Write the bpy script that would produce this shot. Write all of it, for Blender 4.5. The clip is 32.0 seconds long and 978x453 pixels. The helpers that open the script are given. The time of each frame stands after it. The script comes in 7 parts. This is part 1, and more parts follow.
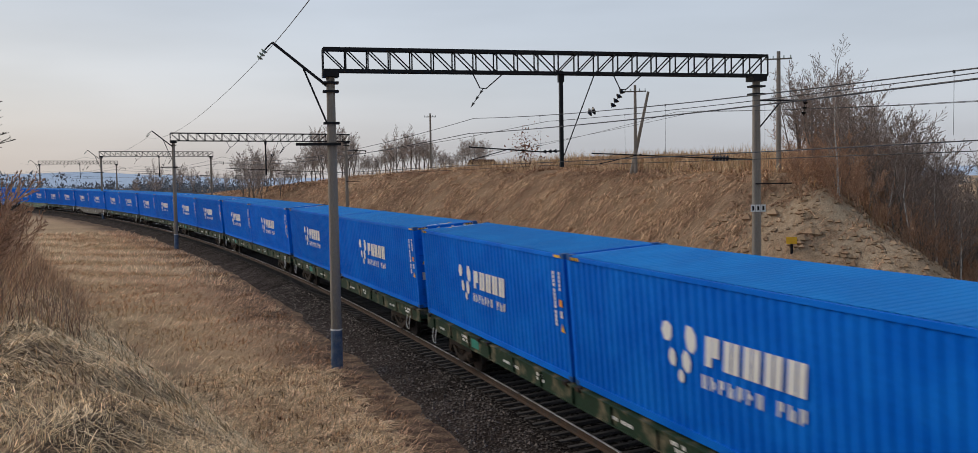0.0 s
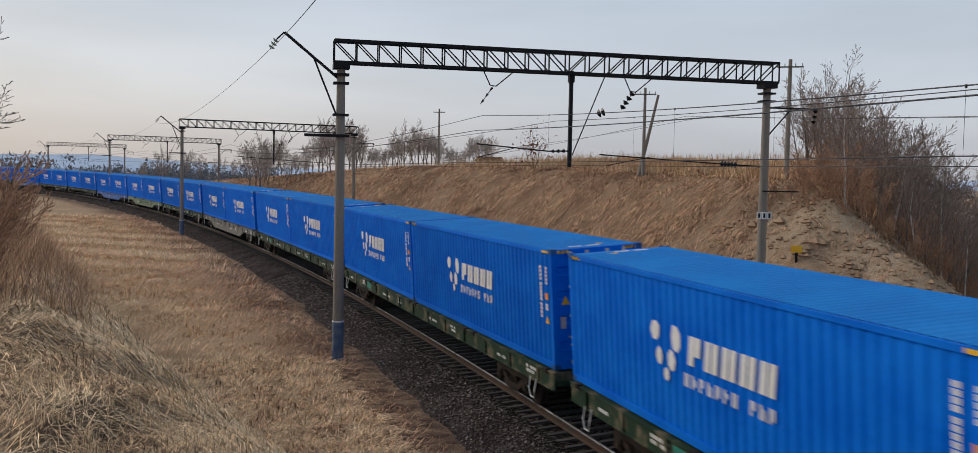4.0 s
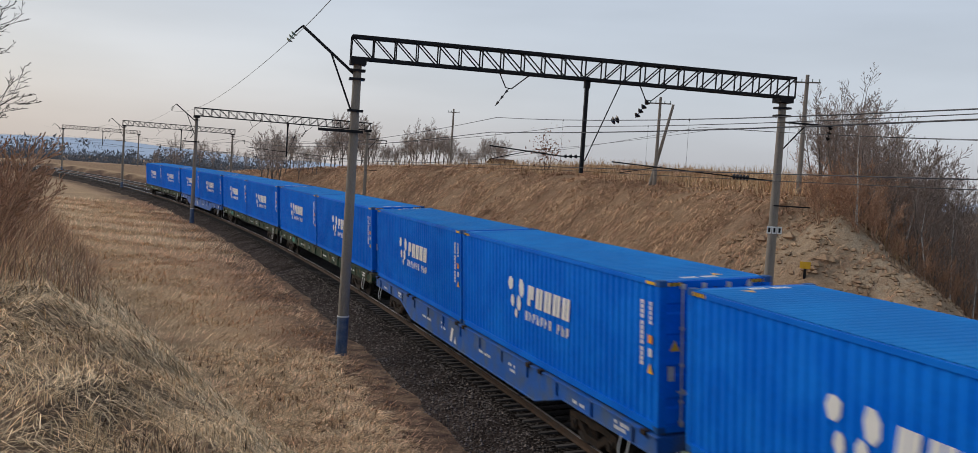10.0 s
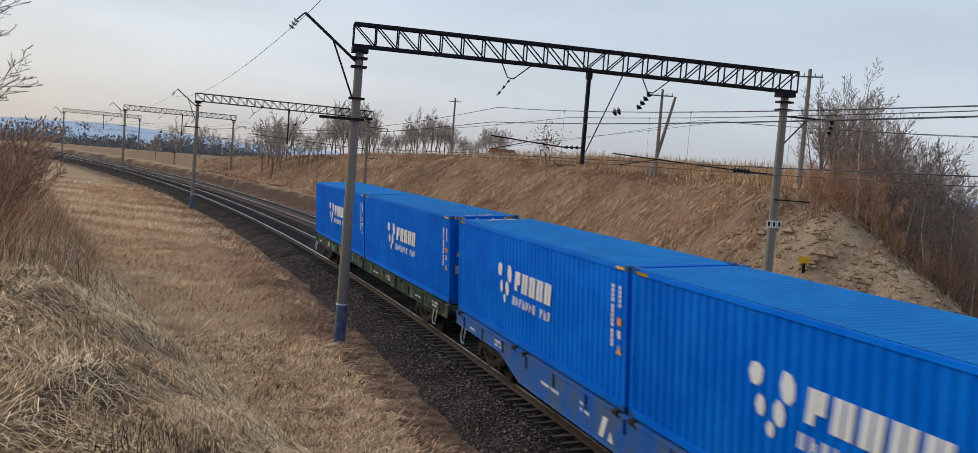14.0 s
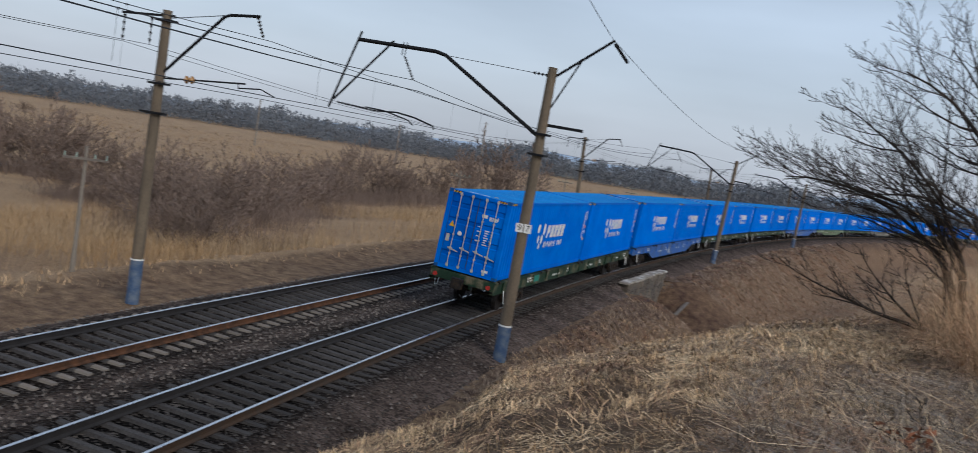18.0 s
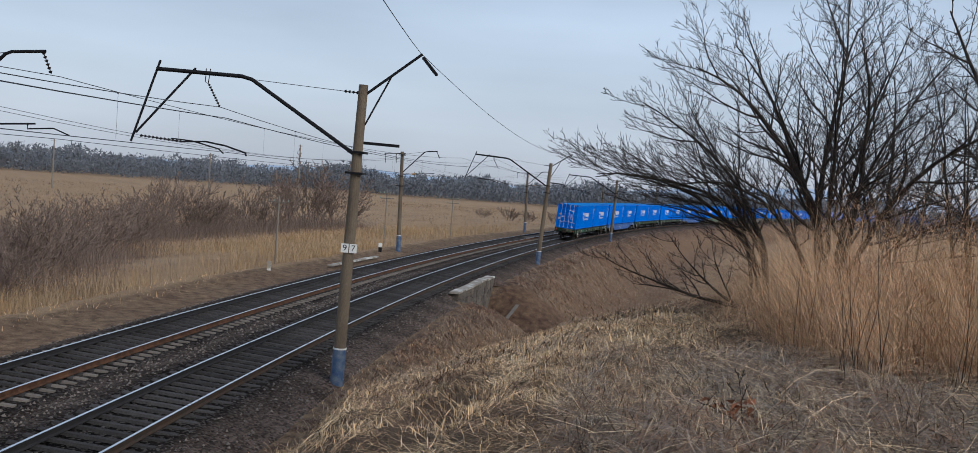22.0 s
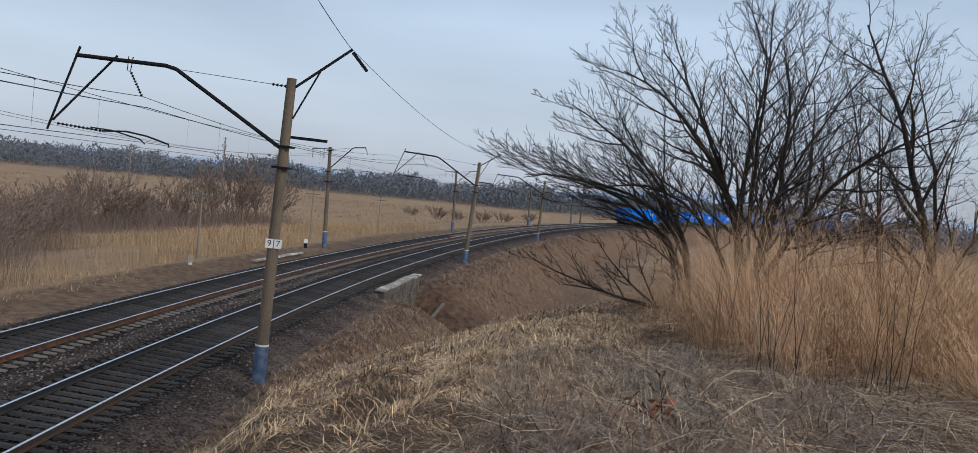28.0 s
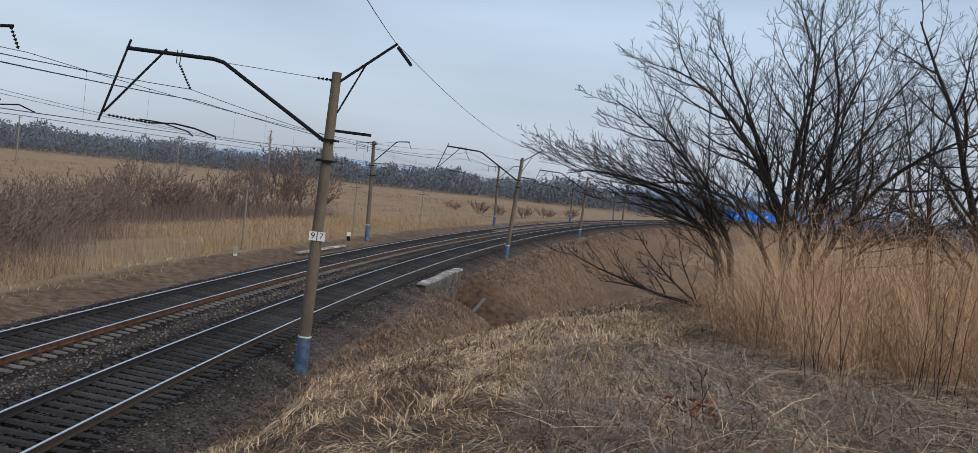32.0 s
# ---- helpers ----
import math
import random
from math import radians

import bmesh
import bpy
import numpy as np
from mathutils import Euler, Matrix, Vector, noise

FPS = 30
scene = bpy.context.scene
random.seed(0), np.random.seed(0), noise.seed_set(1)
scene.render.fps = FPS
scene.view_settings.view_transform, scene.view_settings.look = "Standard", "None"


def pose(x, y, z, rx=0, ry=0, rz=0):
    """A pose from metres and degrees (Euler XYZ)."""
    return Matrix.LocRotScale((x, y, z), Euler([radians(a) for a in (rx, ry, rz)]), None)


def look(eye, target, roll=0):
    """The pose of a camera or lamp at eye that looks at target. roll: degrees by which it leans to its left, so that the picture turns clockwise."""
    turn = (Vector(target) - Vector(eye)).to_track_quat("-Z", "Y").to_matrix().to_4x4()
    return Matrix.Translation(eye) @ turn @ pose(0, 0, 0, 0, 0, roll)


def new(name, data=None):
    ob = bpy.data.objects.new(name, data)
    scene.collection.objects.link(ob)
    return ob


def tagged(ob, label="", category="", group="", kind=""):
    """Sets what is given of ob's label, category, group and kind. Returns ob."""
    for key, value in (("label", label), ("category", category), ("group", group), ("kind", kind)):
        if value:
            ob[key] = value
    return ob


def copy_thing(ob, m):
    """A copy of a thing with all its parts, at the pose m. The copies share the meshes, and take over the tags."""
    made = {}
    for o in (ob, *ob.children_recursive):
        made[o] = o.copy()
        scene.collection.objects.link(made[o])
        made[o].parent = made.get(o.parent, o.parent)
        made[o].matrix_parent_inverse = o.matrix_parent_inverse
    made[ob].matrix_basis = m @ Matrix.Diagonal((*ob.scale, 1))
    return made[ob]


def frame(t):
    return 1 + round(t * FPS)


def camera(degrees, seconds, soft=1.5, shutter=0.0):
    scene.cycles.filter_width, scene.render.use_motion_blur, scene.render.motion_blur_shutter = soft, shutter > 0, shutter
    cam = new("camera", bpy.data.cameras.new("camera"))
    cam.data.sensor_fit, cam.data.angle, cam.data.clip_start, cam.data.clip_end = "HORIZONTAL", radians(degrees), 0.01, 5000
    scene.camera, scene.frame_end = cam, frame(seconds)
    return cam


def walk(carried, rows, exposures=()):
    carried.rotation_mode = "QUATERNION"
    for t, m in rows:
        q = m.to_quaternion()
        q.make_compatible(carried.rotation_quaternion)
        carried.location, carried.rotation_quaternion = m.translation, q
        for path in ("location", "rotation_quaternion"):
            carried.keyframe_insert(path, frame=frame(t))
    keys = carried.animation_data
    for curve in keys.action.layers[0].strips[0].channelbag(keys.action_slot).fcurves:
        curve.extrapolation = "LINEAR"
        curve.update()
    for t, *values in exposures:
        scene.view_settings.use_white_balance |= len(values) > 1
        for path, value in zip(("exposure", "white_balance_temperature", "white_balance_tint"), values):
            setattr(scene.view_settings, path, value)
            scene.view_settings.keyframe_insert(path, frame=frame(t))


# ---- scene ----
# ---------------------------------------------------------------- camera
EYE_Z = 5.86
cam = camera(54.9, 32.0, soft=0.55, shutter=0.2)
TURNS = [  # seconds, then the turn in degrees; the camera turns on the spot
    (0, 87.16, 0.91, -1.00),
    (0.5, 87.21, 0.67, -0.80),
    (1, 87.18, 0.39, -0.51),
    (1.5, 86.90, 0.22, -0.36),
    (2, 86.89, -0.13, -0.54),
    (2.5, 86.93, -0.36, -0.69),
    (3, 86.93, -0.66, -0.69),
    (3.5, 86.97, -0.93, -0.66),
    (5.5, 87.20, -1.93, -0.26),
    (6, 87.42, -2.12, -0.20),
    (6.5, 87.49, -2.43, -0.14),
    (7, 87.46, -2.66, -0.04),
    (7.5, 87.32, -2.87, -0.18),
    (8, 87.24, -3.20, -0.12),
    (8.5, 87.17, -3.37, -0.09),
    (9, 87.18, -3.47, 0.02),
    (9.5, 87.18, -3.58, 0.07),
    (10, 87.09, -3.75, 0.10),
    (10.5, 87.09, -3.86, 0.18),
    (11, 87.00, -3.99, 0.21),
    (11.5, 86.92, -4.10, 0.21),
    (12, 86.81, -4.15, 0.22),
    (12.5, 86.65, -4.18, 0.23),
    (13, 86.57, -4.43, 0.27),
    (13.5, 86.51, -4.57, 0.31),
    (15.5, 86.37, -4.88, -10.07),
    (15.8, 85.83, -6.18, -19.74),
    (16, 85.32, -6.50, -30.63),
    (16.1, 85.10, -6.49, -37.68),
    (16.2, 84.79, -6.21, -45.61),
    (16.3, 84.72, -6.35, -55.78),
    (16.4, 84.45, -6.58, -67.07),
    (16.5, 84.20, -6.55, -78.49),
    (16.6, 83.88, -6.51, -89.03),
    (16.7, 83.53, -6.33, -98.66),
    (16.8, 83.51, -6.63, -107.28),
    (16.9, 83.61, -6.89, -114.45),
    (17, 83.85, -7.18, -120.67),
    (17.4, 84.89, -8.33, -136.50),
    (17.5, 85.04, -8.73, -139.81),
    (18, 85.43, -8.90, -153.13),
    (18.5, 85.20, -7.66, -160.03),
    (19, 86.41, -4.68, -162.54),
    (19.5, 87.56, -3.02, -163.00),
    (20, 87.68, -3.06, -163.38),
    (20.5, 87.64, -3.22, -163.17),
    (21, 87.57, -3.50, -163.15),
    (21.5, 87.61, -3.83, -163.65),
    (22, 87.58, -4.08, -164.13),
    (22.5, 87.56, -4.23, -164.09),
    (23, 87.62, -4.41, -164.01),
    (23.5, 87.61, -4.68, -164.07),
    (24, 87.68, -4.97, -164.81),
    (24.5, 87.60, -5.40, -165.42),
    (25, 87.49, -5.49, -166.52),
    (25.5, 87.12, -5.68, -166.59),
    (27.5, 87.19, -6.24, -168.77),
    (28, 87.86, -5.39, -168.50),
    (28.5, 87.79, -5.49, -167.18),
    (29, 87.75, -5.67, -166.91),
    (29.5, 87.71, -5.73, -166.66),
    (30, 87.64, -5.81, -166.53),
    (30.5, 87.51, -5.71, -166.32),
    (31, 87.47, -5.89, -166.11),
    (31.5, 87.41, -5.93, -166.00),
    (32, 87.31, -6.05, -165.91),
]
walk(cam, [(t, pose(0, 0, EYE_Z, a, b, c)) for t, a, b, c in TURNS],
     exposures=[(0, -0.05, 6350, 11), (12, -0.03, 6350, 11), (13, 0.05, 6300, 10), (15.5, 0.1, 6080, 8), (16, 0.2, 6150, 9), (16.5, 0.14, 6200, 9), (17, -0.06, 6150, 9), (17.5, -0.08, 5980, 8), (19, -0.02, 5790, 8), (32, -0.02, 5790, 8)])

# ---------------------------------------------------------------- world and sun
SUN_EL, SUN_AZ = radians(32), radians(-62)      # hazy low sun in the west


def build_world():
    world = bpy.data.worlds.new("sky")
    scene.world = world
    world.use_nodes = True
    nt = world.node_tree
    nt.nodes.clear()
    n, l = nt.nodes.new, nt.links.new
    out, bg = n("ShaderNodeOutputWorld"), n("ShaderNodeBackground")
    sky = n("ShaderNodeTexSky")
    sky.sky_type = "NISHITA"
    sky.sun_disc = False
    sky.sun_elevation, sky.sun_rotation = SUN_EL, SUN_AZ
    sky.air_density, sky.dust_density, sky.ozone_density = 1.2, 3.0, 1.0
    dim = n("ShaderNodeMix")
    dim.data_type, dim.blend_type = "RGBA", "MULTIPLY"
    dim.inputs[0].default_value = 1.0
    dim.inputs[7].default_value = (0.1, 0.1, 0.1, 1)
    l(sky.outputs[0], dim.inputs[6])
    tc, sep = n("ShaderNodeTexCoord"), n("ShaderNodeSeparateXYZ")
    l(tc.outputs["Generated"], sep.inputs[0])
    ramp = n("ShaderNodeValToRGB")                # the thin cloud sheet, by height
    cr = ramp.color_ramp
    cr.elements[0].position, cr.elements[0].color = 0.0, (0.63, 0.635, 0.665, 1)
    cr.elements[1].position, cr.elements[1].color = 0.8, (0.34, 0.39, 0.47, 1)
    e = cr.elements.new(0.10)
    e.color = (0.645, 0.695, 0.76, 1)
    e = cr.elements.new(0.30)
    e.color = (0.60, 0.69, 0.81, 1)
    l(sep.outputs[2], ramp.inputs[0])
    # uneven cloud
    mp, nz = n("ShaderNodeMapping"), n("ShaderNodeTexNoise")
    mp.inputs["Scale"].default_value = (1.2, 1.2, 6.0)
    nz.inputs["Scale"].default_value, nz.inputs["Detail"].default_value = 1.6, 4.0
    l(tc.outputs["Generated"], mp.inputs[0])
    l(mp.outputs[0], nz.inputs[0])
    mr = n("ShaderNodeMapRange")
    mr.inputs[1].default_value, mr.inputs[2].default_value = 0.3, 0.7
    mr.inputs[3].default_value, mr.inputs[4].default_value = 0.86, 1.12
    l(nz.outputs[0], mr.inputs[0])
    mul = n("ShaderNodeVectorMath")
    mul.operation = "SCALE"
    l(ramp.outputs[0], mul.inputs[0])
    l(mr.outputs[0], mul.inputs[3])
    # haze lit warm round the low sun
    dot = n("ShaderNodeVectorMath")
    dot.operation = "DOT_PRODUCT"
    dot.inputs[1].default_value = (math.sin(SUN_AZ), math.cos(SUN_AZ), 0.0)
    l(tc.outputs["Generated"], dot.inputs[0])
    near, low, both, warm = n("ShaderNodeMapRange"), n("ShaderNodeMapRange"), n("ShaderNodeMath"), n("ShaderNodeMix")
    near.inputs[1].default_value, near.inputs[2].default_value = 0.35, 1.0
    l(dot.outputs["Value"], near.inputs[0])
    low.inputs[1].default_value, low.inputs[2].default_value, low.inputs[3].default_value, low.inputs[4].default_value = 0.0, 0.22, 1.0, 0.0
    l(sep.outputs[2], low.inputs[0])
    both.operation = "MULTIPLY"
    l(near.outputs[0], both.inputs[0])
    l(low.outputs[0], both.inputs[1])
    warm.data_type, warm.blend_type = "RGBA", "MULTIPLY"
    warm.inputs[7].default_value = (1.16, 1.0, 0.84, 1)
    l(both.outputs[0], warm.inputs[0])
    l(mul.outputs[0], warm.inputs[6])
    mix = n("ShaderNodeMix")
    mix.data_type = "RGBA"
    mix.inputs[0].default_value = 0.8
    l(dim.outputs[2], mix.inputs[6])
    l(warm.outputs[2], mix.inputs[7])
    l(mix.outputs[2], bg.inputs[0])
    bg.inputs[1].default_value = 1.0
    l(bg.outputs[0], out.inputs[0])


build_world()
sun = new("sun", bpy.data.lights.new("sun", "SUN"))
sun.data.energy, sun.data.angle, sun.data.color = 1.85, radians(26), (1.0, 0.88, 0.74)
sun.matrix_world = look((0, 0, 0), (-math.sin(SUN_AZ), -math.cos(SUN_AZ), -math.tan(SUN_EL)))

# ---------------------------------------------------------------- materials
MATS = {}


def mat(name, color, rough=0.8, metal=0.0, var=0.25, scale=6.0, fine=60.0, bump=0.3, bump_dist=0.01,
        second=None, spec=0.4, island=0.0, stretch=None, objrand=0.0, mask_lo=0.42, mask_hi=0.62):
    """A procedural surface: base colour varied at two scales, an optional second colour in patches, and fine relief."""
    if name in MATS:
        return MATS[name]
    m = bpy.data.materials.new(name)
    m.use_nodes = True
    nt = m.node_tree
    n, l = nt.nodes.new, nt.links.new
    bs = nt.nodes["Principled BSDF"]
    bs.inputs["Roughness"].default_value = rough
    bs.inputs["Metallic"].default_value = metal
    bs.inputs["Specular IOR Level"].default_value = spec
    tc, mp = n("ShaderNodeTexCoord"), n("ShaderNodeMapping")
    l(tc.outputs["Object"], mp.inputs[0])
    if stretch:
        mp.inputs["Scale"].default_value = stretch
    big, small = n("ShaderNodeTexNoise"), n("ShaderNodeTexNoise")
    big.inputs["Scale"].default_value, big.inputs["Detail"].default_value = scale, 4.0
    small.inputs["Scale"].default_value, small.inputs["Detail"].default_value = fine, 3.0
    l(mp.outputs[0], big.inputs[0])
    l(mp.outputs[0], small.inputs[0])
    col = n("ShaderNodeMix")
    col.data_type = "RGBA"
    col.inputs[6].default_value = (*color, 1)
    col.inputs[7].default_value = (*(second or color), 1)
    mk = n("ShaderNodeMapRange")
    mk.inputs[1].default_value, mk.inputs[2].default_value = mask_lo, mask_hi
    l(big.outputs[0], mk.inputs[0])
    l(mk.outputs[0], col.inputs[0])
    add = n("ShaderNodeMath")
    add.operation = "ADD"
    l(big.outputs[0], add.inputs[0])
    l(small.outputs[0], add.inputs[1])
    v = n("ShaderNodeMapRange")
    v.inputs[1].default_value, v.inputs[2].default_value = 0.7, 1.3
    v.inputs[3].default_value, v.inputs[4].default_value = 1 - var, 1 + var
    l(add.outputs[0], v.inputs[0])
    last = v.outputs[0]
    for amount, source in ((island, "geo"), (objrand, "obj")):
        if amount:
            g = n("ShaderNodeNewGeometry" if source == "geo" else "ShaderNodeObjectInfo")
            r = n("ShaderNodeMapRange")
            r.inputs[3].default_value, r.inputs[4].default_value = 1 - amount, 1 + amount
            l(g.outputs["Random Per Island" if source == "geo" else "Random"], r.inputs[0])
            mm = n("ShaderNodeMath")
            mm.operation = "MULTIPLY"
            l(last, mm.inputs[0])
            l(r.outputs[0], mm.inputs[1])
            last = mm.outputs[0]
    sc = n("ShaderNodeVectorMath")
    sc.operation = "SCALE"
    l(col.outputs[2], sc.inputs[0])
    l(last, sc.inputs[3])
    l(sc.outputs[0], bs.inputs["Base Color"])
    rv = n("ShaderNodeMapRange")
    rv.inputs[3].default_value, rv.inputs[4].default_value = max(0.02, rough - 0.12), min(1, rough + 0.12)
    l(big.outputs[0], rv.inputs[0])
    l(rv.outputs[0], bs.inputs["Roughness"])
    if bump:
        b = n("ShaderNodeBump")
        b.inputs["Strength"].default_value, b.inputs["Distance"].default_value = bump, bump_dist
        l(small.outputs[0], b.inputs["Height"])
        l(b.outputs[0], bs.inputs["Normal"])
    MATS[name] = m
    return m


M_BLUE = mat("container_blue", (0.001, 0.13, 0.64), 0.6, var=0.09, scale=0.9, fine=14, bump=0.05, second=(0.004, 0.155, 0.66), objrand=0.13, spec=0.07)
# container blue again, lightened to paint in the sky's sheen on the roofs
M_BLUE_ROOF = mat("roof_sheen_blue", (0.006, 0.19, 0.58), 0.6, var=0.08, scale=0.9, fine=14, bump=0.05, second=(0.012, 0.215, 0.60), objrand=0.06, spec=0.12)
M_BLUE2 = mat("wagon_blue_paint", (0.012, 0.115, 0.46), 0.5, var=0.2, scale=1.5, fine=30, second=(0.06, 0.11, 0.22))
M_WHITE = mat("white_paint", (0.72, 0.72, 0.70), 0.6, var=0.06, scale=3, fine=40, bump=0.05)
M_YELLOW = mat("yellow_paint", (0.75, 0.42, 0.02), 0.5, var=0.1, bump=0.05)
M_BLACK = mat("black_paint", (0.012, 0.012, 0.014), 0.6, var=0.2, spec=0.15)
M_GREEN = mat("wagon_dark_green", (0.02, 0.045, 0.027), 0.6, var=0.35, scale=1.6, fine=25, second=(0.13, 0.115, 0.075), mask_lo=0.5, mask_hi=0.62, spec=0.15)
M_LGREEN = mat("wagon_pale_green", (0.20, 0.25, 0.15), 0.6, var=0.25, scale=1.5, fine=25, second=(0.13, 0.19, 0.12))
M_GREY = mat("wagon_grey", (0.17, 0.17, 0.15), 0.6, var=0.3, scale=1.5, fine=25, second=(0.10, 0.085, 0.07))
M_IRON = mat("dark_iron", (0.025, 0.023, 0.022), 0.65, metal=0.3, var=0.3, scale=8, fine=60, second=(0.05, 0.035, 0.025), spec=0.15)
M_GALV = mat("galvanised_rod", (0.45, 0.45, 0.44), 0.45, metal=0.6, var=0.15)
M_RAILTOP = mat("polished_rail", (0.62, 0.63, 0.66), 0.3, metal=0.85, var=0.08, scale=2, fine=30, bump=0.05)
M_RAIL = mat("rusty_rail", (0.082, 0.046, 0.030), 0.8, var=0.25, scale=4, fine=40, second=(0.12, 0.06, 0.035), spec=0.1)
M_RAIL_BROWN = mat("brown_rail", (0.075, 0.05, 0.036), 0.8, var=0.25, scale=4, fine=40, second=(0.05, 0.04, 0.034), spec=0.1)
M_RAIL_DARK = mat("dark_rail", (0.035, 0.033, 0.034), 0.75, var=0.25, scale=4, fine=40, spec=0.1)
M_BALLAST = None
M_SLEEPER_A = mat("old_sleeper", (0.078, 0.073, 0.072), 0.9, var=0.35, scale=5, fine=30, second=(0.05, 0.047, 0.047), objrand=0.25, spec=0.05)
M_SLEEPER_B = mat("pale_concrete_sleeper", (0.22, 0.195, 0.17), 0.9, var=0.25, scale=5, fine=30, second=(0.17, 0.14, 0.12), objrand=0.2, spec=0.1)
M_CONCRETE = mat("pole_concrete", (0.245, 0.215, 0.178), 0.9, var=0.2, scale=2.5, fine=40, bump=0.25, second=(0.21, 0.18, 0.15), stretch=(1, 1, 0.3))
M_POLEBLUE = mat("pole_base_blue", (0.06, 0.105, 0.20), 0.7, var=0.25, scale=4, fine=30, second=(0.12, 0.15, 0.20))
M_STEEL = mat("black_steel", (0.016, 0.016, 0.018), 0.6, metal=0.2, var=0.3, scale=6, fine=40, spec=0.15)
M_WIRE = mat("wire", (0.02, 0.02, 0.022), 0.5, metal=0.4, var=0.1, bump=0)
M_PORCELAIN = mat("insulator_dark", (0.015, 0.013, 0.013), 0.25, var=0.1)
M_GLASSINS = mat("insulator_glass", (0.30, 0.38, 0.33), 0.15, var=0.1)



def ballast_material():
    """Crushed stone: cells of uneven brightness with relief."""
    m = bpy.data.materials.new("crushed_stone")
    m.use_nodes = True
    nt = m.node_tree
    n, l = nt.nodes.new, nt.links.new
    bs = nt.nodes["Principled BSDF"]
    bs.inputs["Roughness"].default_value = 1.0
    bs.inputs["Specular IOR Level"].default_value = 0.02
    tc, vo, nz = n("ShaderNodeTexCoord"), n("ShaderNodeTexVoronoi"), n("ShaderNodeTexNoise")
    vo.inputs["Scale"].default_value = 16.0
    nz.inputs["Scale"].default_value, nz.inputs["Detail"].default_value = 0.7, 5.0
    l(tc.outputs["Object"], vo.inputs[0])
    l(tc.outputs["Object"], nz.inputs[0])
    sep = n("ShaderNodeSeparateColor")
    l(vo.outputs["Color"], sep.inputs[0])
    ramp = n("ShaderNodeValToRGB")
    ramp.color_ramp.elements[0].color = (0.004, 0.0038, 0.004, 1)
    ramp.color_ramp.elements[1].color = (0.105, 0.094, 0.087, 1)
    e = ramp.color_ramp.elements.new(0.6)
    e.color = (0.014, 0.0125, 0.012, 1)
    l(sep.outputs[0], ramp.inputs[0])
    mr = n("ShaderNodeMapRange")
    mr.inputs[1].default_value, mr.inputs[2].default_value, mr.inputs[3].default_value, mr.inputs[4].default_value = 0.3, 0.7, 0.6, 1.35
    l(nz.outputs[0], mr.inputs[0])
    sc = n("ShaderNodeVectorMath")
    sc.operation = "SCALE"
    dust, at_, mx = n("ShaderNodeValToRGB"), n("ShaderNodeAttribute"), n("ShaderNodeMix")      # earth worked in between the stones
    dust.color_ramp.elements[0].color, dust.color_ramp.elements[1].color = (0.045, 0.034, 0.029, 1), (0.20, 0.15, 0.125, 1)
    l(sep.outputs[1], dust.inputs[0])
    at_.attribute_name = "dust"
    mx.data_type = "RGBA"
    l(at_.outputs["Fac"], mx.inputs[0])
    l(ramp.outputs[0], mx.inputs[6])
    l(dust.outputs[0], mx.inputs[7])
    l(mx.outputs[2], sc.inputs[0])
    l(mr.outputs[0], sc.inputs[3])
    l(sc.outputs[0], bs.inputs["Base Color"])
    b = n("ShaderNodeBump")
    b.inputs["Strength"].default_value, b.inputs["Distance"].default_value = 1.0, 0.05
    b.invert = True
    l(vo.outputs["Distance"], b.inputs["Height"])
    l(b.outputs[0], bs.inputs["Normal"])
    return m


M_BALLAST = ballast_material()

# ---------------------------------------------------------------- mesh helpers


def mesh_object(name, verts, faces, material, parent=None, label="", smooth=False):
    me = bpy.data.meshes.new(name)
    me.from_pydata([tuple(v) for v in verts] if not isinstance(verts, np.ndarray) else verts.tolist(), [], faces if isinstance(faces, list) else faces.tolist())
    me.materials.append(material)
    if smooth:
        me.polygons.foreach_set("use_smooth", [True] * len(me.polygons))
    ob = new(name, me)
    if parent:
        ob.parent = parent
    if label:
        tagged(ob, label)
    return ob


def part(name, bm, material, parent, label="", smooth=False):
    me = bpy.data.meshes.new(name)
    bm.normal_update()
    bm.to_mesh(me)
    bm.free()
    me.materials.append(material)
    if smooth:
        me.polygons.foreach_set("use_smooth", [True] * len(me.polygons))
    ob = new(name, me)
    ob.parent = parent
    if label:
        tagged(ob, label)
    return ob


def box(bm, x0, x1, y0, y1, z0, z1, m=None):
    vs = [bm.verts.new((x, y, z)) for x in (x0, x1) for y in (y0, y1) for z in (z0, z1)]
    if m is not None:
        for v in vs:
            v.co = m @ v.co
    for f in ((0, 1, 3, 2), (4, 6, 7, 5), (0, 4, 5, 1), (2, 3, 7, 6), (0, 2, 6, 4), (1, 5, 7, 3)):
        bm.faces.new([vs[i] for i in f])
    return vs


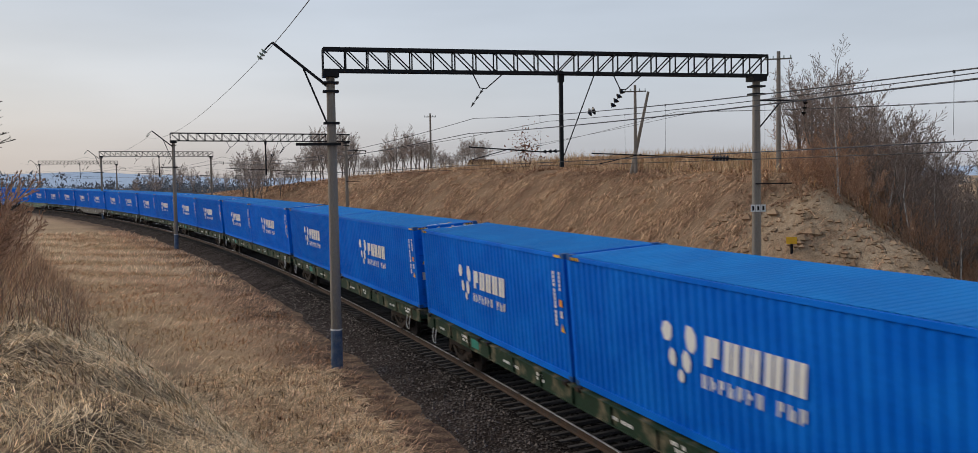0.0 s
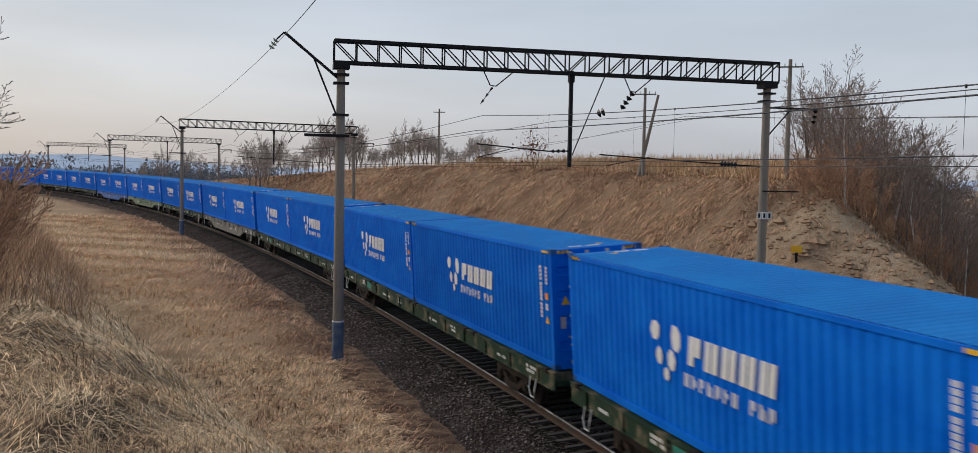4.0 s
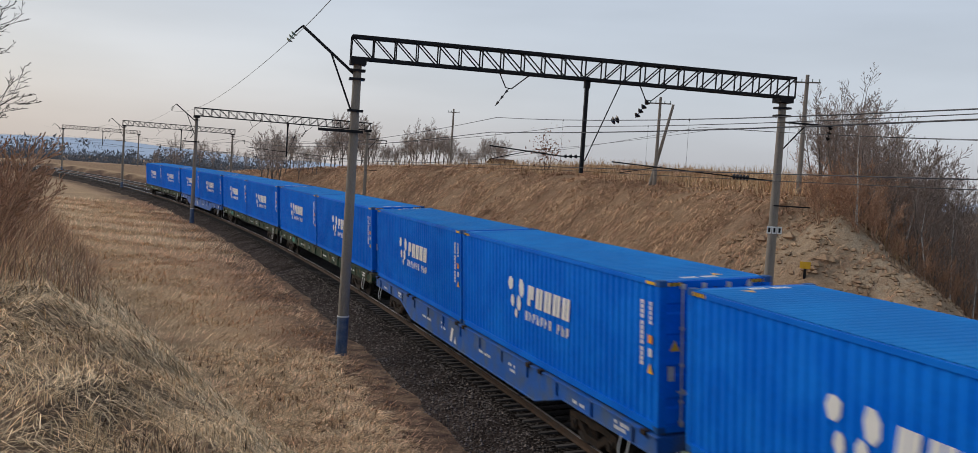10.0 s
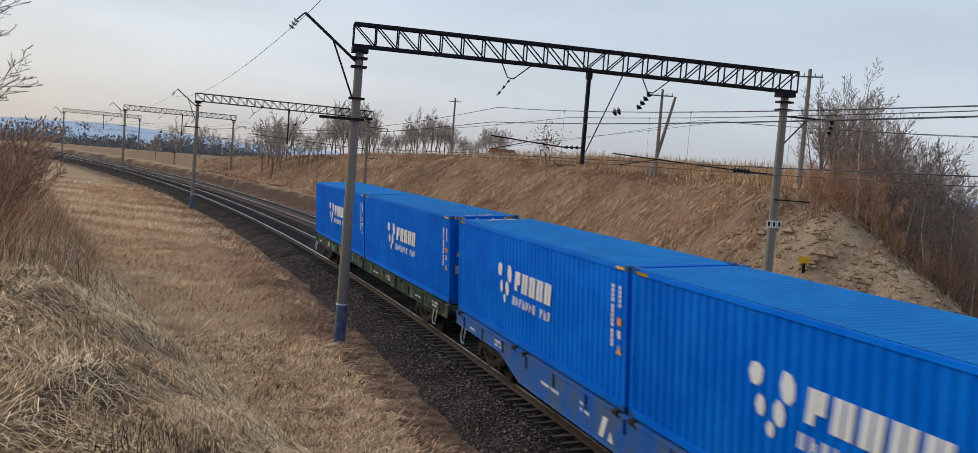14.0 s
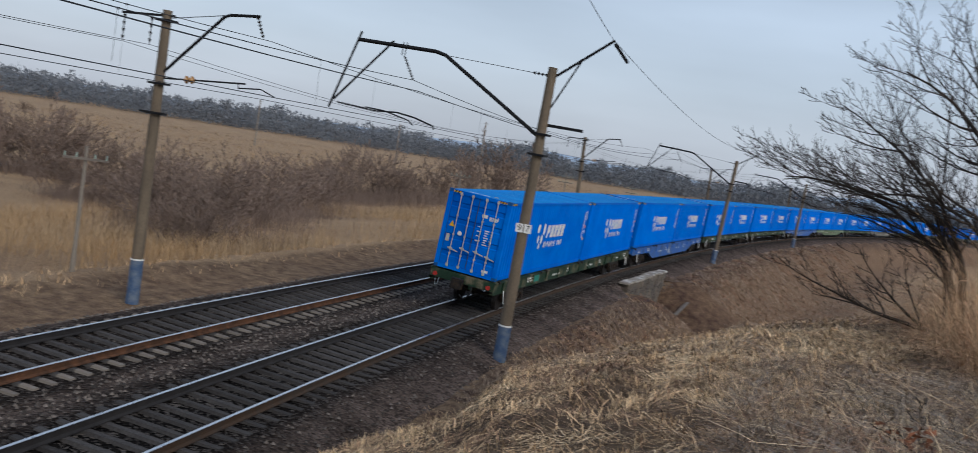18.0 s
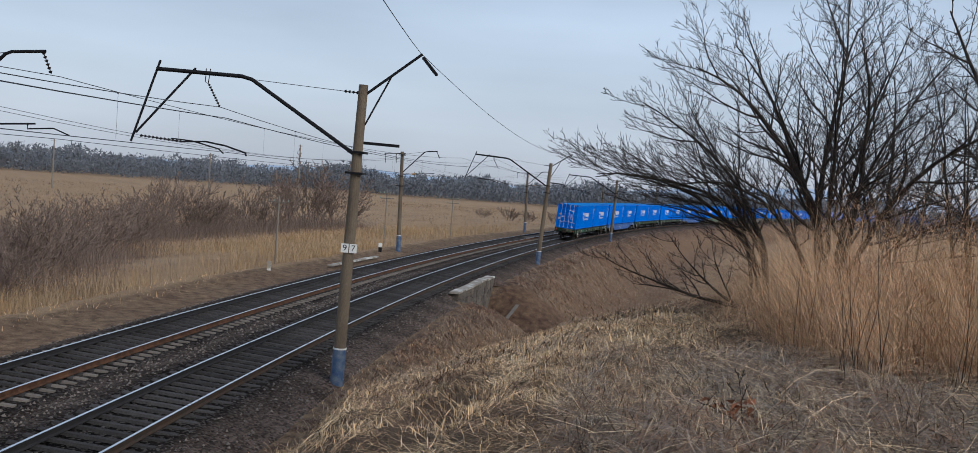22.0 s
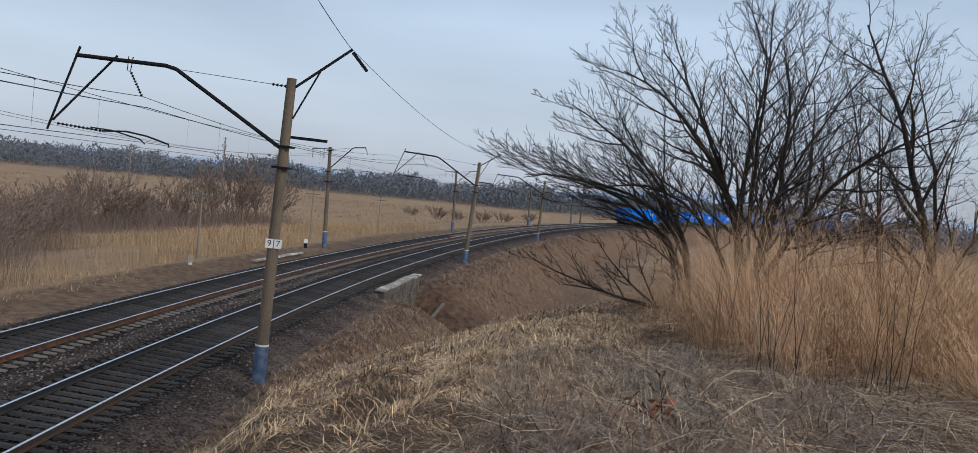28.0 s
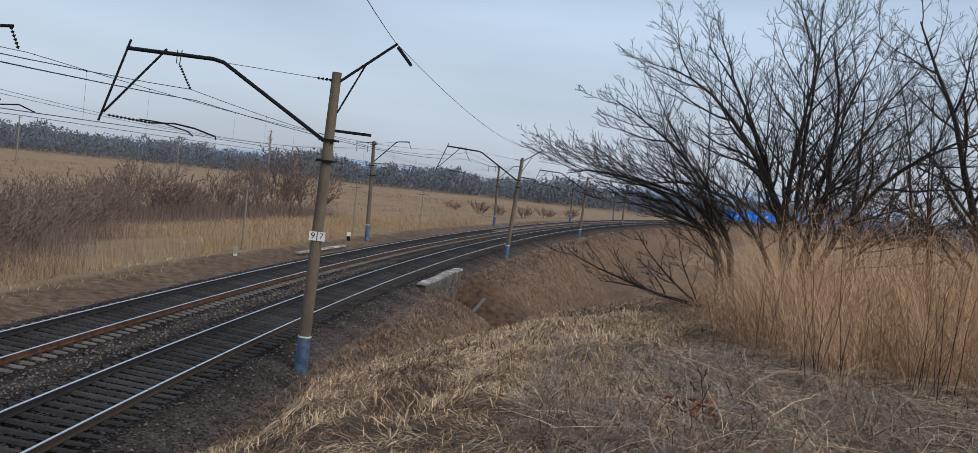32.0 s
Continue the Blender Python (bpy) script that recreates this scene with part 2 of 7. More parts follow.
def bar(bm, a, b, w, h=None, n=4, up=(0, 0, 1)):
    """A bar of n sides from a to b (n 4: w by h; more: round, w across, tapering to h)."""
    a, b = Vector(a), Vector(b)
    d = (b - a).normalized()
    u = Vector(up)
    if abs(d.dot(u)) > 0.95:
        u = Vector((1, 0, 0))
    s = d.cross(u).normalized()
    u = s.cross(d).normalized()
    rings = []
    for p, k in ((a, 0), (b, 1)):
        ring = []
        for i in range(n):
            if n == 4:
                x, y = ((-1, -1), (1, -1), (1, 1), (-1, 1))[i]
                ring.append(bm.verts.new(p + s * (x * w / 2) + u * (y * (h or w) / 2)))
            else:
                r = (w if k == 0 else (h or w)) / 2
                t = 2 * math.pi * i / n
                ring.append(bm.verts.new(p + s * (r * math.cos(t)) + u * (r * math.sin(t))))
        rings.append(ring)
    for i in range(n):
        j = (i + 1) % n
        bm.faces.new((rings[0][i], rings[0][j], rings[1][j], rings[1][i]))
    bm.faces.new(rings[0][::-1])
    bm.faces.new(rings[1])


def tube(bm, pts, r, n=5):
    """A round tube through points; r one radius or one a point."""
    pts = [Vector(p) for p in pts]
    rs = r if isinstance(r, (list, tuple)) else [r] * len(pts)
    prev = None
    ref = Vector((0.13, 0.21, 0.97))
    for i, p in enumerate(pts):
        d = (pts[min(i + 1, len(pts) - 1)] - pts[max(i - 1, 0)]).normalized()
        s = d.cross(ref)
        if s.length < 0.05:
            s = d.cross(Vector((1, 0, 0)))
        s.normalize()
        u = s.cross(d)
        ring = [bm.verts.new(p + (s * math.cos(2 * math.pi * k / n) + u * math.sin(2 * math.pi * k / n)) * rs[i]) for k in range(n)]
        if prev:
            for k in range(n):
                bm.faces.new((prev[k], prev[(k + 1) % n], ring[(k + 1) % n], ring[k]))
        prev = ring


def empty(name, m, label, category, group="", kind=""):
    ob = new(name)
    ob.matrix_world = m
    return tagged(ob, label, category, group, kind)


# ---------------------------------------------------------------- the curve of the line
# arc length s runs north, offset d to the east of the near track's axis; rail heads at z = 0
GAUGE, CANT, SPACING = 1.6, 0.070, 4.613
KNOT_S = np.array([-170.0, -90, -30, 0, 30, 90, 180])
KNOT_K = np.array([-1.3074e-3, -1.2885e-3, -2.2038e-3, -3.9691e-3, -1.9868e-3, -1.5161e-3, -1.4539e-3])
S_ALL = np.arange(-900.0, 701.0, 1.0)


def _curve():
    k = np.interp(S_ALL, KNOT_S, KNOT_K)
    th = np.concatenate([[0], np.cumsum((k[1:] + k[:-1]) / 2)])
    i0 = int(np.argmin(np.abs(S_ALL)))
    th = th - th[i0] - 0.24288
    mid = (th[1:] + th[:-1]) / 2
    x = np.concatenate([[0], np.cumsum(np.sin(mid))])
    y = np.concatenate([[0], np.cumsum(np.cos(mid))])
    return x - x[i0] + 9.6616, y - y[i0], th


X_ALL, Y_ALL, TH_ALL = _curve()


def grade(s):
    """The line climbs gently both ways from the camera."""
    n, p = np.maximum(np.asarray(s, float) - 20, 0), np.maximum(-np.asarray(s, float) - 20, 0)
    return 0.0072 * n ** 2 / (n + 30) + 0.003 * p ** 2 / (p + 30)


def at(s, d=0.0, z=0.0):
    z = z + float(grade(s))
    th = np.interp(s, S_ALL, TH_ALL)
    return Vector((np.interp(s, S_ALL, X_ALL) + d * math.cos(th), np.interp(s, S_ALL, Y_ALL) - d * math.sin(th), z))


def heading(s):
    return float(np.interp(s, S_ALL, TH_ALL))


def to_track(x, y):
    """Arc length and offset of many points."""
    x, y = np.asarray(x, float), np.asarray(y, float)
    s, d = np.empty_like(x), np.empty_like(x)
    sub = slice(None, None, 4)
    xs, ys, ths, ss = X_ALL[sub], Y_ALL[sub], TH_ALL[sub], S_ALL[sub]
    for a in range(0, len(x), 4000):
        px, py = x[a:a + 4000], y[a:a + 4000]
        i = np.argmin((px[:, None] - xs) ** 2 + (py[:, None] - ys) ** 2, axis=1)
        dx, dy = px - xs[i], py - ys[i]
        s[a:a + 4000] = ss[i] + dx * np.sin(ths[i]) + dy * np.cos(ths[i])
        d[a:a + 4000] = dx * np.cos(ths[i]) - dy * np.sin(ths[i])
    return s, d


# ---------------------------------------------------------------- the ground
def sstep(a, b, v):
    t = np.clip((v - a) / (b - a), 0, 1)
    return t * t * (3 - 2 * t)


def wave(x, y, f, seed):
    """Cheap smooth unevenness, -1 to 1."""
    r = np.random.RandomState(seed)
    out = 0
    for _ in range(5):
        a, ph, k = r.uniform(0, 6.28), r.uniform(0, 6.28), f * r.uniform(0.6, 1.7)
        out = out + np.sin((x * math.cos(a) + y * math.sin(a)) * k + ph)
    return out / 5


PLAIN = -3.6
MOUND_AZ = np.array([-180, -160, -60, -30, -25, -21, -15.5, -10.9, 0, 40, 90, 120, 135, 149, 153.8, 156.5, 163.8, 170, 174.8, 180], float)
MOUND_A = np.array([.0009, .0006, .0003, .0004, .0007, .0034, .0091, .0146, .025, .05, .06, .045, .028, .0164, .0127, .0083, .0050, .0030, .0020, .0012])


def ground_z(x, y):
    x, y = np.asarray(x, float), np.asarray(y, float)
    s, d = to_track(x, y)
    r = np.hypot(x, y)
    az = np.degrees(np.arctan2(x, y))
    lift = grade(s) * sstep(120, 30, np.abs(d))
    # east, north of the camera: the cut bank and its eroded end
    end = np.clip((s - 24 - 0.12 * np.clip(d - 20, -8, 30) + 1.2 * wave(x, y, 0.25, 21)) / 19, 0, 1)
    end = end * end * (3 - 2 * end) * 0.5 + end * 0.5
    nose = (x - 14) * 0.927 - (y - 34) * 0.375
    end = np.minimum(end, 1 - sstep(-4, 10, nose + 0.8 * wave(x, y, 0.3, 22)))
    low = 1.3 * sstep(9.9, 11.0, d + 0.35 * wave(s, s, 0.5, 9) + 0.12 * wave(s, s, 2.6, 19)) * sstep(20, 34, s)
    steep = sstep(13.2, 23.5, d + 0.6 * wave(s, s * 0.3, 0.21, 12)) ** 0.9
    crest = np.interp(s, [20, 60, 95, 125, 190, 300], [5.0, 5.5, 6.0, 5.2, 2.2, 0.6])
    bank = low + crest * steep + 1.3 * sstep(22, 48, d) * sstep(260, 150, s)
    rough = 0.15 * wave(x, y, 0.9, 8) + 0.11 * wave(x, y, 2.3, 18)
    back = sstep(70, 130, d)
    east_n = (-0.75 + bank + rough * sstep(10, 13, d)) * (1 - back) + (PLAIN + 5.5) * back
    # east, open flats
    east_s = -0.85 - 0.5 * sstep(10, 17, d) - 2.25 * sstep(16, 44, d) + 0.35 * np.exp(-((d - 12.5) / 1.6) ** 2) + rough * sstep(9, 12, d) * sstep(90, 30, d)
    scar = sstep(12, 15, d) * sstep(32, 26, d) * sstep(20, 27, s) * sstep(52, 42, s)
    z_e = east_s * (1 - end) + east_n * end + scar * (0.34 * wave(x, y, 0.9, 23) + 0.2 * wave(x, y, 2.4, 24) - 0.75 * np.exp(-((d - 18.5 + 0.28 * (s - 34) + 0.5 * wave(s, s, 0.8, 25)) / 0.9) ** 2) + 0.4 * np.exp(-((d - 16.3 + 0.28 * (s - 34)) / 1.0) ** 2))
    # west: a dirt strip north of the camera, an embankment slope into a gully south of it
    north = sstep(-34, -6, s)
    strip = -0.75 + 0.10 * wave(x, y, 0.7, 6) + 0.05 * wave(x, y, 2.1, 16) - 0.5 * sstep(-12, -40, d) * sstep(60, 140, s)
    emb = -0.7 - 3.9 * sstep(0, 1, (-3.2 - d) / 8.0) + (0.12 * wave(x, y, 0.8, 7) + 0.10 * wave(x, y, 2.2, 17)) * sstep(-3.4, -5, d)
    base_w = strip * north + emb * (1 - north)
    # culvert ditch beneath the line
    ditch = sstep(-50.2, -54.5, s) * sstep(-63.6, -57.0, s) * sstep(-1.3, -2.0, d) * sstep(-24, -15, d)
    base_w = base_w * (1 - ditch) + np.minimum(base_w, -3.9) * ditch
    mound = 4.2 - np.interp(az, MOUND_AZ, MOUND_A) * r ** 2 + (0.08 * wave(x, y, 1.9, 4) + 0.07 * wave(x, y, 4.6, 14)) * sstep(0.5, 3, r)
    k = 0.25
    h = np.clip(0.5 + 0.5 * (mound - base_w) / k, 0, 1)
    z_w = base_w * (1 - h) + mound * h + k * h * (1 - h)
    z = np.where(d < 2, z_w, z_e) + lift
    flat = (d > np.where((s < -50) & (s > -62.8), -1.4, -2.6)) & (d < SPACING + 3.6)
    z = np.where(flat, -0.95 + lift, z)
    far = sstep(300, 500, r)
    z = z * (1 - far) + PLAIN * far
    return z


def az_in(x, y):
    return (y > 0) * 1.0


def soil(x, y, z):
    """Share of straw litter, of bare brown earth and of painted gap shade at points of the ground."""
    s, d = to_track(x, y)
    r = np.hypot(x, y)
    n = wave(x, y, 0.35, 31) + 0.6 * wave(x, y, 1.1, 32)
    straw = 0.55 + 0.35 * n
    earth = 0.25 + 0.3 * wave(x, y, 0.5, 33)
    cut = sstep(9.2, 9.8, d) * sstep(11.7, 11.1, d + 0.35 * wave(s, s, 0.5, 9)) * sstep(8, 24, s)           # fresh cut at the bank's foot
    scar = sstep(12, 15, d) * sstep(30, 24, d) * sstep(22, 27, s) * sstep(50, 40, s)
    slope = 0.75 * sstep(12.5, 14, d) * sstep(27, 22, d) * sstep(38, 46, s)
    edge = sstep(-4.2, -5.4, d) * sstep(-10, -7.5, d)
    earth = np.maximum(np.maximum(earth, cut * 1.1), np.maximum(scar * 0.45, slope * 0.9))
    side = sstep(-2.5, -3.5, d) * sstep(-16, -12, d) * sstep(-20, -40, s)
    earth = np.maximum(earth, side * 0.8)
    dirt = sstep(-2.4, -3.2, d) * sstep(-6.5, -4.2, d + 0.8 * wave(x, y, 0.6, 35))
    gully = sstep(-49.5, -52, s) * sstep(-68, -60, s) * sstep(-1.5, -2.0, d) * sstep(-16, -8, d)
    verge = sstep(7.5, 8.2, d) * sstep(10.6, 9.9, d - 1.9 * sstep(-5, -25, s) + 0.5 * wave(x, y, 0.6, 38))
    dirt = np.maximum(np.maximum(dirt, cut * 1.0), np.maximum(np.maximum(side * 0.45, gully), verge * 0.8))
    strip = sstep(-5.5, -7, d) * sstep(4, 14, s) * sstep(30, 36, r) * (az_in(x, y))
    lip = sstep(11.1, 11.7, d) * sstep(14.0, 13.0, d) * sstep(20, 34, s)
    straw, earth = np.maximum(straw, lip), earth * (1 - 0.85 * lip)
    straw, earth = np.maximum(straw, strip), earth * (1 - 0.7 * strip) + 0.3 * strip * np.clip(wave(x, y, 0.5, 44) + 0.5 * wave(x, y, 1.6, 45), 0, 1)
    clay = scar * np.clip(0.8 + 0.6 * wave(x, y, 0.8, 39), 0, 1)
    # ground under the near grass, darkened for the shade between stalks
    litter_shade = sstep(38, 22, r) * (0.75 + 0.35 * wave(x, y, 0.9, 36) + 0.25 * wave(x, y, 2.6, 37)) * sstep(-4.2, -5.5, d)
    return np.clip(straw, 0, 1), np.clip(earth, 0, 1.2), np.clip(dirt, 0, 1), np.clip(litter_shade, 0, 1), clay


def ground_material():
    m = bpy.data.materials.new("dry_ground")
    m.use_nodes = True
    nt = m.node_tree
    n, l = nt.nodes.new, nt.links.new
    bs = nt.nodes["Principled BSDF"]
    bs.inputs["Roughness"].default_value = 0.97
    bs.inputs["Specular IOR Level"].default_value = 0.15
    tc = n("ShaderNodeTexCoord")
    noises = []
    for sc, det in ((0.25, 5), (2.2, 5), (17.0, 4)):
        z = n("ShaderNodeTexNoise")
        z.inputs["Scale"].default_value, z.inputs["Detail"].default_value = sc, det
        l(tc.outputs["Object"], z.inputs[0])
        noises.append(z)
    # fibres of lying straw
    fib = n("ShaderNodeTexWave")
    fib.inputs["Scale"].default_value, fib.inputs["Distortion"].default_value = 5.0, 28.0
    fib.inputs["Detail"].default_value, fib.inputs["Detail Scale"].default_value = 4.0, 2.5
    l(tc.outputs["Object"], fib.inputs[0])

    def blend(fac, a, b):
        mx = n("ShaderNodeMix")
        mx.data_type = "RGBA"
        for i, v in ((6, a), (7, b)):
            if isinstance(v, tuple):
                mx.inputs[i].default_value = (*v, 1)
            else:
                l(v, mx.inputs[i])
        l(fac, mx.inputs[0])
        return mx.outputs[2]

    def span(src, lo, hi, a=0.0, b=1.0):
        r = n("ShaderNodeMapRange")
        r.inputs[1].default_value, r.inputs[2].default_value, r.inputs[3].default_value, r.inputs[4].default_value = lo, hi, a, b
        l(src, r.inputs[0])
        return r.outputs[0]

    def attr(name):
        a = n("ShaderNodeAttribute")
        a.attribute_name = name
        return a.outputs["Fac"]

    def times(a, b):
        q = n("ShaderNodeMath")
        q.operation = "MULTIPLY"
        l(a, q.inputs[0])
        l(b, q.inputs[1])
        return q.outputs[0]

    straw = blend(span(fib.outputs[0], 0.2, 0.8), (0.39, 0.255, 0.148), (0.68, 0.485, 0.285))
    straw = blend(span(noises[1].outputs[0], 0.35, 0.65), straw, (0.44, 0.30, 0.175))
    earth = blend(span(noises[1].outputs[0], 0.35, 0.65), (0.13, 0.076, 0.047), (0.285, 0.175, 0.108))
    tan = blend(span(noises[0].outputs[0], 0.38, 0.62), (0.43, 0.30, 0.18), (0.29, 0.195, 0.125))
    col = blend(times(attr("straw"), span(noises[0].outputs[0], 0.25, 0.6)), tan, straw)
    col = blend(times(attr("earth"), span(noises[1].outputs[0], 0.30, 0.62, 0.7, 1.0)), col, earth)
    col = blend(times(attr("clay"), span(noises[1].outputs[0], 0.35, 0.6, 0.3, 1.0)), col, (0.40, 0.315, 0.22))
    col = blend(times(attr("dirt"), span(noises[1].outputs[0], 0.3, 0.65, 0.4, 1.0)), col, (0.075, 0.045, 0.033))
    # dark brown litter colour that also paints the shade in the grass gaps
    col = blend(times(attr("litter_shade"), span(noises[2].outputs[0], 0.3, 0.6, 0.6, 1.0)), col, (0.075, 0.053, 0.038))
    sc = n("ShaderNodeVectorMath")
    sc.operation = "SCALE"
    l(col, sc.inputs[0])
    l(span(noises[2].outputs[0], 0.3, 0.7, 0.62, 1.38), sc.inputs[3])
    l(sc.outputs[0], bs.inputs["Base Color"])
    b = n("ShaderNodeBump")
    b.inputs["Strength"].default_value, b.inputs["Distance"].default_value = 0.9, 0.12
    ad = n("ShaderNodeMath")
    ad.operation = "ADD"
    l(noises[1].outputs[0], ad.inputs[0])
    l(noises[2].outputs[0], ad.inputs[1])
    l(ad.outputs[0], b.inputs["Height"])
    l(b.outputs[0], bs.inputs["Normal"])
    return m


def build_ground():
    rings = np.concatenate([np.linspace(0.3, 10, 34), np.linspace(10.4, 70, 150), np.geomspace(71, 420, 90), np.geomspace(440, 4500, 26)])
    n = 720
    ang = np.linspace(0, 2 * math.pi, n, endpoint=False)
    rr, aa = np.meshgrid(rings, ang, indexing="ij")
    x, y = (rr * np.sin(aa)).ravel(), (rr * np.cos(aa)).ravel()
    z = ground_z(x, y)
    v = np.concatenate([np.stack([x, y, z], 1), [[0, 0, 4.2]]])
    i = np.arange(len(rings) - 1)[:, None] * n
    j = np.arange(n)[None, :]
    k = (j + 1) % n
    f = np.stack([i + j, i + n + j, i + n + k, i + k], -1).reshape(-1, 4)[:, ::-1]
    faces = f.tolist() + [(int((a + 1) % n), int(a), len(v) - 1) for a in range(n)]
    ob = mesh_object("ground", v, faces, ground_material(), smooth=True)
    for name, val in zip(("straw", "earth", "dirt", "litter_shade", "clay"), soil(v[:, 0], v[:, 1], v[:, 2])):
        ob.data.attributes.new(name, "FLOAT", "POINT").data.foreach_set("value", val.astype(np.float32))
    return tagged(ob, "dry grassy ground with bare brown earth slopes beside the railway", "ground", kind="structure")


build_ground()

# ---------------------------------------------------------------- the two tracks


def sweep(name, profile, s0, s1, step, d0, material, parent, closed=True, tilted=True, smooth=False):
    """A profile of (offset, height) pairs run along the line."""
    ss = np.arange(s0, s1 + 0.01, step)
    c, sn = math.cos(CANT), math.sin(CANT)
    verts, faces, n = [], [], len(profile)
    for s in ss:
        for o, h in profile:
            dd, zz = (o * c - h * sn, h * c + o * sn) if tilted else (o, h)
            verts.append(at(s, d0 + dd, zz))
    for a in range(len(ss) - 1):
        for b in range(n if closed else n - 1):
            e = (b + 1) % n
            faces.append((a * n + b, a * n + e, (a + 1) * n + e, (a + 1) * n + b))
    return mesh_object(name, verts, faces, material, parent, smooth=smooth)


def build_tracks():
    for idx, (d0, msl) in enumerate(((0.0, M_SLEEPER_A), (SPACING, M_SLEEPER_B))):
        tr = empty("railway_track", Matrix(), "two polished steel rails on " + ("dark old sleepers" if idx == 0 else "pale concrete sleepers") + " in grey ballast", "railway track", "tracks", "structure")
        for side in (-1, 1):
            o = side * GAUGE / 2
            prof = [(o - 0.075, -0.18), (o + 0.075, -0.18), (o + 0.075, -0.165), (o + 0.012, -0.14), (o + 0.012, -0.045), (o + 0.037, -0.035), (o + 0.037, -0.004),
                    (o - 0.037, -0.004), (o - 0.037, -0.035), (o - 0.012, -0.045), (o - 0.012, -0.14), (o - 0.075, -0.165)]
            sweep("rail", prof, -700, 500, 2.0, d0, (M_RAIL if idx else M_RAIL_BROWN) if side < 0 else M_RAIL_DARK, tr)
            sweep("rail_head", [(o - 0.033, -0.004), (o + 0.033, -0.004), (o + 0.028, 0.0), (o - 0.028, 0.0)], -700, 500, 2.0, d0, M_RAILTOP, tr)
        w = 2.7 / 2
        me = bpy.data.meshes.new("sleeper")
        bm = bmesh.new()
        for a, b in ((-w, -0.98), (-0.98, 0.98), (0.98, w)):
            for v in box(bm, a, b, -0.115, 0.115, -0.40, -0.19):
                if v.co.z > -0.3:
                    v.co.y *= 0.62
        bm.faces.ensure_lookup_table()
        for i, f in enumerate(bm.faces):
            f.material_index = 1 if 6 <= i < 12 else 0
        bm.to_mesh(me)
        bm.free()
        me.materials.append(msl)
        me.materials.append(M_SLEEPER_A)
        step, ca = 0.545, math.degrees(CANT)
        near = np.arange(-112, 51, step)
        tilt = Matrix.Rotation(-CANT, 4, "Y")
        for s in near:
            o = new("sleeper", me)
            o.parent = tr
            j = random.uniform(-0.03, 0.03)
            o.matrix_world = Matrix.Translation(at(s + j, d0)) @ Matrix.Rotation(-heading(s), 4, "Z") @ tilt
        verts, faces = [], []
        for s in np.concatenate([np.arange(-560, -112, step), np.arange(51, 330, step)]):
            m = Matrix.Translation(at(s, d0)) @ Matrix.Rotation(-heading(s), 4, "Z") @ tilt
            b = len(verts)
            verts += [m @ v.co for v in me.vertices]
            faces += [tuple(b + i for i in p.vertices) for p in me.polygons]
        far = mesh_object("sleepers_far", verts, faces, msl, tr)
        tagged(far, kind="stuff")
    # ballast bed under both
    c = CANT
    prof = [(-3.9, -1.0), (-2.9, -0.70), (-1.75, -0.38), (-1.4, -0.305), (-0.7, -0.31), (0.7, -0.21), (1.4, -0.13), (1.9, -0.15), (SPACING - 1.9, -0.36), (SPACING - 1.4, -0.33), (SPACING - 0.7, -0.31), (SPACING + 0.7, -0.21), (SPACING + 1.4, -0.13), (SPACING + 1.9, -0.16), (SPACING + 4.2, -1.1)]
    bed = sweep("ballast_bed", prof, -700, 520, 1.0, 0, M_BALLAST, None, closed=False, tilted=False, smooth=True)
    n = len(prof)
    dust = np.tile(np.array((1, 1, 0.45, 0.1, 0, 0, 0.1, 0.5, 0.75, 0.15, 0.1, 0.1, 0.1, 0.7, 1), np.float32), len(bed.data.vertices) // n)
    along = np.repeat(np.arange(len(bed.data.vertices) // n) - 700, n)
    dust = dust * (1 - 0.7 * sstep(-5, 12, along)).astype(np.float32)
    bed.data.attributes.new("dust", "FLOAT", "POINT").data.foreach_set("value", dust)
    for i, v in enumerate(bed.data.vertices):        # the shoulder stops at the culvert's parapet
        s = -700 + i // n
        if -62.5 < s < -49.5 and i % n < 2:
            v.co = at(s, -2.15 + 0.01 * (i % n), -0.9 if i % n == 0 else -0.46)
    tagged(bed, "grey-brown crushed stone ballast under the two tracks", "ballast", kind="structure")


build_tracks()

# ---------------------------------------------------------------- the train
WAGON_PITCH, BOX_L, BOX_W, BOX_H, DECK = 25.7, 12.192, 2.438, 2.896, 1.38
REAR = [(0, 368.7), (1, 346.65), (2, 324.35), (3, 302.0), (6, 235.2), (8, 190.65), (9, 168.35), (13, 79.8), (15.5, 24.2), (16, 13.05), (16.4, 4.55), (16.6, 0.0), (17, -9.25), (18, -30.3), (19, -51.2), (23, -131.0), (28, -234.0), (32, -316.0)]
N_WAGONS = 17
M_CASTING = mat("casting_blue", (0.003, 0.07, 0.24), 0.55, var=0.25, scale=5)
M_SEAL = mat("door_gasket", (0.03, 0.05, 0.10), 0.8, var=0.2)
M_CREAM = mat("lock_rod_cream", (0.52, 0.50, 0.44), 0.5, metal=0.2, var=0.2, scale=9)
M_RED = mat("red_paint", (0.42, 0.03, 0.02), 0.5, var=0.2)
M_ORANGE = mat("orange_label", (0.80, 0.30, 0.02), 0.5, var=0.1)
M_TEAL = mat("teal_patch", (0.02, 0.22, 0.17), 0.6, var=0.25)
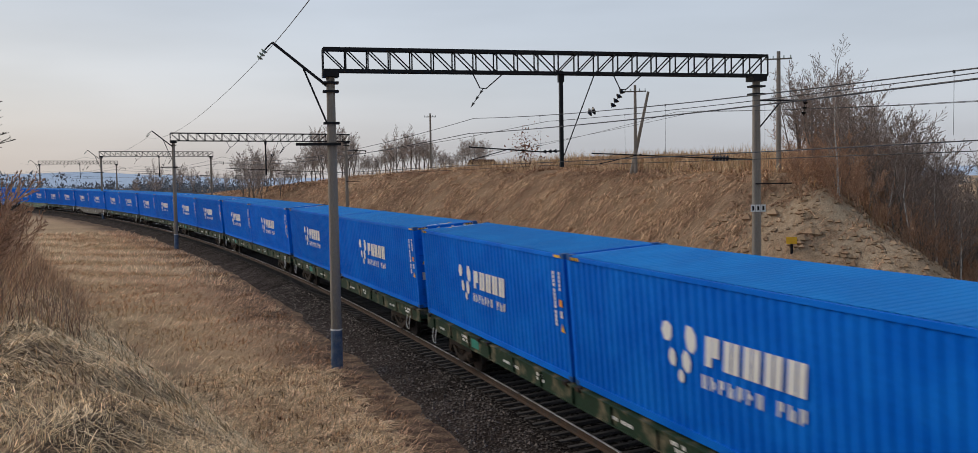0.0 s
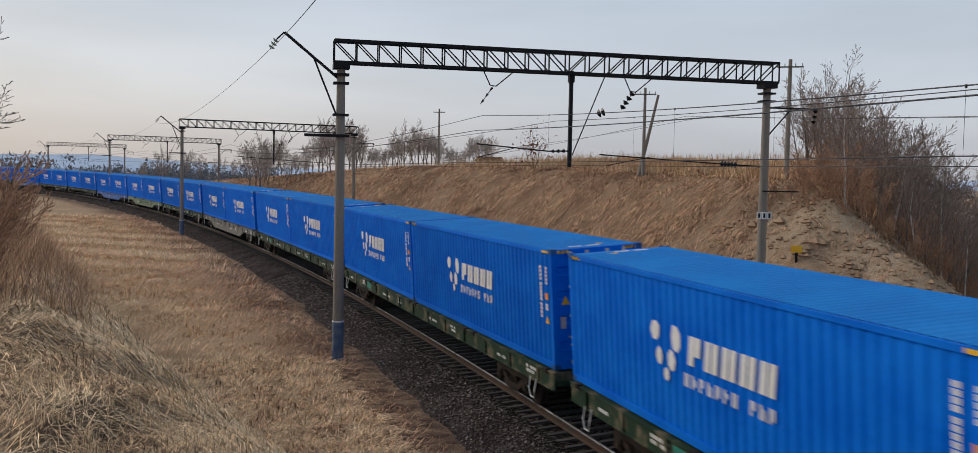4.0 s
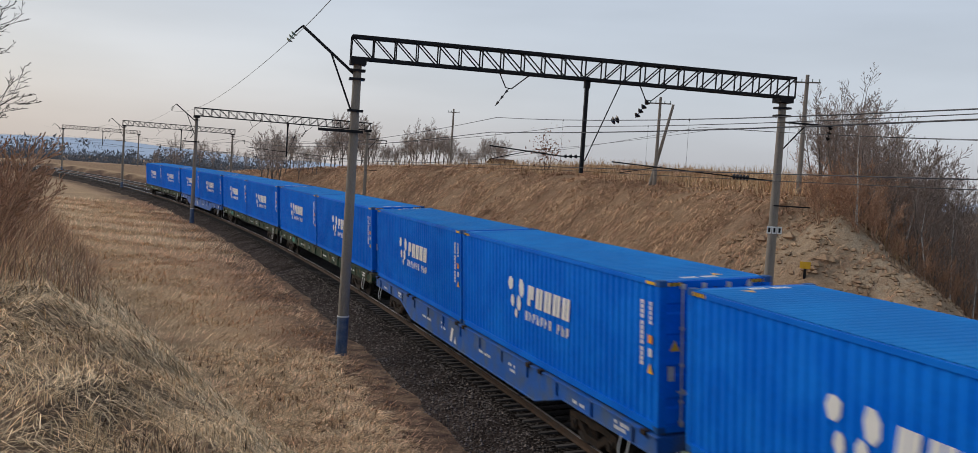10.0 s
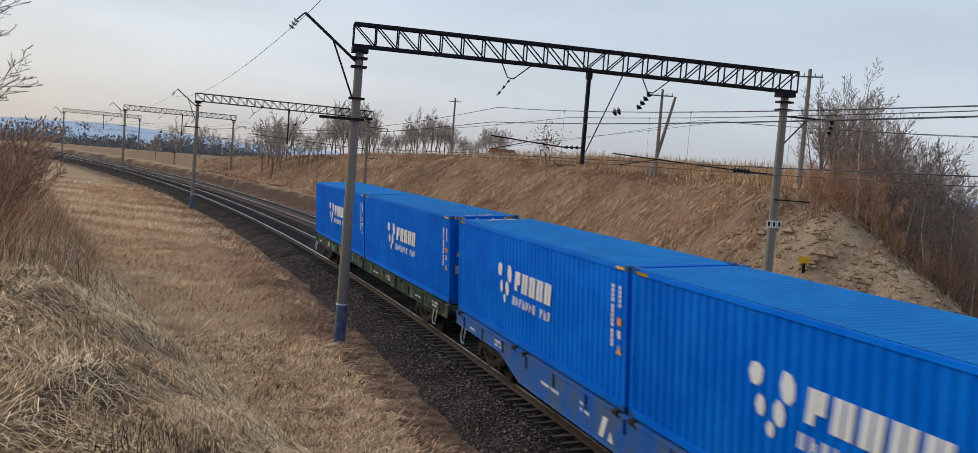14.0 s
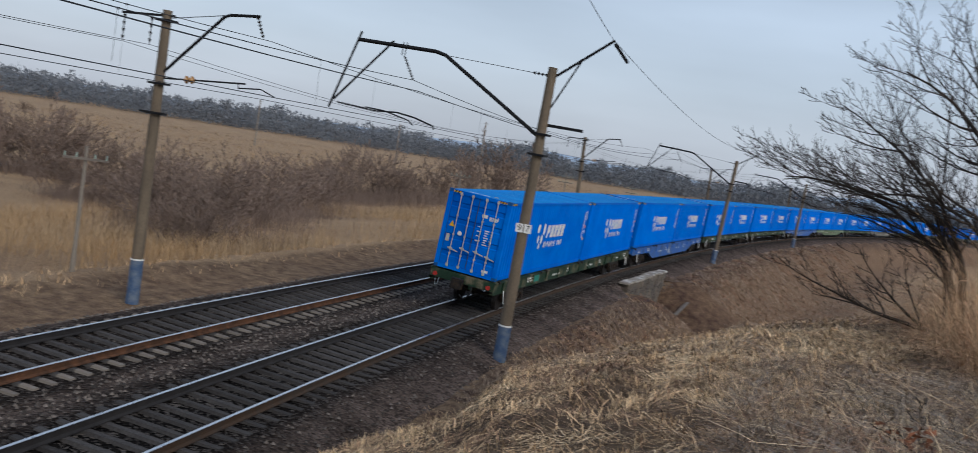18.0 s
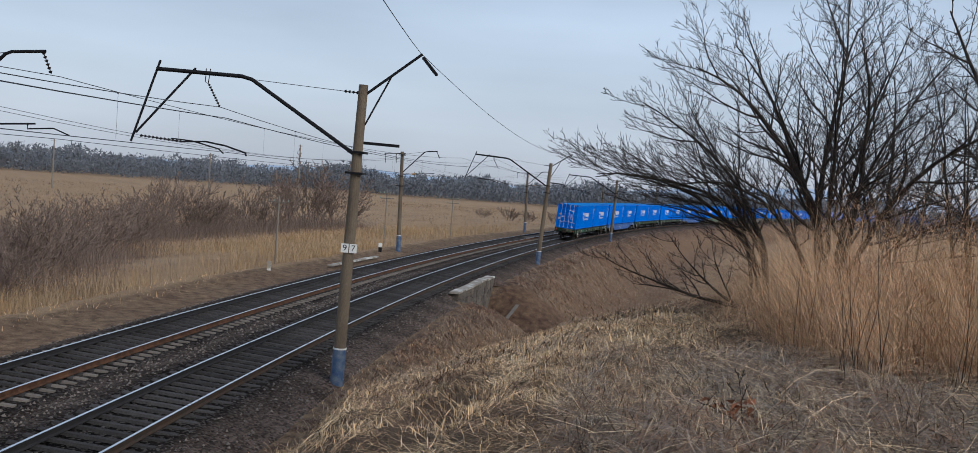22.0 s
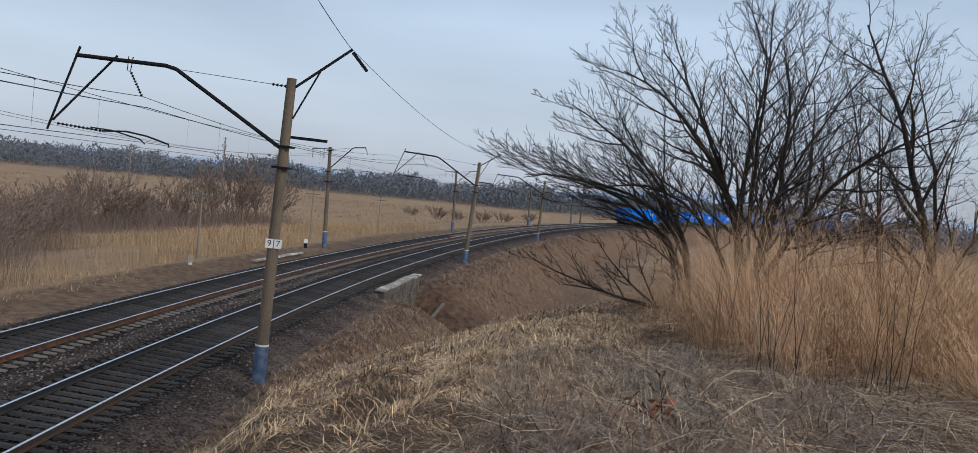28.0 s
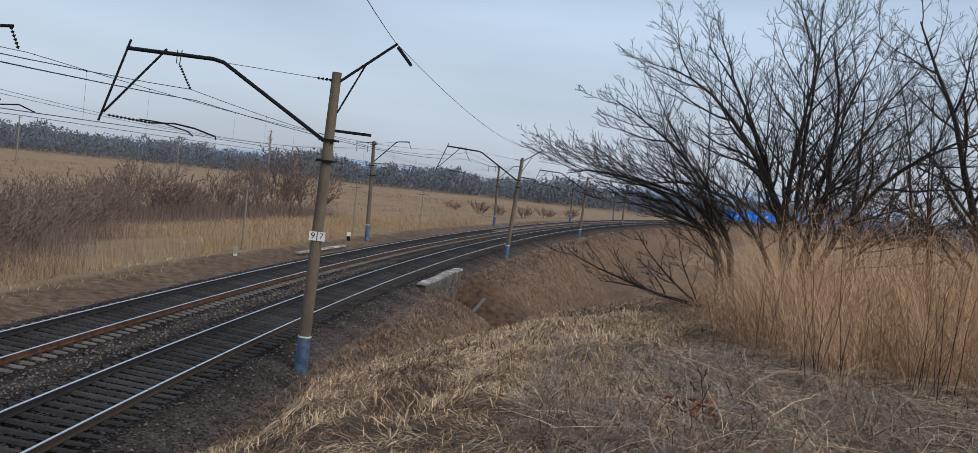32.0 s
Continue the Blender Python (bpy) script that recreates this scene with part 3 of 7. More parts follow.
M_WHEEL = mat("wheel_steel", (0.045, 0.04, 0.038), 0.55, metal=0.6, var=0.3, scale=10)


def corrugated(bm, length, height, depth, pitch, place):
    """A sheet of trapezoid folds; place(u, v, w) maps along, up and out to the container's space."""
    n = max(1, round(length / pitch))
    p = length / n
    us = []
    for i in range(n):
        a = i * p
        us += [(a, 0.0), (a + 0.26 * p, 0.0), (a + 0.5 * p, -depth), (a + 0.76 * p, -depth)]
    us.append((length, 0.0))
    lo = [bm.verts.new(place(u, 0, w)) for u, w in us]
    hi = [bm.verts.new(place(u, height, w)) for u, w in us]
    for i in range(len(us) - 1):
        bm.faces.new((lo[i], lo[i + 1], hi[i + 1], hi[i]))


def plate(bm, y0, y1, z0, z1, x, th=0.004, slant=0.0):
    """A thin painted mark on the side at x, facing +x, leaning forward by slant."""
    vs = box(bm, x, x + th, y0, y1, z0, z1)
    for v in vs:
        v.co.y += slant * (v.co.z - z0)


def blob(bm, y, z, w, h, x, seed, th=0.005):
    r = random.Random(seed)
    n = 7
    a0 = r.uniform(0, 1)
    ring = []
    for i in range(n):
        a = a0 + 2 * math.pi * i / n
        k = r.uniform(0.86, 1.14)
        ring.append((y + math.cos(a) * w / 2 * k, z + math.sin(a) * h / 2 * k))
    f = [bm.verts.new((x + th, p, q)) for p, q in ring]
    b = [bm.verts.new((x, p, q)) for p, q in ring]
    bm.faces.new(f)
    for i in range(n):
        bm.faces.new((b[i], b[(i + 1) % n], f[(i + 1) % n], f[i]))


def make_container(number_seed):
    L, W, H = BOX_L, BOX_W, BOX_H
    hw, hl = W / 2, L / 2
    e = empty("shipping_container", Matrix(), "bright blue corrugated steel container with white lettering, on flat wagon", "shipping container", "train containers")
    # sides
    for sx in (1, -1):
        bm = bmesh.new()
        corrugated(bm, L - 0.26, H - 0.27, 0.030, 0.28, lambda u, v, w: (sx * (hw - 0.018 + w), sx * (u - hl + 0.13), 0.16 + v))
        part("side_wall", bm, M_BLUE, e)
        bm = bmesh.new()
        box(bm, sx * hw - sx * 0.07, sx * hw - sx * 0.004, -hl + 0.15, hl - 0.15, H - 0.115, H - 0.03)
        part("top_rail", bm, M_BLUE, e)
        bm = bmesh.new()
        box(bm, sx * hw - sx * 0.07, sx * hw - sx * 0.004, -hl + 0.15, hl - 0.15, 0.02, 0.165)
        part("bottom_rail", bm, M_BLUE, e)
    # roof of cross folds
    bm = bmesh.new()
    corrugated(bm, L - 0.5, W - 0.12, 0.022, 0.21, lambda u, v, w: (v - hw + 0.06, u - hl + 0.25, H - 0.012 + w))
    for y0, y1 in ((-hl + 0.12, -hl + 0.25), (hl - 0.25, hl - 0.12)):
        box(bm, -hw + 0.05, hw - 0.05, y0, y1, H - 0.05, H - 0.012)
    part("roof", bm, M_BLUE_ROOF, e, "blue corrugated roof with sky sheen painted in")
    bm = bmesh.new()
    box(bm, -hw + 0.1, hw - 0.1, -hl + 0.1, hl - 0.1, 0.10, 0.16)
    part("floor_panel", bm, M_IRON, e)
    # corner posts, castings, headers and sills
    for sx in (-1, 1):
        for sy in (-1, 1):
            bm = bmesh.new()
            box(bm, sx * hw, sx * (hw - 0.16), sy * hl, sy * (hl - 0.14), 0.118, H - 0.118)
            part("corner_post", bm, M_BLUE, e)
            for z0 in (0.0, H - 0.118):
                bm = bmesh.new()
                box(bm, sx * (hw + 0.003), sx * (hw - 0.16), sy * (hl + 0.003), sy * (hl - 0.178), z0, z0 + 0.118)
                part("corner_casting", bm, M_CASTING, e)
    for sy in (-1, 1):
        bm = bmesh.new()
        box(bm, -hw + 0.16, hw - 0.16, sy * hl, sy * (hl - 0.12), H - 0.14, H - 0.02)
        part("header", bm, M_BLUE, e)
        bm = bmesh.new()
        box(bm, -hw + 0.16, hw - 0.16, sy * hl, sy * (hl - 0.12), 0.0, 0.14)
        part("sill", bm, M_BLUE, e)
    # plain end
    bm = bmesh.new()
    corrugated(bm, W - 0.32, H - 0.28, 0.045, 0.25, lambda u, v, w: (-u + hw - 0.16, hl - 0.02 + w, 0.14 + v))
    part("front_wall", bm, M_BLUE, e)
    # doors at the other end, two leaves with pressed folds
    for sx in (-1, 1):
        bm = bmesh.new()
        x0, x1 = 0.012, hw - 0.165
        z, prev = 0.15, None
        folds = [(0.0, 0), (0.30, 0), (0.34, 0.03), (0.48, 0.03), (0.52, 0), (0.92, 0), (0.96, 0.03), (1.10, 0.03), (1.14, 0), (1.52, 0), (1.56, 0.03), (1.70, 0.03), (1.74, 0), (2.10, 0), (2.14, 0.03), (2.28, 0.03), (2.32, 0), (2.60, 0)]
        for dz, w in folds:
            pair = [bm.verts.new((sx * x, -hl + 0.045 + w, z + dz)) for x in (x0, x1)]
            if prev:
                bm.faces.new((prev[0], prev[1], pair[1], pair[0]))
            prev = pair
        door = part("door", bm, M_BLUE, e)
        bm = bmesh.new()
        box(bm, sx * 0.0, sx * 0.012, -hl + 0.03, -hl + 0.06, 0.15, H - 0.15)
        box(bm, sx * x1, sx * (x1 + 0.006), -hl + 0.03, -hl + 0.06, 0.15, H - 0.15)
        part("gasket", bm, M_SEAL, door)
        for k, x in enumerate((0.27, 0.72)):
            bm = bmesh.new()
            bar(bm, (sx * x, -hl + 0.012, 0.09), (sx * x, -hl + 0.012, H - 0.10), 0.036, 0.036, 8)
            for z in (0.10, H - 0.17):
                box(bm, sx * x - 0.045, sx * x + 0.045, -hl - 0.012, -hl + 0.03, z, z + 0.10)
            for z in (0.55, 1.25, 1.95):
                box(bm, sx * x - 0.035, sx * x + 0.035, -hl - 0.014, -hl + 0.04, z, z + 0.05)
            rod = part("lock_rod", bm, M_CREAM, door)
            bm = bmesh.new()
            zz = 0.82 - 0.08 * k
            bar(bm, (sx * x - 0.10, -hl - 0.02, zz + 0.04), (sx * x + 0.30, -hl - 0.02, zz - 0.05), 0.022, 0.04)
            box(bm, sx * x - 0.03, sx * x + 0.06, -hl - 0.03, -hl + 0.0, zz - 0.03, zz + 0.07)
            part("lock_handle", bm, M_CREAM, rod)
    # marks on the door leaves: number rows as bars, hazard triangle, seal, weights
    bm = bmesh.new()
    y = -hl + 0.040
    for x0, x1, z0, z1 in ((0.20, 0.42, 2.12, 2.24), (0.80, 0.84, 2.12, 2.24)):
        box(bm, x0, x1, y - 0.004, y, z0, z1)
    for i in range(6):
        box(bm, 0.50 + i * 0.055, 0.535 + i * 0.055, y - 0.004, y, 2.06, 2.20)
    for j in range(7):
        z = 1.66 - j * 0.085
        box(bm, 0.42, 0.60 - 0.03 * (j % 3), y - 0.004, y, z, z + 0.035)
        box(bm, 0.66, 0.74, y - 0.004, y, z, z + 0.035)
        if j % 2 == 0:
            box(bm, 0.12, 0.22 + 0.04 * (j % 3), y - 0.004, y, z + 0.1, z + 0.135)
    box(bm, 0.62, 0.86, y - 0.004, y, 0.20, 0.29)
    tagged(part("door_lettering", bm, M_WHITE, e, "small white weight figures"), kind="stuff")
    bm = bmesh.new()
    tri = [bm.verts.new((-0.97 + dx, y - 0.006, 1.55 + dz)) for dx, dz in ((0, 0), (0.22, 0), (0.11, 0.21))]
    bm.faces.new(tri)
    part("warning_triangle", bm, M_YELLOW, e, "yellow warning triangle")
    bm = bmesh.new()
    bar(bm, (-0.50, y, 1.36), (-0.50, y - 0.006, 1.36), 0.17, 0.17, 14)
    part("round_label", bm, M_WHITE, e, "round white label")
    bm = bmesh.new()
    box(bm, -1.0, -0.86, y - 0.006, y, 0.98, 1.26)
    part("data_plate", bm, M_CREAM, e, "small metal data plate")
    # painted sides: one mark set a side
    xo = hw - 0.013
    for k in (0, 1):
        turn = Matrix.Rotation(math.pi * k, 4, "Z")

        def mark(name, bm, material, label=""):
            bm.transform(turn)
            return part(name, bm, material, e, label)
        r0 = -hl
        for i, (a, z, w, h) in enumerate(((4.22, 1.84, 0.34, 0.42), (5.02, 1.80, 0.36, 0.50), (4.36, 1.40, 0.26, 0.34), (4.83, 1.38, 0.28, 0.42), (4.62, 1.08, 0.22, 0.26))):
            bm = bmesh.new()
            blob(bm, r0 + a, z, w, h, xo, 40 + i)
            mark("emblem_spot", bm, M_WHITE, "white emblem spot")
        # a row of five leaning block shapes and a row of small ones beneath
        for i in range(5):
            a = r0 + 5.42 + i * 0.545
            bm = bmesh.new()
            plate(bm, a, a + 0.19, 1.42, 1.94, xo, slant=0.16)
            mark("logo_block", bm, M_WHITE, "white block of the side lettering")
            bm = bmesh.new()
            plate(bm, a + 0.235, a + 0.42, 1.42 if i else 1.60, 1.94, xo, slant=0.16)
            mark("logo_block", bm, M_WHITE, "white block of the side lettering")
        bm = bmesh.new()
        for i in range(11):
            if i != 7:
                a = r0 + 5.28 + i * 0.258
                plate(bm, a, a + 0.055, 1.02, 1.26, xo, slant=0.12)
                plate(bm, a + 0.09, a + 0.15, 1.02 + 0.05 * (i % 3), 1.26 - 0.06 * (i % 2), xo, slant=0.12)
        tagged(mark("lettering", bm, M_WHITE, "row of thin white bars"), kind="stuff")
        bm = bmesh.new()
        z = 2.46
        for i in range(15):
            h = 0.075 if i not in (4, 10) else 0.02
            if h > 0.05:
                plate(bm, r0 + 11.46, r0 + 11.57, z - h, z, xo + 0.002)
            z -= h + 0.018
        z = 2.46
        for i in range(5):
            plate(bm, r0 + 11.80, r0 + 11.89, z - 0.07, z, xo + 0.002)
            z -= 0.09
        plate(bm, r0 + 11.78, r0 + 11.90, 1.40, 1.56, xo + 0.002)
        tagged(mark("figure_column", bm, M_WHITE, "columns of small white figures"), kind="stuff")
        bm = bmesh.new()
        plate(bm, r0 + 11.76, r0 + 11.92, 1.66, 1.82, xo + 0.003)
        mark("orange_label", bm, M_ORANGE, "square orange label")
        bm = bmesh.new()
        t3 = [bm.verts.new((xo + 0.006, r0 + 11.74 + dx, 1.08 + dz)) for dx, dz in ((0, 0), (0.22, 0), (0.11, 0.20))]
        bm.faces.new(t3)
        mark("warning_triangle", bm, M_YELLOW, "yellow warning triangle")
        bm = bmesh.new()
        plate(bm, r0 + 11.66, r0 + 12.02, H - 0.105, H - 0.045, hw - 0.002)
        mark("hazard_strip", bm, M_YELLOW, "yellow strip on the top rail")
        for a in (0.20,):
            bm = bmesh.new()
            plate(bm, r0 + a, r0 + a + 0.42, H - 0.11, H - 0.04, hw - 0.002)
            strip = mark("hazard_strip", bm, M_YELLOW, "black and yellow striped strip")
            bm = bmesh.new()
            for q in range(4):
                plate(bm, r0 + a + 0.02 + q * 0.105, r0 + a + 0.065 + q * 0.105, H - 0.11, H - 0.04, hw + 0.0005, slant=0.5)
            bm.transform(turn)
            part("black_stripe", bm, M_BLACK, strip)
    for sx in (-1, 1):
        bm = bmesh.new()
        box(bm, sx * 0.72, sx * 1.04, -hl - 0.003, -hl, H - 0.11, H - 0.04)
        strip = part("hazard_strip", bm, M_YELLOW, e, "black and yellow striped strip")
        bm = bmesh.new()
        for q in range(3):
            vs = box(bm, sx * (0.74 + q * 0.105), sx * (0.79 + q * 0.105), -hl - 0.006, -hl - 0.003, H - 0.11, H - 0.04)
            for v in vs:
                v.co.x += (v.co.z - H + 0.11) * 0.5
        part("black_stripe", bm, M_BLACK, strip)
    # roof marks by the door end
    bm = bmesh.new()
    t3 = [bm.verts.new((0.25 + dx, -hl + 0.55 + dy, H - 0.006)) for dx, dy in ((0, 0), (0.26, 0.0), (0.13, 0.24))]
    bm.faces.new(t3)
    part("roof_triangle", bm, M_YELLOW, e, "yellow roof triangle")
    bm = bmesh.new()
    for q in range(9):
        if q != 4:
            box(bm, -0.55 + q * 0.09, -0.49 + q * 0.09, -hl + 0.30, -hl + 0.44, H - 0.010, H - 0.004)
    tagged(part("roof_lettering", bm, M_WHITE, e, "white roof figures"), kind="stuff")
    return e


def ring_wheel(bm, x, y, z, r, w):
    for a, b, rr in ((x - w / 2, x + w / 2, r), (x - w / 2 - 0.03, x - w / 2, r + 0.028)):
        bar(bm, (a, y, z), (b, y, z), 2 * rr, 2 * rr, 20)


def make_bogie(parent, yc):
    for dy in (-0.925, 0.925):
        for sx in (-1, 1):
            bm = bmesh.new()
            bar(bm, (sx * 0.73, yc + dy, 0.475), (sx * 0.86, yc + dy, 0.475), 0.95, 0.95, 22)
            bar(bm, (sx * 0.70, yc + dy, 0.475), (sx * 0.73, yc + dy, 0.475), 1.01, 1.01, 22)
            bar(bm, (sx * 0.86, yc + dy, 0.475), (sx * 0.875, yc + dy, 0.475), 0.34, 0.30, 12)
            part("wheel", bm, M_WHEEL, parent)
        bm = bmesh.new()
        bar(bm, (-1.12, yc + dy, 0.475), (1.12, yc + dy, 0.475), 0.15, 0.15, 10)
        part("axle", bm, M_IRON, parent)
    for sx in (-1, 1):
        bm = bmesh.new()
        x = sx * 1.02
        for y0, z0, y1, z1, h in ((-1.18, 0.62, -0.66, 0.66, 0.24), (-0.70, 0.72, 0.70, 0.72, 0.16), (0.66, 0.66, 1.18, 0.62, 0.24), (-0.78, 0.62, -0.30, 0.34, 0.16), (0.78, 0.62, 0.30, 0.34, 0.16), (-0.36, 0.32, 0.36, 0.32, 0.15)):
            bar(bm, (x, yc + y0, z0), (x, yc + y1, z1), 0.17, h)
        frame_ = part("side_frame", bm, M_IRON, parent)
        for dy in (-0.925, 0.925):
            bm = bmesh.new()
            box(bm, x - 0.10, x + 0.12, yc + dy - 0.15, yc + dy + 0.15, 0.36, 0.62)
            bar(bm, (x + sx * 0.05, yc + dy, 0.475), (x + sx * 0.15, yc + dy, 0.475), 0.24, 0.20, 10)
            part("axle_box", bm, M_IRON, frame_)
        for dy in (-0.16, 0.0, 0.16):
            bm = bmesh.new()
            for i in range(5):
                bar(bm, (x, yc + dy, 0.40 + i * 0.05), (x, yc + dy, 0.43 + i * 0.05), 0.14, 0.14, 10)
            part("spring", bm, M_IRON, frame_)
    bm = bmesh.new()
    box(bm, -1.1, 1.1, yc - 0.2, yc + 0.2, 0.60, 0.86)
    part("bolster", bm, M_IRON, parent)


def holed_web(bm, y0, y1, z0, z1, x, th, hole_y, hole_z, rw, rh):
    """A web panel with one oval opening through it."""
    n = 12
    for xx, flip in ((x, False), (x - th, True)):
        inner = [bm.verts.new((xx, hole_y + rw * math.cos(2 * math.pi * i / n), hole_z + rh * math.sin(2 * math.pi * i / n))) for i in range(n)]
        outer = []
        for i in range(n):
            c, s_ = math.cos(2 * math.pi * i / n), math.sin(2 * math.pi * i / n)
            k = 1 / max(abs(c), abs(s_))
            c, s_ = c * k, s_ * k
            outer.append(bm.verts.new((xx, hole_y + (c * (y1 - hole_y) if c > 0 else -c * (y0 - hole_y)), hole_z + (s_ * (z1 - hole_z) if s_ > 0 else -s_ * (z0 - hole_z)))))
        for i in range(n):
            j = (i + 1) % n
            q = (inner[i], outer[i], outer[j], inner[j])
            bm.faces.new(q[::-1] if flip else q)


def make_wagon(style):
    labels = {"dark": "dark green container flat wagon with straight side sills, dirty", "blue": "blue container flat wagon with deep bellied side sills",
              "pale": "pale green container flat wagon with round holes in its deep sills", "grey": "weathered grey container flat wagon with deep bellied sills"}
    paint = {"dark": M_GREEN, "blue": M_BLUE2, "pale": M_LGREEN, "grey": M_GREY}[style]
    e = empty("flat_wagon", Matrix(), labels[style], "railway wagon", "train wagons")
    hl = 12.35
    deep = style != "dark"
    for sx in (-1, 1):
        bm = bmesh.new()
        x = sx * 1.26
        # top and bottom flange and web, the belly deeper in the middle
        stations = [(-hl, 0.98), (-7.9, 0.98), (-6.2, 0.52), (6.2, 0.52), (7.9, 0.98), (hl, 0.98)] if deep else [(-hl, 0.92), (hl, 0.92)]
        box(bm, x - sx * 0.16, x + sx * 0.03, -hl, hl, 1.30, 1.335)
        for (ya, za), (yb, zb) in zip(stations, stations[1:]):
            for xx in (x, x - sx * 0.015):
                vs = [bm.verts.new(p) for p in ((xx, ya, za), (xx, yb, zb), (xx, yb, 1.30), (xx, ya, 1.30))]
                if not (style == "pale" and za == zb == 0.52):
                    bm.faces.new(vs if sx > 0 else vs[::-1])
            vs = [bm.verts.new(p) for p in ((x - sx * 0.14, ya, za), (x + sx * 0.03, ya, za), (x + sx * 0.03, yb, zb), (x - sx * 0.14, yb, zb))]
            lo = [bm.verts.new((v.co.x, v.co.y, v.co.z - 0.03)) for v in vs]
            bm.faces.new(vs)
            bm.faces.new(lo[::-1])
            for i in range(4):
                bm.faces.new((vs[i], lo[i], lo[(i + 1) % 4], vs[(i + 1) % 4]))
        if style == "pale":
            ys = np.linspace(-6.2, 6.2, 15)
            for a, b in zip(ys, ys[1:]):
                holed_web(bm, a, b, 0.52, 1.30, x, sx * 0.015, (a + b) / 2, 0.93, 0.17, 0.24)
        part("side_sill", bm, paint, e)
        # upright ribs
        for y in np.arange(-11.4, 11.5, 1.9):
            bm = bmesh.new()
            box(bm, x, x + sx * 0.05, y - 0.03, y + 0.03, 0.99 if deep else 0.93, 1.30)
            part("rib", bm, paint, e)
        for y in (-11.9, -6.6, -5.8, 0.35, -0.35, 5.8, 6.6, 11.9):
            bm = bmesh.new()
            box(bm, x - sx * 0.05, x + sx * 0.07, y - 0.09, y + 0.09, 1.28, 1.375)
            part("container_lock", bm, M_IRON, e)
    bm = bmesh.new()
    for sx in (-0.35, 0.35):
        box(bm, sx - 0.09, sx + 0.09, -hl + 0.1, hl - 0.1, 0.85, 1.25)
    part("centre_sill", bm, paint, e)
    for y in (-hl + 0.08, -9.2, -6.0, -3.0, 0.0, 3.0, 6.0, 9.2, hl - 0.08):
        bm = bmesh.new()
        box(bm, -1.24, 1.24, y - 0.08, y + 0.08, 1.0, 1.32)
        part("cross_beam", bm, paint, e)
    for sy in (-1, 1):
        make_bogie(e, sy * 9.2)
        bm = bmesh.new()
        bar(bm, (0, sy * (hl - 0.2), 1.04), (0, sy * (hl + 0.42), 1.04), 0.20, 0.24)
        box(bm, -0.22, 0.20, sy * (hl + 0.30), sy * (hl + 0.50), 0.86, 1.22)
        part("coupler", bm, M_IRON, e)
        bm = bmesh.new()
        tube(bm, [(0.45, sy * (hl + 0.05), 1.0), (0.5, sy * (hl + 0.2), 0.75), (0.35, sy * (hl + 0.45), 0.55), (0.2, sy * (hl + 0.5), 0.7)], 0.025, 6)
        part("brake_hose", bm, M_BLACK, e)
        for sx in (-1, 1):
            bm = bmesh.new()
            x, y = sx * 1.33, sy * 11.2
            tube(bm, [(x, y - 0.18, 1.0), (x + sx * 0.06, y - 0.18, 0.72), (x + sx * 0.06, y - 0.10, 0.52), (x + sx * 0.06, y + 0.10, 0.52), (x + sx * 0.06, y + 0.18, 0.72), (x, y + 0.18, 1.0)], 0.016, 6)
            part("step", bm, M_WHITE, e, "white-painted bent step iron")
    # brake tank and rods under the floor
    bm = bmesh.new()
    bar(bm, (0.75, -3.6, 0.86), (0.75, -2.2, 0.86), 0.34, 0.34, 14)
    part("air_tank", bm, M_IRON, e)
    bm = bmesh.new()
    tube(bm, [(0.1, -8.0, 0.62), (0.3, -3.0, 0.58), (0.3, 3.0, 0.58), (0.1, 8.0, 0.62)], 0.022, 6)
    part("brake_rod", bm, M_IRON, e)
    # stencilled panels on the sills, as bars
    for k in (0, 1):
        turn = Matrix.Rotation(math.pi * k, 4, "Z")
        bm = bmesh.new()
        for i, (y, w) in enumerate(((-10.9, 0.7), (-8.3, 0.8), (-4.6, 1.3), (-2.2, 0.6), (1.8, 1.1), (4.3, 0.6), (8.5, 0.7), (10.6, 0.7))):
            for r_ in range(2 if i % 2 else 1):
                for q in range(int(w / 0.13)):
                    if (q * 7 + i + r_) % 5:
                        z0 = 1.04 + 0.11 * r_ if not deep or abs(y) > 7 else 0.86 + 0.14 * r_
                        plate(bm, y + q * 0.13, y + q * 0.13 + 0.09, z0, z0 + 0.075, 1.262, 0.004)
        bm.transform(turn)
        tagged(part("stencil_bars", bm, M_WHITE, e, "rows of small white stencil bars"), kind="stuff")
        if style == "dark":
            bm = bmesh.new()
            plate(bm, -7.4, -6.7, 0.99, 1.25, 1.263, 0.004)
            bm.transform(turn)
            part("paint_patch", bm, M_TEAL, e, "teal repainted patch")
        if style == "pale":
            for y in (-1.6, 2.0):
                bm = bmesh.new()
                plate(bm, y, y + 0.9, 1.12, 1.28, 1.263, 0.004)
                bm.transform(turn)
                part("paint_patch", bm, M_TEAL, e, "teal repainted patch")
        if style == "blue":
            bm = bmesh.new()
            t3 = [bm.verts.new((1.268, -1.2 + dy, 0.62 + dz)) for dy, dz in ((0, 0), (0.22, 0), (0.44, 0.46), (0.22, 0.46))]
            t4 = [bm.verts.new((1.268, -0.75 + dy, 0.62 + dz)) for dy, dz in ((0, 0), (0.26, 0), (0.14, 0.24))]
            bm.faces.new(t3)
            bm.faces.new(t4)
            bm.transform(turn)
            part("emblem", bm, M_WHITE, e, "white angular emblem")
    return e


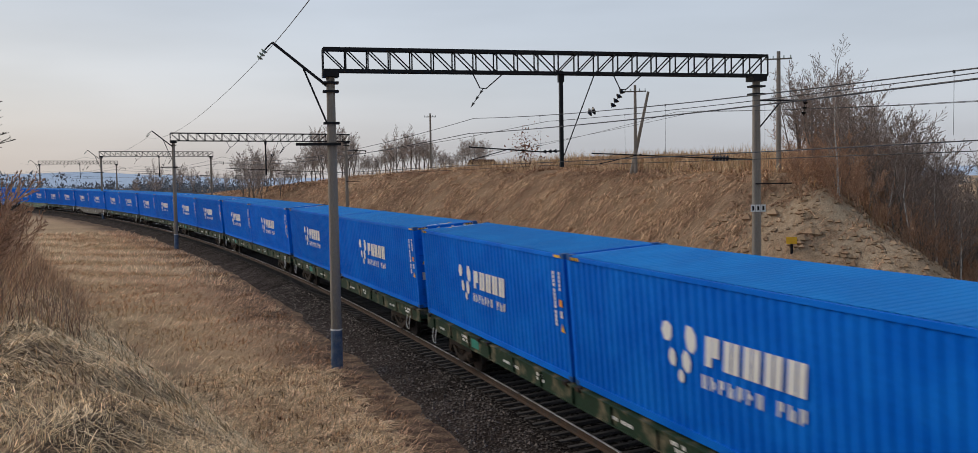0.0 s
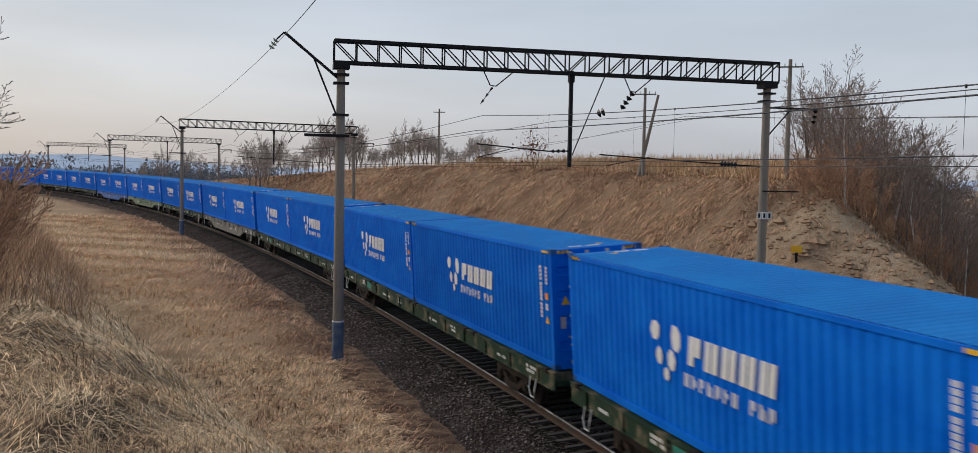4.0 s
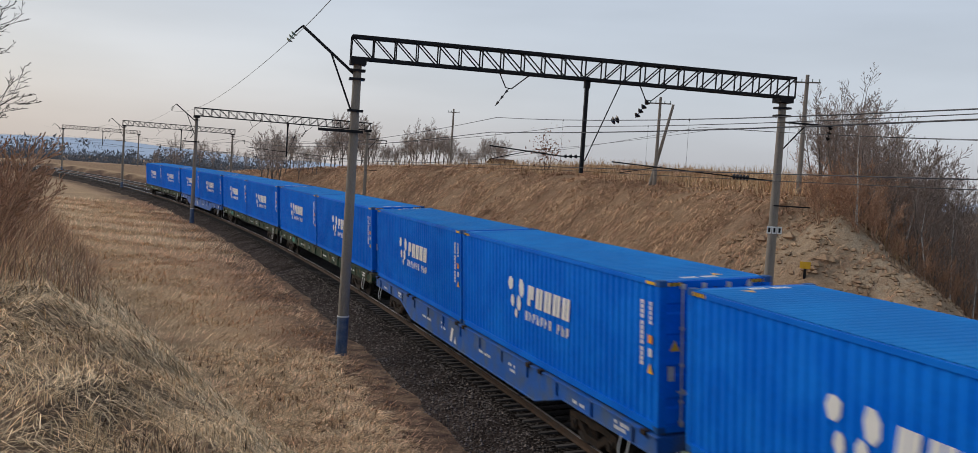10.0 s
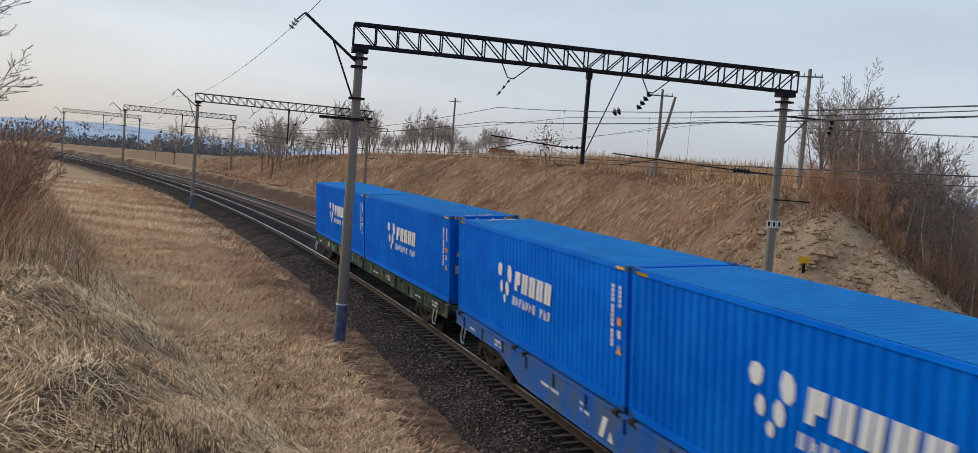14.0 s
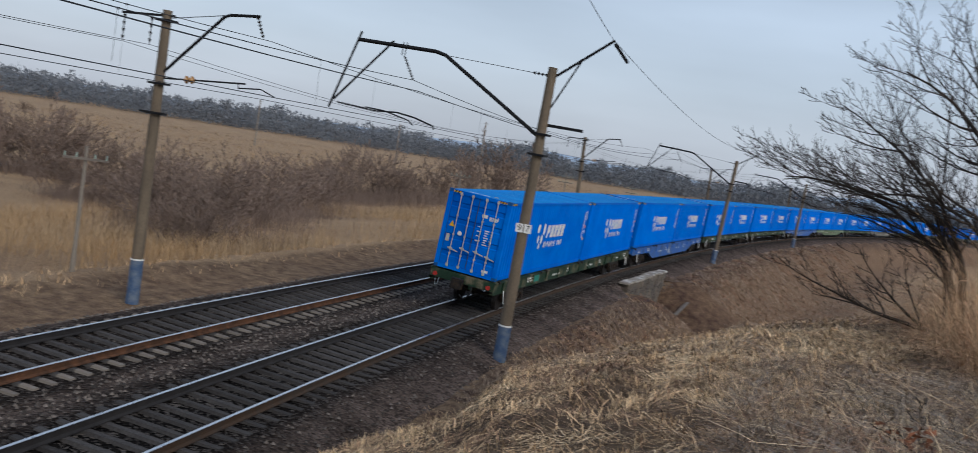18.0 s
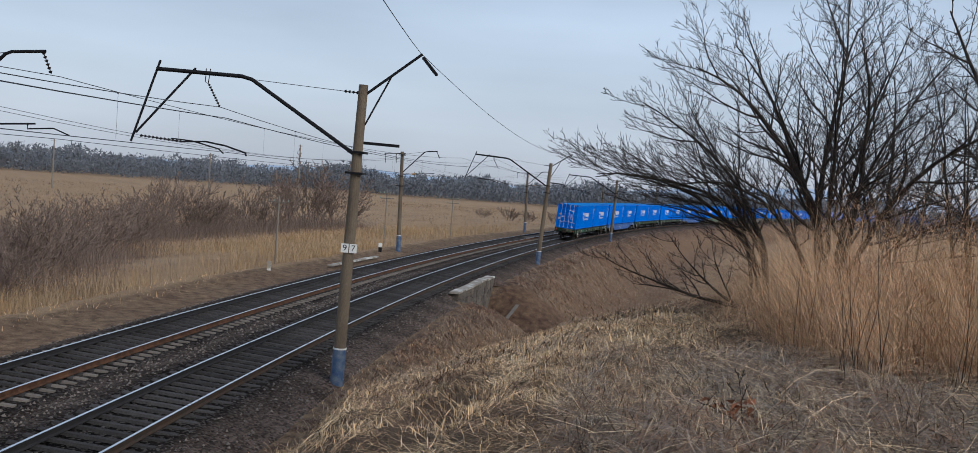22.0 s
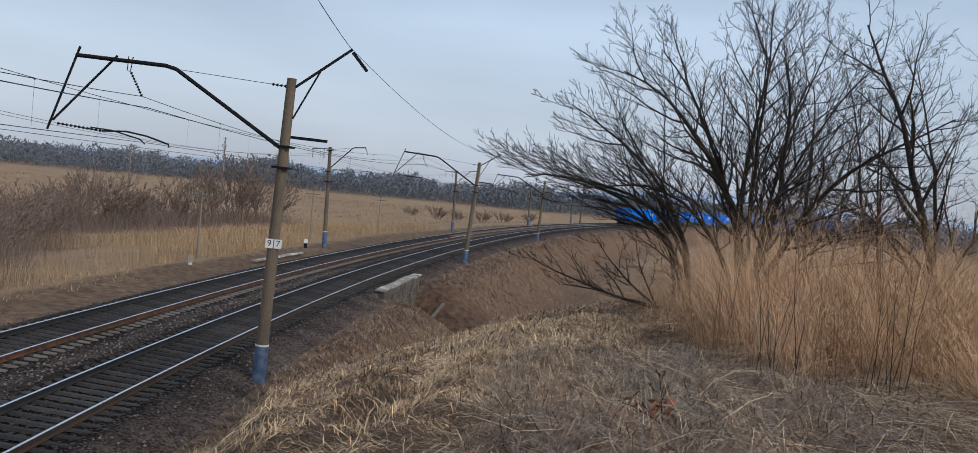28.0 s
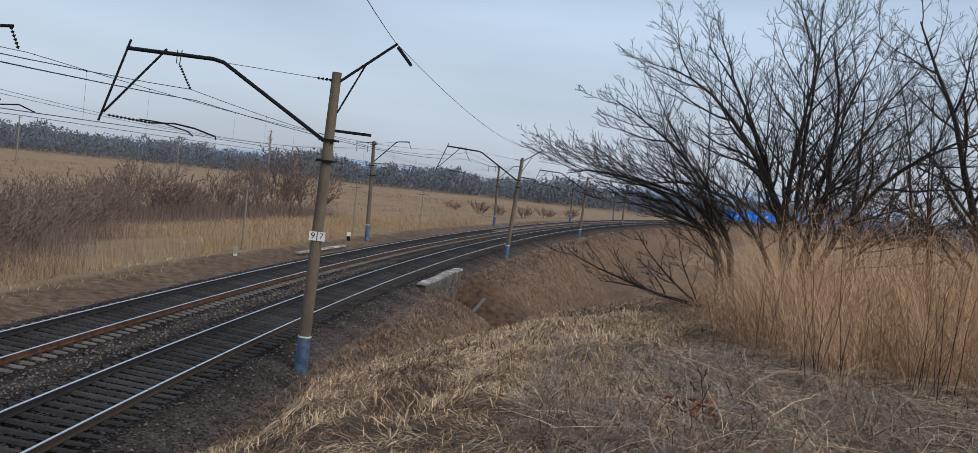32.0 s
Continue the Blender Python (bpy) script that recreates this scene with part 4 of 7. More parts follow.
BOX_OFF = 6.20
STYLES = ["dark", "blue", "dark", "dark", "blue", "pale", "dark", "grey", "dark", "dark", "dark", "dark", "dark", "dark", "grey", "dark", "dark", "blue", "dark", "dark"]


def wagon_pose(sc):
    a, b = at(sc + 9.2), at(sc - 9.2)
    d = b - a
    m = (a + b) / 2
    return pose(m.x, m.y, m.z, math.degrees(math.atan2(d.z, math.hypot(d.x, d.y))), math.degrees(CANT), math.degrees(math.atan2(-d.x, d.y)))


def build_train():
    c0, made, moving = None, {}, []
    for i in range(N_WAGONS):
        off = 12.55 + i * WAGON_PITCH
        st = STYLES[i]
        w = copy_thing(made[st], Matrix()) if st in made else make_wagon(st)
        made.setdefault(st, w)
        moving.append((w, off, Matrix()))
        for k in (-1, 1):
            c = copy_thing(c0, Matrix()) if c0 else make_container(0)
            c0 = c0 or c
            turn = Matrix.Rotation(math.pi if k > 0 else 0, 4, "Z")
            moving.append((c, off, Matrix.Translation((0, k * BOX_OFF, DECK)) @ turn))
    for sx in (-1, 1):   # tail signs of the last wagon
        bm = bmesh.new()
        bar(bm, (sx * 1.05, -12.36, 1.12), (sx * 1.05, -12.42, 1.12), 0.16, 0.16, 14)
        part("tail_disc", bm, M_RED, moving[0][0], "red tail disc")
    return moving


MOVING = build_train()


# ---------------------------------------------------------------- overhead line
M_POLETAN = mat("weathered_tan_concrete", (0.17, 0.132, 0.092), 0.9, var=0.25, scale=2.0, fine=40, bump=0.25, second=(0.10, 0.078, 0.056), stretch=(1, 1, 0.3))
M_INS_TAN = mat("insulator_tan", (0.30, 0.15, 0.04), 0.3, var=0.15)


def disc_string(bm, a, b, n, r):
    a, b = Vector(a), Vector(b)
    bar(bm, a, b, 0.03, 0.03, 6)
    for i in range(n):
        p = a.lerp(b, (i + 0.3) / n)
        q = a.lerp(b, (i + 0.75) / n)
        bar(bm, p, q, r * 2, r * 0.9, 10)


def concrete_pole(parent, x, z0, z1, material, r0=0.20, r1=0.145, blue=1.2, y=0.0, clamps=()):
    bm = bmesh.new()
    bar(bm, (x, y, z0 - 0.8), (x, y, z1), 2 * r0, 2 * r1, 16)
    p = part("pole", bm, material, parent, smooth=False)
    if blue:
        bm = bmesh.new()
        bar(bm, (x, y, z0 - 0.5), (x, y, z0 + blue), 2 * r0 + 0.012, 2 * r0 + 0.002, 16)
        part("painted_base", bm, M_POLEBLUE, p, "blue-painted pole base")
        bm = bmesh.new()
        bar(bm, (x, y, z0 + blue), (x, y, z0 + blue + 0.05), 2 * r0 + 0.014, 2 * r0 + 0.014, 16)
        part("white_ring", bm, M_WHITE, p, "thin white painted ring")
    for z in clamps:
        bm = bmesh.new()
        box(bm, x - r0 - 0.07, x + r0 + 0.07, y - r0 - 0.03, y + r0 + 0.03, z, z + 0.07)
        part("clamp", bm, M_STEEL, p)
    return p


def number_plate(parent, x, z, digits, turn_deg):
    """Small white plate on the pole's face; digits lettered or barred."""
    m = Matrix.Translation((x, 0, z)) @ Matrix.Rotation(radians(turn_deg), 4, "Z")
    bm = bmesh.new()
    for i, dx in enumerate((-0.13, 0.13) if digits else (-0.2, 0, 0.2)):
        box(bm, dx - 0.115 if digits else dx - 0.09, dx + 0.115 if digits else dx + 0.09, -0.225, -0.205, -0.14, 0.14, m)
    plate_ = part("number_plate", bm, M_WHITE, parent, "small white enamel plate")
    if digits:
        for i, ch in enumerate(digits):
            cu = bpy.data.curves.new("digit", "FONT")
            cu.body, cu.size, cu.align_x, cu.align_y, cu.extrude = ch, 0.27, "CENTER", "CENTER", 0.002
            tmp = bpy.data.objects.new("digit", cu)
            scene.collection.objects.link(tmp)
            me = bpy.data.meshes.new_from_object(tmp.evaluated_get(bpy.context.evaluated_depsgraph_get()))
            bpy.data.objects.remove(tmp)
            me.transform(m @ Matrix.Translation((-0.13 + 0.26 * i, -0.23, 0)) @ Matrix.Rotation(math.pi / 2, 4, "X"))
            me.materials.clear()
            me.materials.append(M_BLACK)
            ob = new("digit", me)
            ob.parent = plate_
    else:
        bm = bmesh.new()
        for dx in (-0.2, 0, 0.2):
            box(bm, dx - 0.04, dx + 0.04, -0.232, -0.226, -0.09, 0.09, m)
        part("figure_bar", bm, M_BLACK, plate_)


def make_gantry(x, y, z, angle, length, right_base, detail):
    """A lattice beam over both tracks on two concrete poles."""
    e = empty("overhead_line_gantry", pose(x, y, z, 0, 0, angle), "black lattice steel beam across the tracks on two grey concrete poles", "gantry", "overhead line gantries")
    lo, hi, hw = 10.30, 11.05, 0.25
    pl = concrete_pole(e, 0.0, 0.0, 10.1, M_CONCRETE, clamps=(9.55, 9.85, 8.45, 7.72) if detail else (9.85,))
    pr = concrete_pole(e, length - 0.35, right_base, 10.1, M_CONCRETE, blue=0.0 if detail else 1.2, clamps=(9.55, 9.85) if detail else (9.85,))
    if detail:
        number_plate(pr, length - 0.35, 5.15, "", -12)
    for zz, nm in ((lo, "bottom_chord"), (hi, "top_chord")):
        for yy in (-hw, hw):
            bm = bmesh.new()
            bar(bm, (-0.25, yy, zz), (length, yy, zz), 0.09, 0.09)
            part(nm, bm, M_STEEL, e)
    n = 22
    p = (length + 0.25) / n
    for i in range(n + 1):
        xx = -0.25 + i * p
        for yy in (-hw, hw):
            bm = bmesh.new()
            bar(bm, (xx, yy, lo), (xx, yy, hi), 0.045, 0.045)
            if i < n:
                a, b = (hi, lo) if i < n / 2 else (lo, hi)
                bar(bm, (xx, yy, a), (xx + p, yy, b), 0.04, 0.04)
            part("lattice_bar", bm, M_STEEL, e)
        bm = bmesh.new()
        bar(bm, (xx, -hw, hi), (xx, hw, hi), 0.04, 0.04)
        if i < n:
            bar(bm, (xx, -hw, hi), (xx + p, hw, hi), 0.035, 0.035)
        part("cross_tie", bm, M_STEEL, e)
        bm = bmesh.new()
        bar(bm, (xx, -hw, lo), (xx, hw, lo), 0.04, 0.04)
        part("cross_tie", bm, M_STEEL, e)
    for xx in (0.0, length - 0.35):
        bm = bmesh.new()
        box(bm, xx - 0.28, xx + 0.28, -0.32, 0.32, 10.08, 10.26)
        part("beam_seat", bm, M_STEEL, e)
    # feeder bracket beyond the left pole
    bm = bmesh.new()
    bar(bm, (-0.05, 0, 9.72), (-1.95, 0, 11.25), 0.09, 0.09)
    bar(bm, (-0.15, 0, 8.48), (-0.95, 0, 10.45), 0.06, 0.06)
    bar(bm, (-1.95, 0, 11.25), (-2.2, 0, 11.0), 0.05, 0.05)
    part("feeder_bracket", bm, M_STEEL, e)
    bm = bmesh.new()
    disc_string(bm, (-2.2, 0, 11.0), (-2.42, 0, 10.66), 3, 0.13)
    part("glass_insulator", bm, M_GLASSINS, e, "greenish glass insulator string")
    # short arm on the left pole
    bm = bmesh.new()
    bar(bm, (0.3, -0.22, 7.75), (-1.25, -0.22, 7.75), 0.10, 0.10)
    part("side_arm", bm, M_STEEL, e)
    # drop post between the tracks
    mid = length * 0.5 + 0.05
    bm = bmesh.new()
    bar(bm, (mid, 0, 10.4), (mid, 0, 6.85), 0.13, 0.13)
    box(bm, mid - 0.1, mid + 0.1, -0.1, 0.1, 9.98, 10.3)
    part("drop_post", bm, M_STEEL, e)
    bm = bmesh.new()
    bar(bm, (mid + 0.1, 0, 7.3), (mid + 1.3, 0, 10.25), 0.035, 0.035)
    part("post_stay", bm, M_STEEL, e)
    # hangers and insulators of the two carrying wires
    for xx, side in ((5.45, 1), (10.85, 1)):
        bm = bmesh.new()
        tube(bm, [(xx - 0.35, 0, 10.25), (xx - 0.1, 0, 9.75), (xx + 0.12, 0, 9.72), (xx + 0.75, 0, 10.25)], 0.022, 6)
        part("hanger_loop", bm, M_STEEL, e)
        bm = bmesh.new()
        disc_string(bm, (xx + 0.02, 0, 9.72), (xx - 0.45, 0, 9.05), 4 if xx > 8 else 3, 0.13 if xx > 8 else 0.05)
        part("insulator_string", bm, M_PORCELAIN, e, "black insulator string")
    bm = bmesh.new()
    disc_string(bm, (9.75, 0, 8.95), (9.45, 0, 8.85), 2, 0.16)
    part("stay_insulator", bm, M_PORCELAIN, e)
    # registration arms
    bm = bmesh.new()
    bar(bm, (mid, 0, 7.45), (mid - 0.8, 0, 7.42), 0.05, 0.05)
    bar(bm, (mid - 0.8, 0, 7.42), (4.9, 0, 7.62), 0.045, 0.045)
    bar(bm, (6.3, 0, 7.5), (5.0, 0, 7.15), 0.03, 0.03)
    disc_string(bm, (mid - 0.15, 0, 7.45), (mid - 0.75, 0, 7.42), 3, 0.08)
    part("registration_arm", bm, M_STEEL, e)
    bm = bmesh.new()
    xr = length - 0.55
    bar(bm, (xr, 0, 7.05), (xr - 1.3, 0, 7.1), 0.06, 0.06)
    bar(bm, (xr - 1.3, 0, 7.1), (9.6, 0, 7.35), 0.045, 0.045)
    bar(bm, (11.6, 0, 7.3), (9.9, 0, 6.95), 0.03, 0.03)
    part("registration_arm", bm, M_STEEL, e)
    bm = bmesh.new()
    disc_string(bm, (xr - 1.0, 0, 7.1), (xr - 1.7, 0, 7.12), 5, 0.12)
    part("insulator_string", bm, M_PORCELAIN, e, "black insulator string")
    # arm to the east for the outer feeder
    bm = bmesh.new()
    bar(bm, (length - 0.35, 0, 9.35), (length + 1.85, 0, 9.35), 0.07, 0.07)
    bar(bm, (length - 0.3, 0, 8.2), (length + 0.7, 0, 9.3), 0.045, 0.045)
    part("outer_arm", bm, M_STEEL, e)
    bm = bmesh.new()
    bar(bm, (length - 0.5, -0.2, 6.1), (length + 1.05, -0.2, 6.1), 0.05, 0.05)
    part("lower_arm", bm, M_STEEL, e)
    bm = bmesh.new()
    disc_string(bm, (length + 1.8, 0, 9.35), (length + 1.7, 0, 8.75), 3, 0.11)
    part("insulator_string", bm, M_PORCELAIN, e)
    return e


def make_mast_near(x, y, z, angle, lean, height, plate_digits=""):
    """A concrete mast with a bent tube bracket that reaches across both tracks (local +x towards them)."""
    e = empty("overhead_line_mast", pose(x, y, z, 0, 0, angle) @ pose(0, 0, 0, 0, -lean, 0), "tan concrete mast with a bent black bracket arm and blue base", "mast", "overhead line masts")
    k = height / 9.33
    p = concrete_pole(e, 0, 0, height, M_POLETAN, 0.205, 0.145, 1.05, clamps=(7.2 * k, 6.55 * k))
    if plate_digits:
        number_plate(p, 0, 4.25 * k, plate_digits, 204 - angle)
    bm = bmesh.new()
    tube(bm, [(0.12, 0, 7.18 * k), (3.6, 0, 9.2 * k), (3.95, 0, 9.27 * k), (6.76, 0, 9.28 * k)], 0.065, 8)
    part("bracket_arm", bm, M_STEEL, e)
    for a, b in (((6.66, 0, 9.56 * k), (7.44, 0, 6.91 * k)), ((5.47, 0, 9.4 * k), (7.3, 0, 7.2 * k))):
        bm = bmesh.new()
        bar(bm, a, b, 0.055, 0.055)
        part("hanger_bar", bm, M_STEEL, e)
    bm = bmesh.new()
    bar(bm, (0.1, 0, 9.07 * k), (3.6, 0, 9.2 * k), 0.02, 0.02, 6)
    disc_string(bm, (0.12, 0, 9.07 * k), (0.62, 0, 9.09 * k), 4, 0.055)
    part("stay", bm, M_STEEL, e)
    bm = bmesh.new()
    tube(bm, [(5.12, 0, 9.42 * k), (5.12, 0, 9.0 * k), (5.02, 0, 8.94 * k), (4.98, 0, 9.42 * k)], 0.016, 6)
    disc_string(bm, (5.0, 0, 8.95 * k), (4.57, 0, 8.24 * k), 9, 0.05)
    part("insulator_string", bm, M_PORCELAIN, e)
    bm = bmesh.new()
    disc_string(bm, (7.15, 0, 7.12 * k), (5.7, 0, 7.05 * k), 11, 0.05)
    tube(bm, [(5.7, 0, 7.05 * k), (4.95, 0, 7.12 * k), (4.3, 0, 7.05 * k), (3.6, 0, 6.88 * k), (3.58, 0, 6.78 * k)], 0.028, 6)
    tube(bm, [(6.1, 0, 7.12 * k), (5.4, 0, 7.1 * k), (4.5, 0, 6.93 * k), (4.33, 0, 6.8 * k)], 0.022, 6)
    part("registration_arm", bm, M_STEEL, e)
    bm = bmesh.new()
    bar(bm, (-0.1, 0, 9.05 * k), (-1.76, 0, 10.42 * k), 0.07, 0.07)
    bar(bm, (-0.15, 0, 8.1 * k), (-0.86, 0, 9.66 * k), 0.045, 0.045)
    part("feeder_bracket", bm, M_STEEL, e)
    bm = bmesh.new()
    bar(bm, (0.1, -0.2, 7.55 * k), (-1.25, -0.2, 7.55 * k), 0.09, 0.09)
    part("side_arm", bm, M_STEEL, e)
    return e


def make_mast_far(x, y, z, angle, lean, height):
    """A mast on the field side with a short strutted bracket over the far track."""
    e = empty("overhead_line_mast", pose(x, y, z, 0, 0, angle) @ pose(0, 0, 0, 0, -lean, 0), "tan concrete mast with a short strutted bracket and blue base", "mast", "overhead line masts")
    k = height / 9.36
    concrete_pole(e, 0, 0, height, M_POLETAN, 0.205, 0.145, 1.3, clamps=(6.05 * k, 7.0 * k, 9.0 * k))
    bm = bmesh.new()
    tube(bm, [(0.1, 0, 7.4 * k), (2.1, 0, 9.36 * k), (2.3, 0, 9.44 * k), (3.35, 0, 9.5 * k)], 0.05, 8)
    part("bracket_arm", bm, M_STEEL, e)
    bm = bmesh.new()
    bar(bm, (0.1, 0, 9.12 * k), (2.2, 0, 9.42 * k), 0.025, 0.025, 6)
    part("stay", bm, M_STEEL, e)
    bm = bmesh.new()
    disc_string(bm, (3.28, 0, 9.48 * k), (3.56, 0, 8.86 * k), 6, 0.06)
    part("insulator_string", bm, M_PORCELAIN, e)
    bm = bmesh.new()
    bar(bm, (0.1, 0, 7.22 * k), (3.13, 0, 7.4 * k), 0.05, 0.05)
    tube(bm, [(2.9, 0, 7.4 * k), (2.9, 0, 7.24 * k), (3.7, 0, 7.3 * k), (4.2, 0, 7.12 * k)], 0.022, 6)
    arm = part("registration_arm", bm, M_STEEL, e)
    bm = bmesh.new()
    disc_string(bm, (0.95, 0, 7.27 * k), (1.35, 0, 7.29 * k), 2, 0.13)
    part("insulator", bm, M_INS_TAN, arm, "tan barrel insulator")
    bm = bmesh.new()
    bar(bm, (0.3, 0, 9.2 * k), (-1.7, 0, 9.15 * k), 0.07, 0.07)
    part("outer_arm", bm, M_STEEL, e)
    for xx in (-1.6, -0.55):
        bm = bmesh.new()
        disc_string(bm, (xx, 0, 9.15 * k), (xx, 0, 8.25 * k), 4, 0.055)
        part("insulator_string", bm, M_PORCELAIN, e)
    bm = bmesh.new()
    bar(bm, (-0.45, -0.2, 6.1 * k), (0.45, -0.2, 6.1 * k), 0.06, 0.06)
    part("side_arm", bm, M_STEEL, e)
    return e


def build_line():
    make_gantry(-4.9, 33.16, -0.56, 12.5, 16.75, 0.9, True)
    for s, x, y, z in ((100.3, -28.96, 92.1, -0.18), (166.9, -59.07, 151.26, 0.28), (247.9, -100.56, 220.99, 0.85)):
        make_gantry(x, y, z, math.degrees(-heading(s)), 17.8, 0.2, False)
    for s, x, y, z, lean, h, dg in ((-27, 12.2, -27.05, -0.6, 1.5, 9.33, "97"), (-80, 17.79, -79.62, -0.48, 3.6, 8.75, ""), (-129, 18.79, -128.6, -0.34, 2.5, 8.4, ""), (-190, 19.3, -189.0, -0.15, 1.0, 8.3, ""), (-255, 14.0, -254.0, 0.0, 1.0, 8.3, "")):
        make_mast_near(x, y, z, math.degrees(-heading(s)), lean, h, dg)
    for s, x, y, z, lean, h in ((-24, 23.38, -22.32, -0.7, 0.3, 9.4), (-82, 31.23, -80.93, -0.5, 1.5, 9.0), (-136, 32.64, -135.8, -0.35, 1.0, 8.8), (-188, 29.62, -188.2, -0.2, 0.5, 8.2), (-250, 28.0, -250.0, 0.0, 0.5, 8.3)):
        make_mast_far(x, y, z, 180 + math.degrees(-heading(s)), lean, h)


build_line()


def wire_run(name, supports, sag, r, label, droppers=None):
    """One wire over supports (s, d, z above the rails there), hanging by sag; droppers: the height of the wire below."""
    pts = []
    for (s0, d0, z0), (s1, d1, z1) in zip(supports, supports[1:]):
        n = 18
        for i in range(n):
            t = i / n
            pts.append(at(s0, d0, z0).lerp(at(s1, d1, z1), t) - Vector((0, 0, 4 * sag * t * (1 - t))))
    pts.append(at(*supports[-1]))
    bm = bmesh.new()
    tube(bm, pts, r, 5)
    e = empty(name, Matrix(), label, "overhead wire", "overhead wires")
    part("strand", bm, M_WIRE, e)
    if droppers is not None:
        for (s0, d0, z0), (s1, d1, z1) in zip(supports, supports[1:]):
            if abs(s0) > 140 or abs(s1) > 140:
                continue
            for t in (0.12, 0.25, 0.38, 0.5, 0.62, 0.75, 0.88):
                p = at(s0, d0, z0).lerp(at(s1, d1, z1), t) - Vector((0, 0, 4 * sag * t * (1 - t)))
                low = droppers + float(grade(s0 + (s1 - s0) * t))
                bm = bmesh.new()
                tube(bm, [p, (p.x, p.y, low)], 0.003, 4)
                bar(bm, p - Vector((0, 0, 0.03)), p + Vector((0, 0, 0.015)), 0.025, 0.025)
                part("dropper", bm, M_WIRE, e)
    return e


A_S, B_S = (-320, -255, -190, -129.5, -80, -27, 37, 101, 168, 249, 330), (-320, -250, -188, -136.5, -82.4, -24.3, 38.5, 101.5, 168, 248, 330)
wire_run("contact_wire", [(s, 0.9 + (0.35 if i % 2 else -0.25), 6.35) for i, s in enumerate(A_S)], 0.15, 0.009, "thin dark contact wire over the near track")
wire_run("reinforcing_wire", [(s, 1.3, 7.42 if s == -27 else 7.58) for s in A_S], 0.56, 0.014, "thick dark wire along the near track")
wire_run("carrier_wire", [(s, 1.5, 7.75 if s == -27 else 8.15) for s in A_S], 0.9, 0.011, "sagging dark carrier wire with droppers", droppers=6.35)
wire_run("contact_wire", [(s, SPACING + (0.6 if i % 2 else 0.2), 6.35) for i, s in enumerate(B_S)], 0.17, 0.009, "thin dark contact wire over the far track")
wire_run("carrier_wire", [(s, SPACING + 0.6, 8.15) for s in B_S], 0.62, 0.011, "sagging dark carrier wire with droppers", droppers=6.35)
wire_run("feeder_wire", [(-320, -4.0, 8.6), (-255, -4.3, 8.7), (-190, -4.5, 8.8), (-129.5, -4.8, 8.7), (-80, -4.9, 9.0), (-27, -4.78, 9.78), (36.2, -6.5, 10.05), (100.3, -5.6, 10.0), (166.9, -3.5, 9.6), (247.9, 0.6, 10.0)], 0.9, 0.010, "thin dark feeder wire on the camera side")
wire_run("feeder_wire", [(-250, 12.1, 7.3), (-188, 12.1, 7.3), (-136.5, 12.4, 7.6), (-82.4, 12.3, 7.7), (-24.3, 10.6, 7.55), (41, 14.2, 8.85), (107, 16.2, 7.9), (172, 16, 7.9), (250, 18, 8)], 0.9, 0.009, "thin dark feeder wire on the field side")
wire_run("feeder_wire", [(-250, 11.0, 7.3), (-188, 11.0, 7.3), (-136.5, 11.3, 7.6), (-82.4, 11.2, 7.7), (-24.3, 9.55, 7.55), (41, 13.0, 8.8), (107, 15, 6.6), (172, 15, 6.7)], 0.9, 0.009, "thin dark feeder wire on the field side")
# insulator string in the near feeder beside the nearest south mast
bm = bmesh.new()
a, b = at(-27.5, -4.78, 9.7), at(-30.0, -4.78, 9.46)
disc_string(bm, a, b, 11, 0.06)
e = empty("line_insulator", Matrix(), "black insulator string in the feeder wire", "insulator")
part("disc_string", bm, M_PORCELAIN, e)


# ---------------------------------------------------------------- plants
M_STRAW = mat("lying_straw", (0.64, 0.44, 0.25), 0.9, var=0.15, scale=1.5, fine=20, bump=0, second=(0.46, 0.305, 0.17), island=0.8, spec=0.2)
M_STRAW_PALE = mat("pale_straw", (0.80, 0.61, 0.385), 0.9, var=0.1, scale=1.5, fine=20, bump=0, second=(0.64, 0.46, 0.275), island=0.6, spec=0.2)
M_STRAW_BROWN = mat("brown_litter", (0.25, 0.15, 0.095), 0.9, var=0.2, scale=1.2, fine=20, bump=0, second=(0.095, 0.066, 0.047), island=0.9, spec=0.2)
M_REED = mat("dry_reed", (0.62, 0.44, 0.26), 0.9, var=0.15, scale=0.3, fine=8, bump=0, second=(0.36, 0.225, 0.105), island=0.4, spec=0.2)
M_REED_RED = mat("rusty_reed", (0.60, 0.345, 0.195), 0.9, var=0.15, scale=0.8, fine=8, bump=0, second=(0.66, 0.44, 0.27), island=0.55, spec=0.2)
M_REED_FAR = mat("golden_reed", (0.43, 0.31, 0.19), 0.9, var=0.25, scale=0.12, fine=2, bump=0, second=(0.38, 0.25, 0.13), island=0.25, spec=0.2)
M_WEED = mat("dark_red_weed", (0.27, 0.155, 0.105), 0.9, var=0.2, scale=0.8, fine=8, bump=0, second=(0.34, 0.22, 0.155), island=0.5, spec=0.2)
M_BARK = mat("dark_bark", (0.032, 0.026, 0.023), 0.95, var=0.3, scale=6, fine=40, bump=0.4, second=(0.05, 0.04, 0.033), spec=0.15)
M_BARK_GREY = mat("grey_bark", (0.15, 0.125, 0.108), 0.95, var=0.3, scale=6, fine=40, bump=0.3, second=(0.22, 0.19, 0.165), spec=0.15)
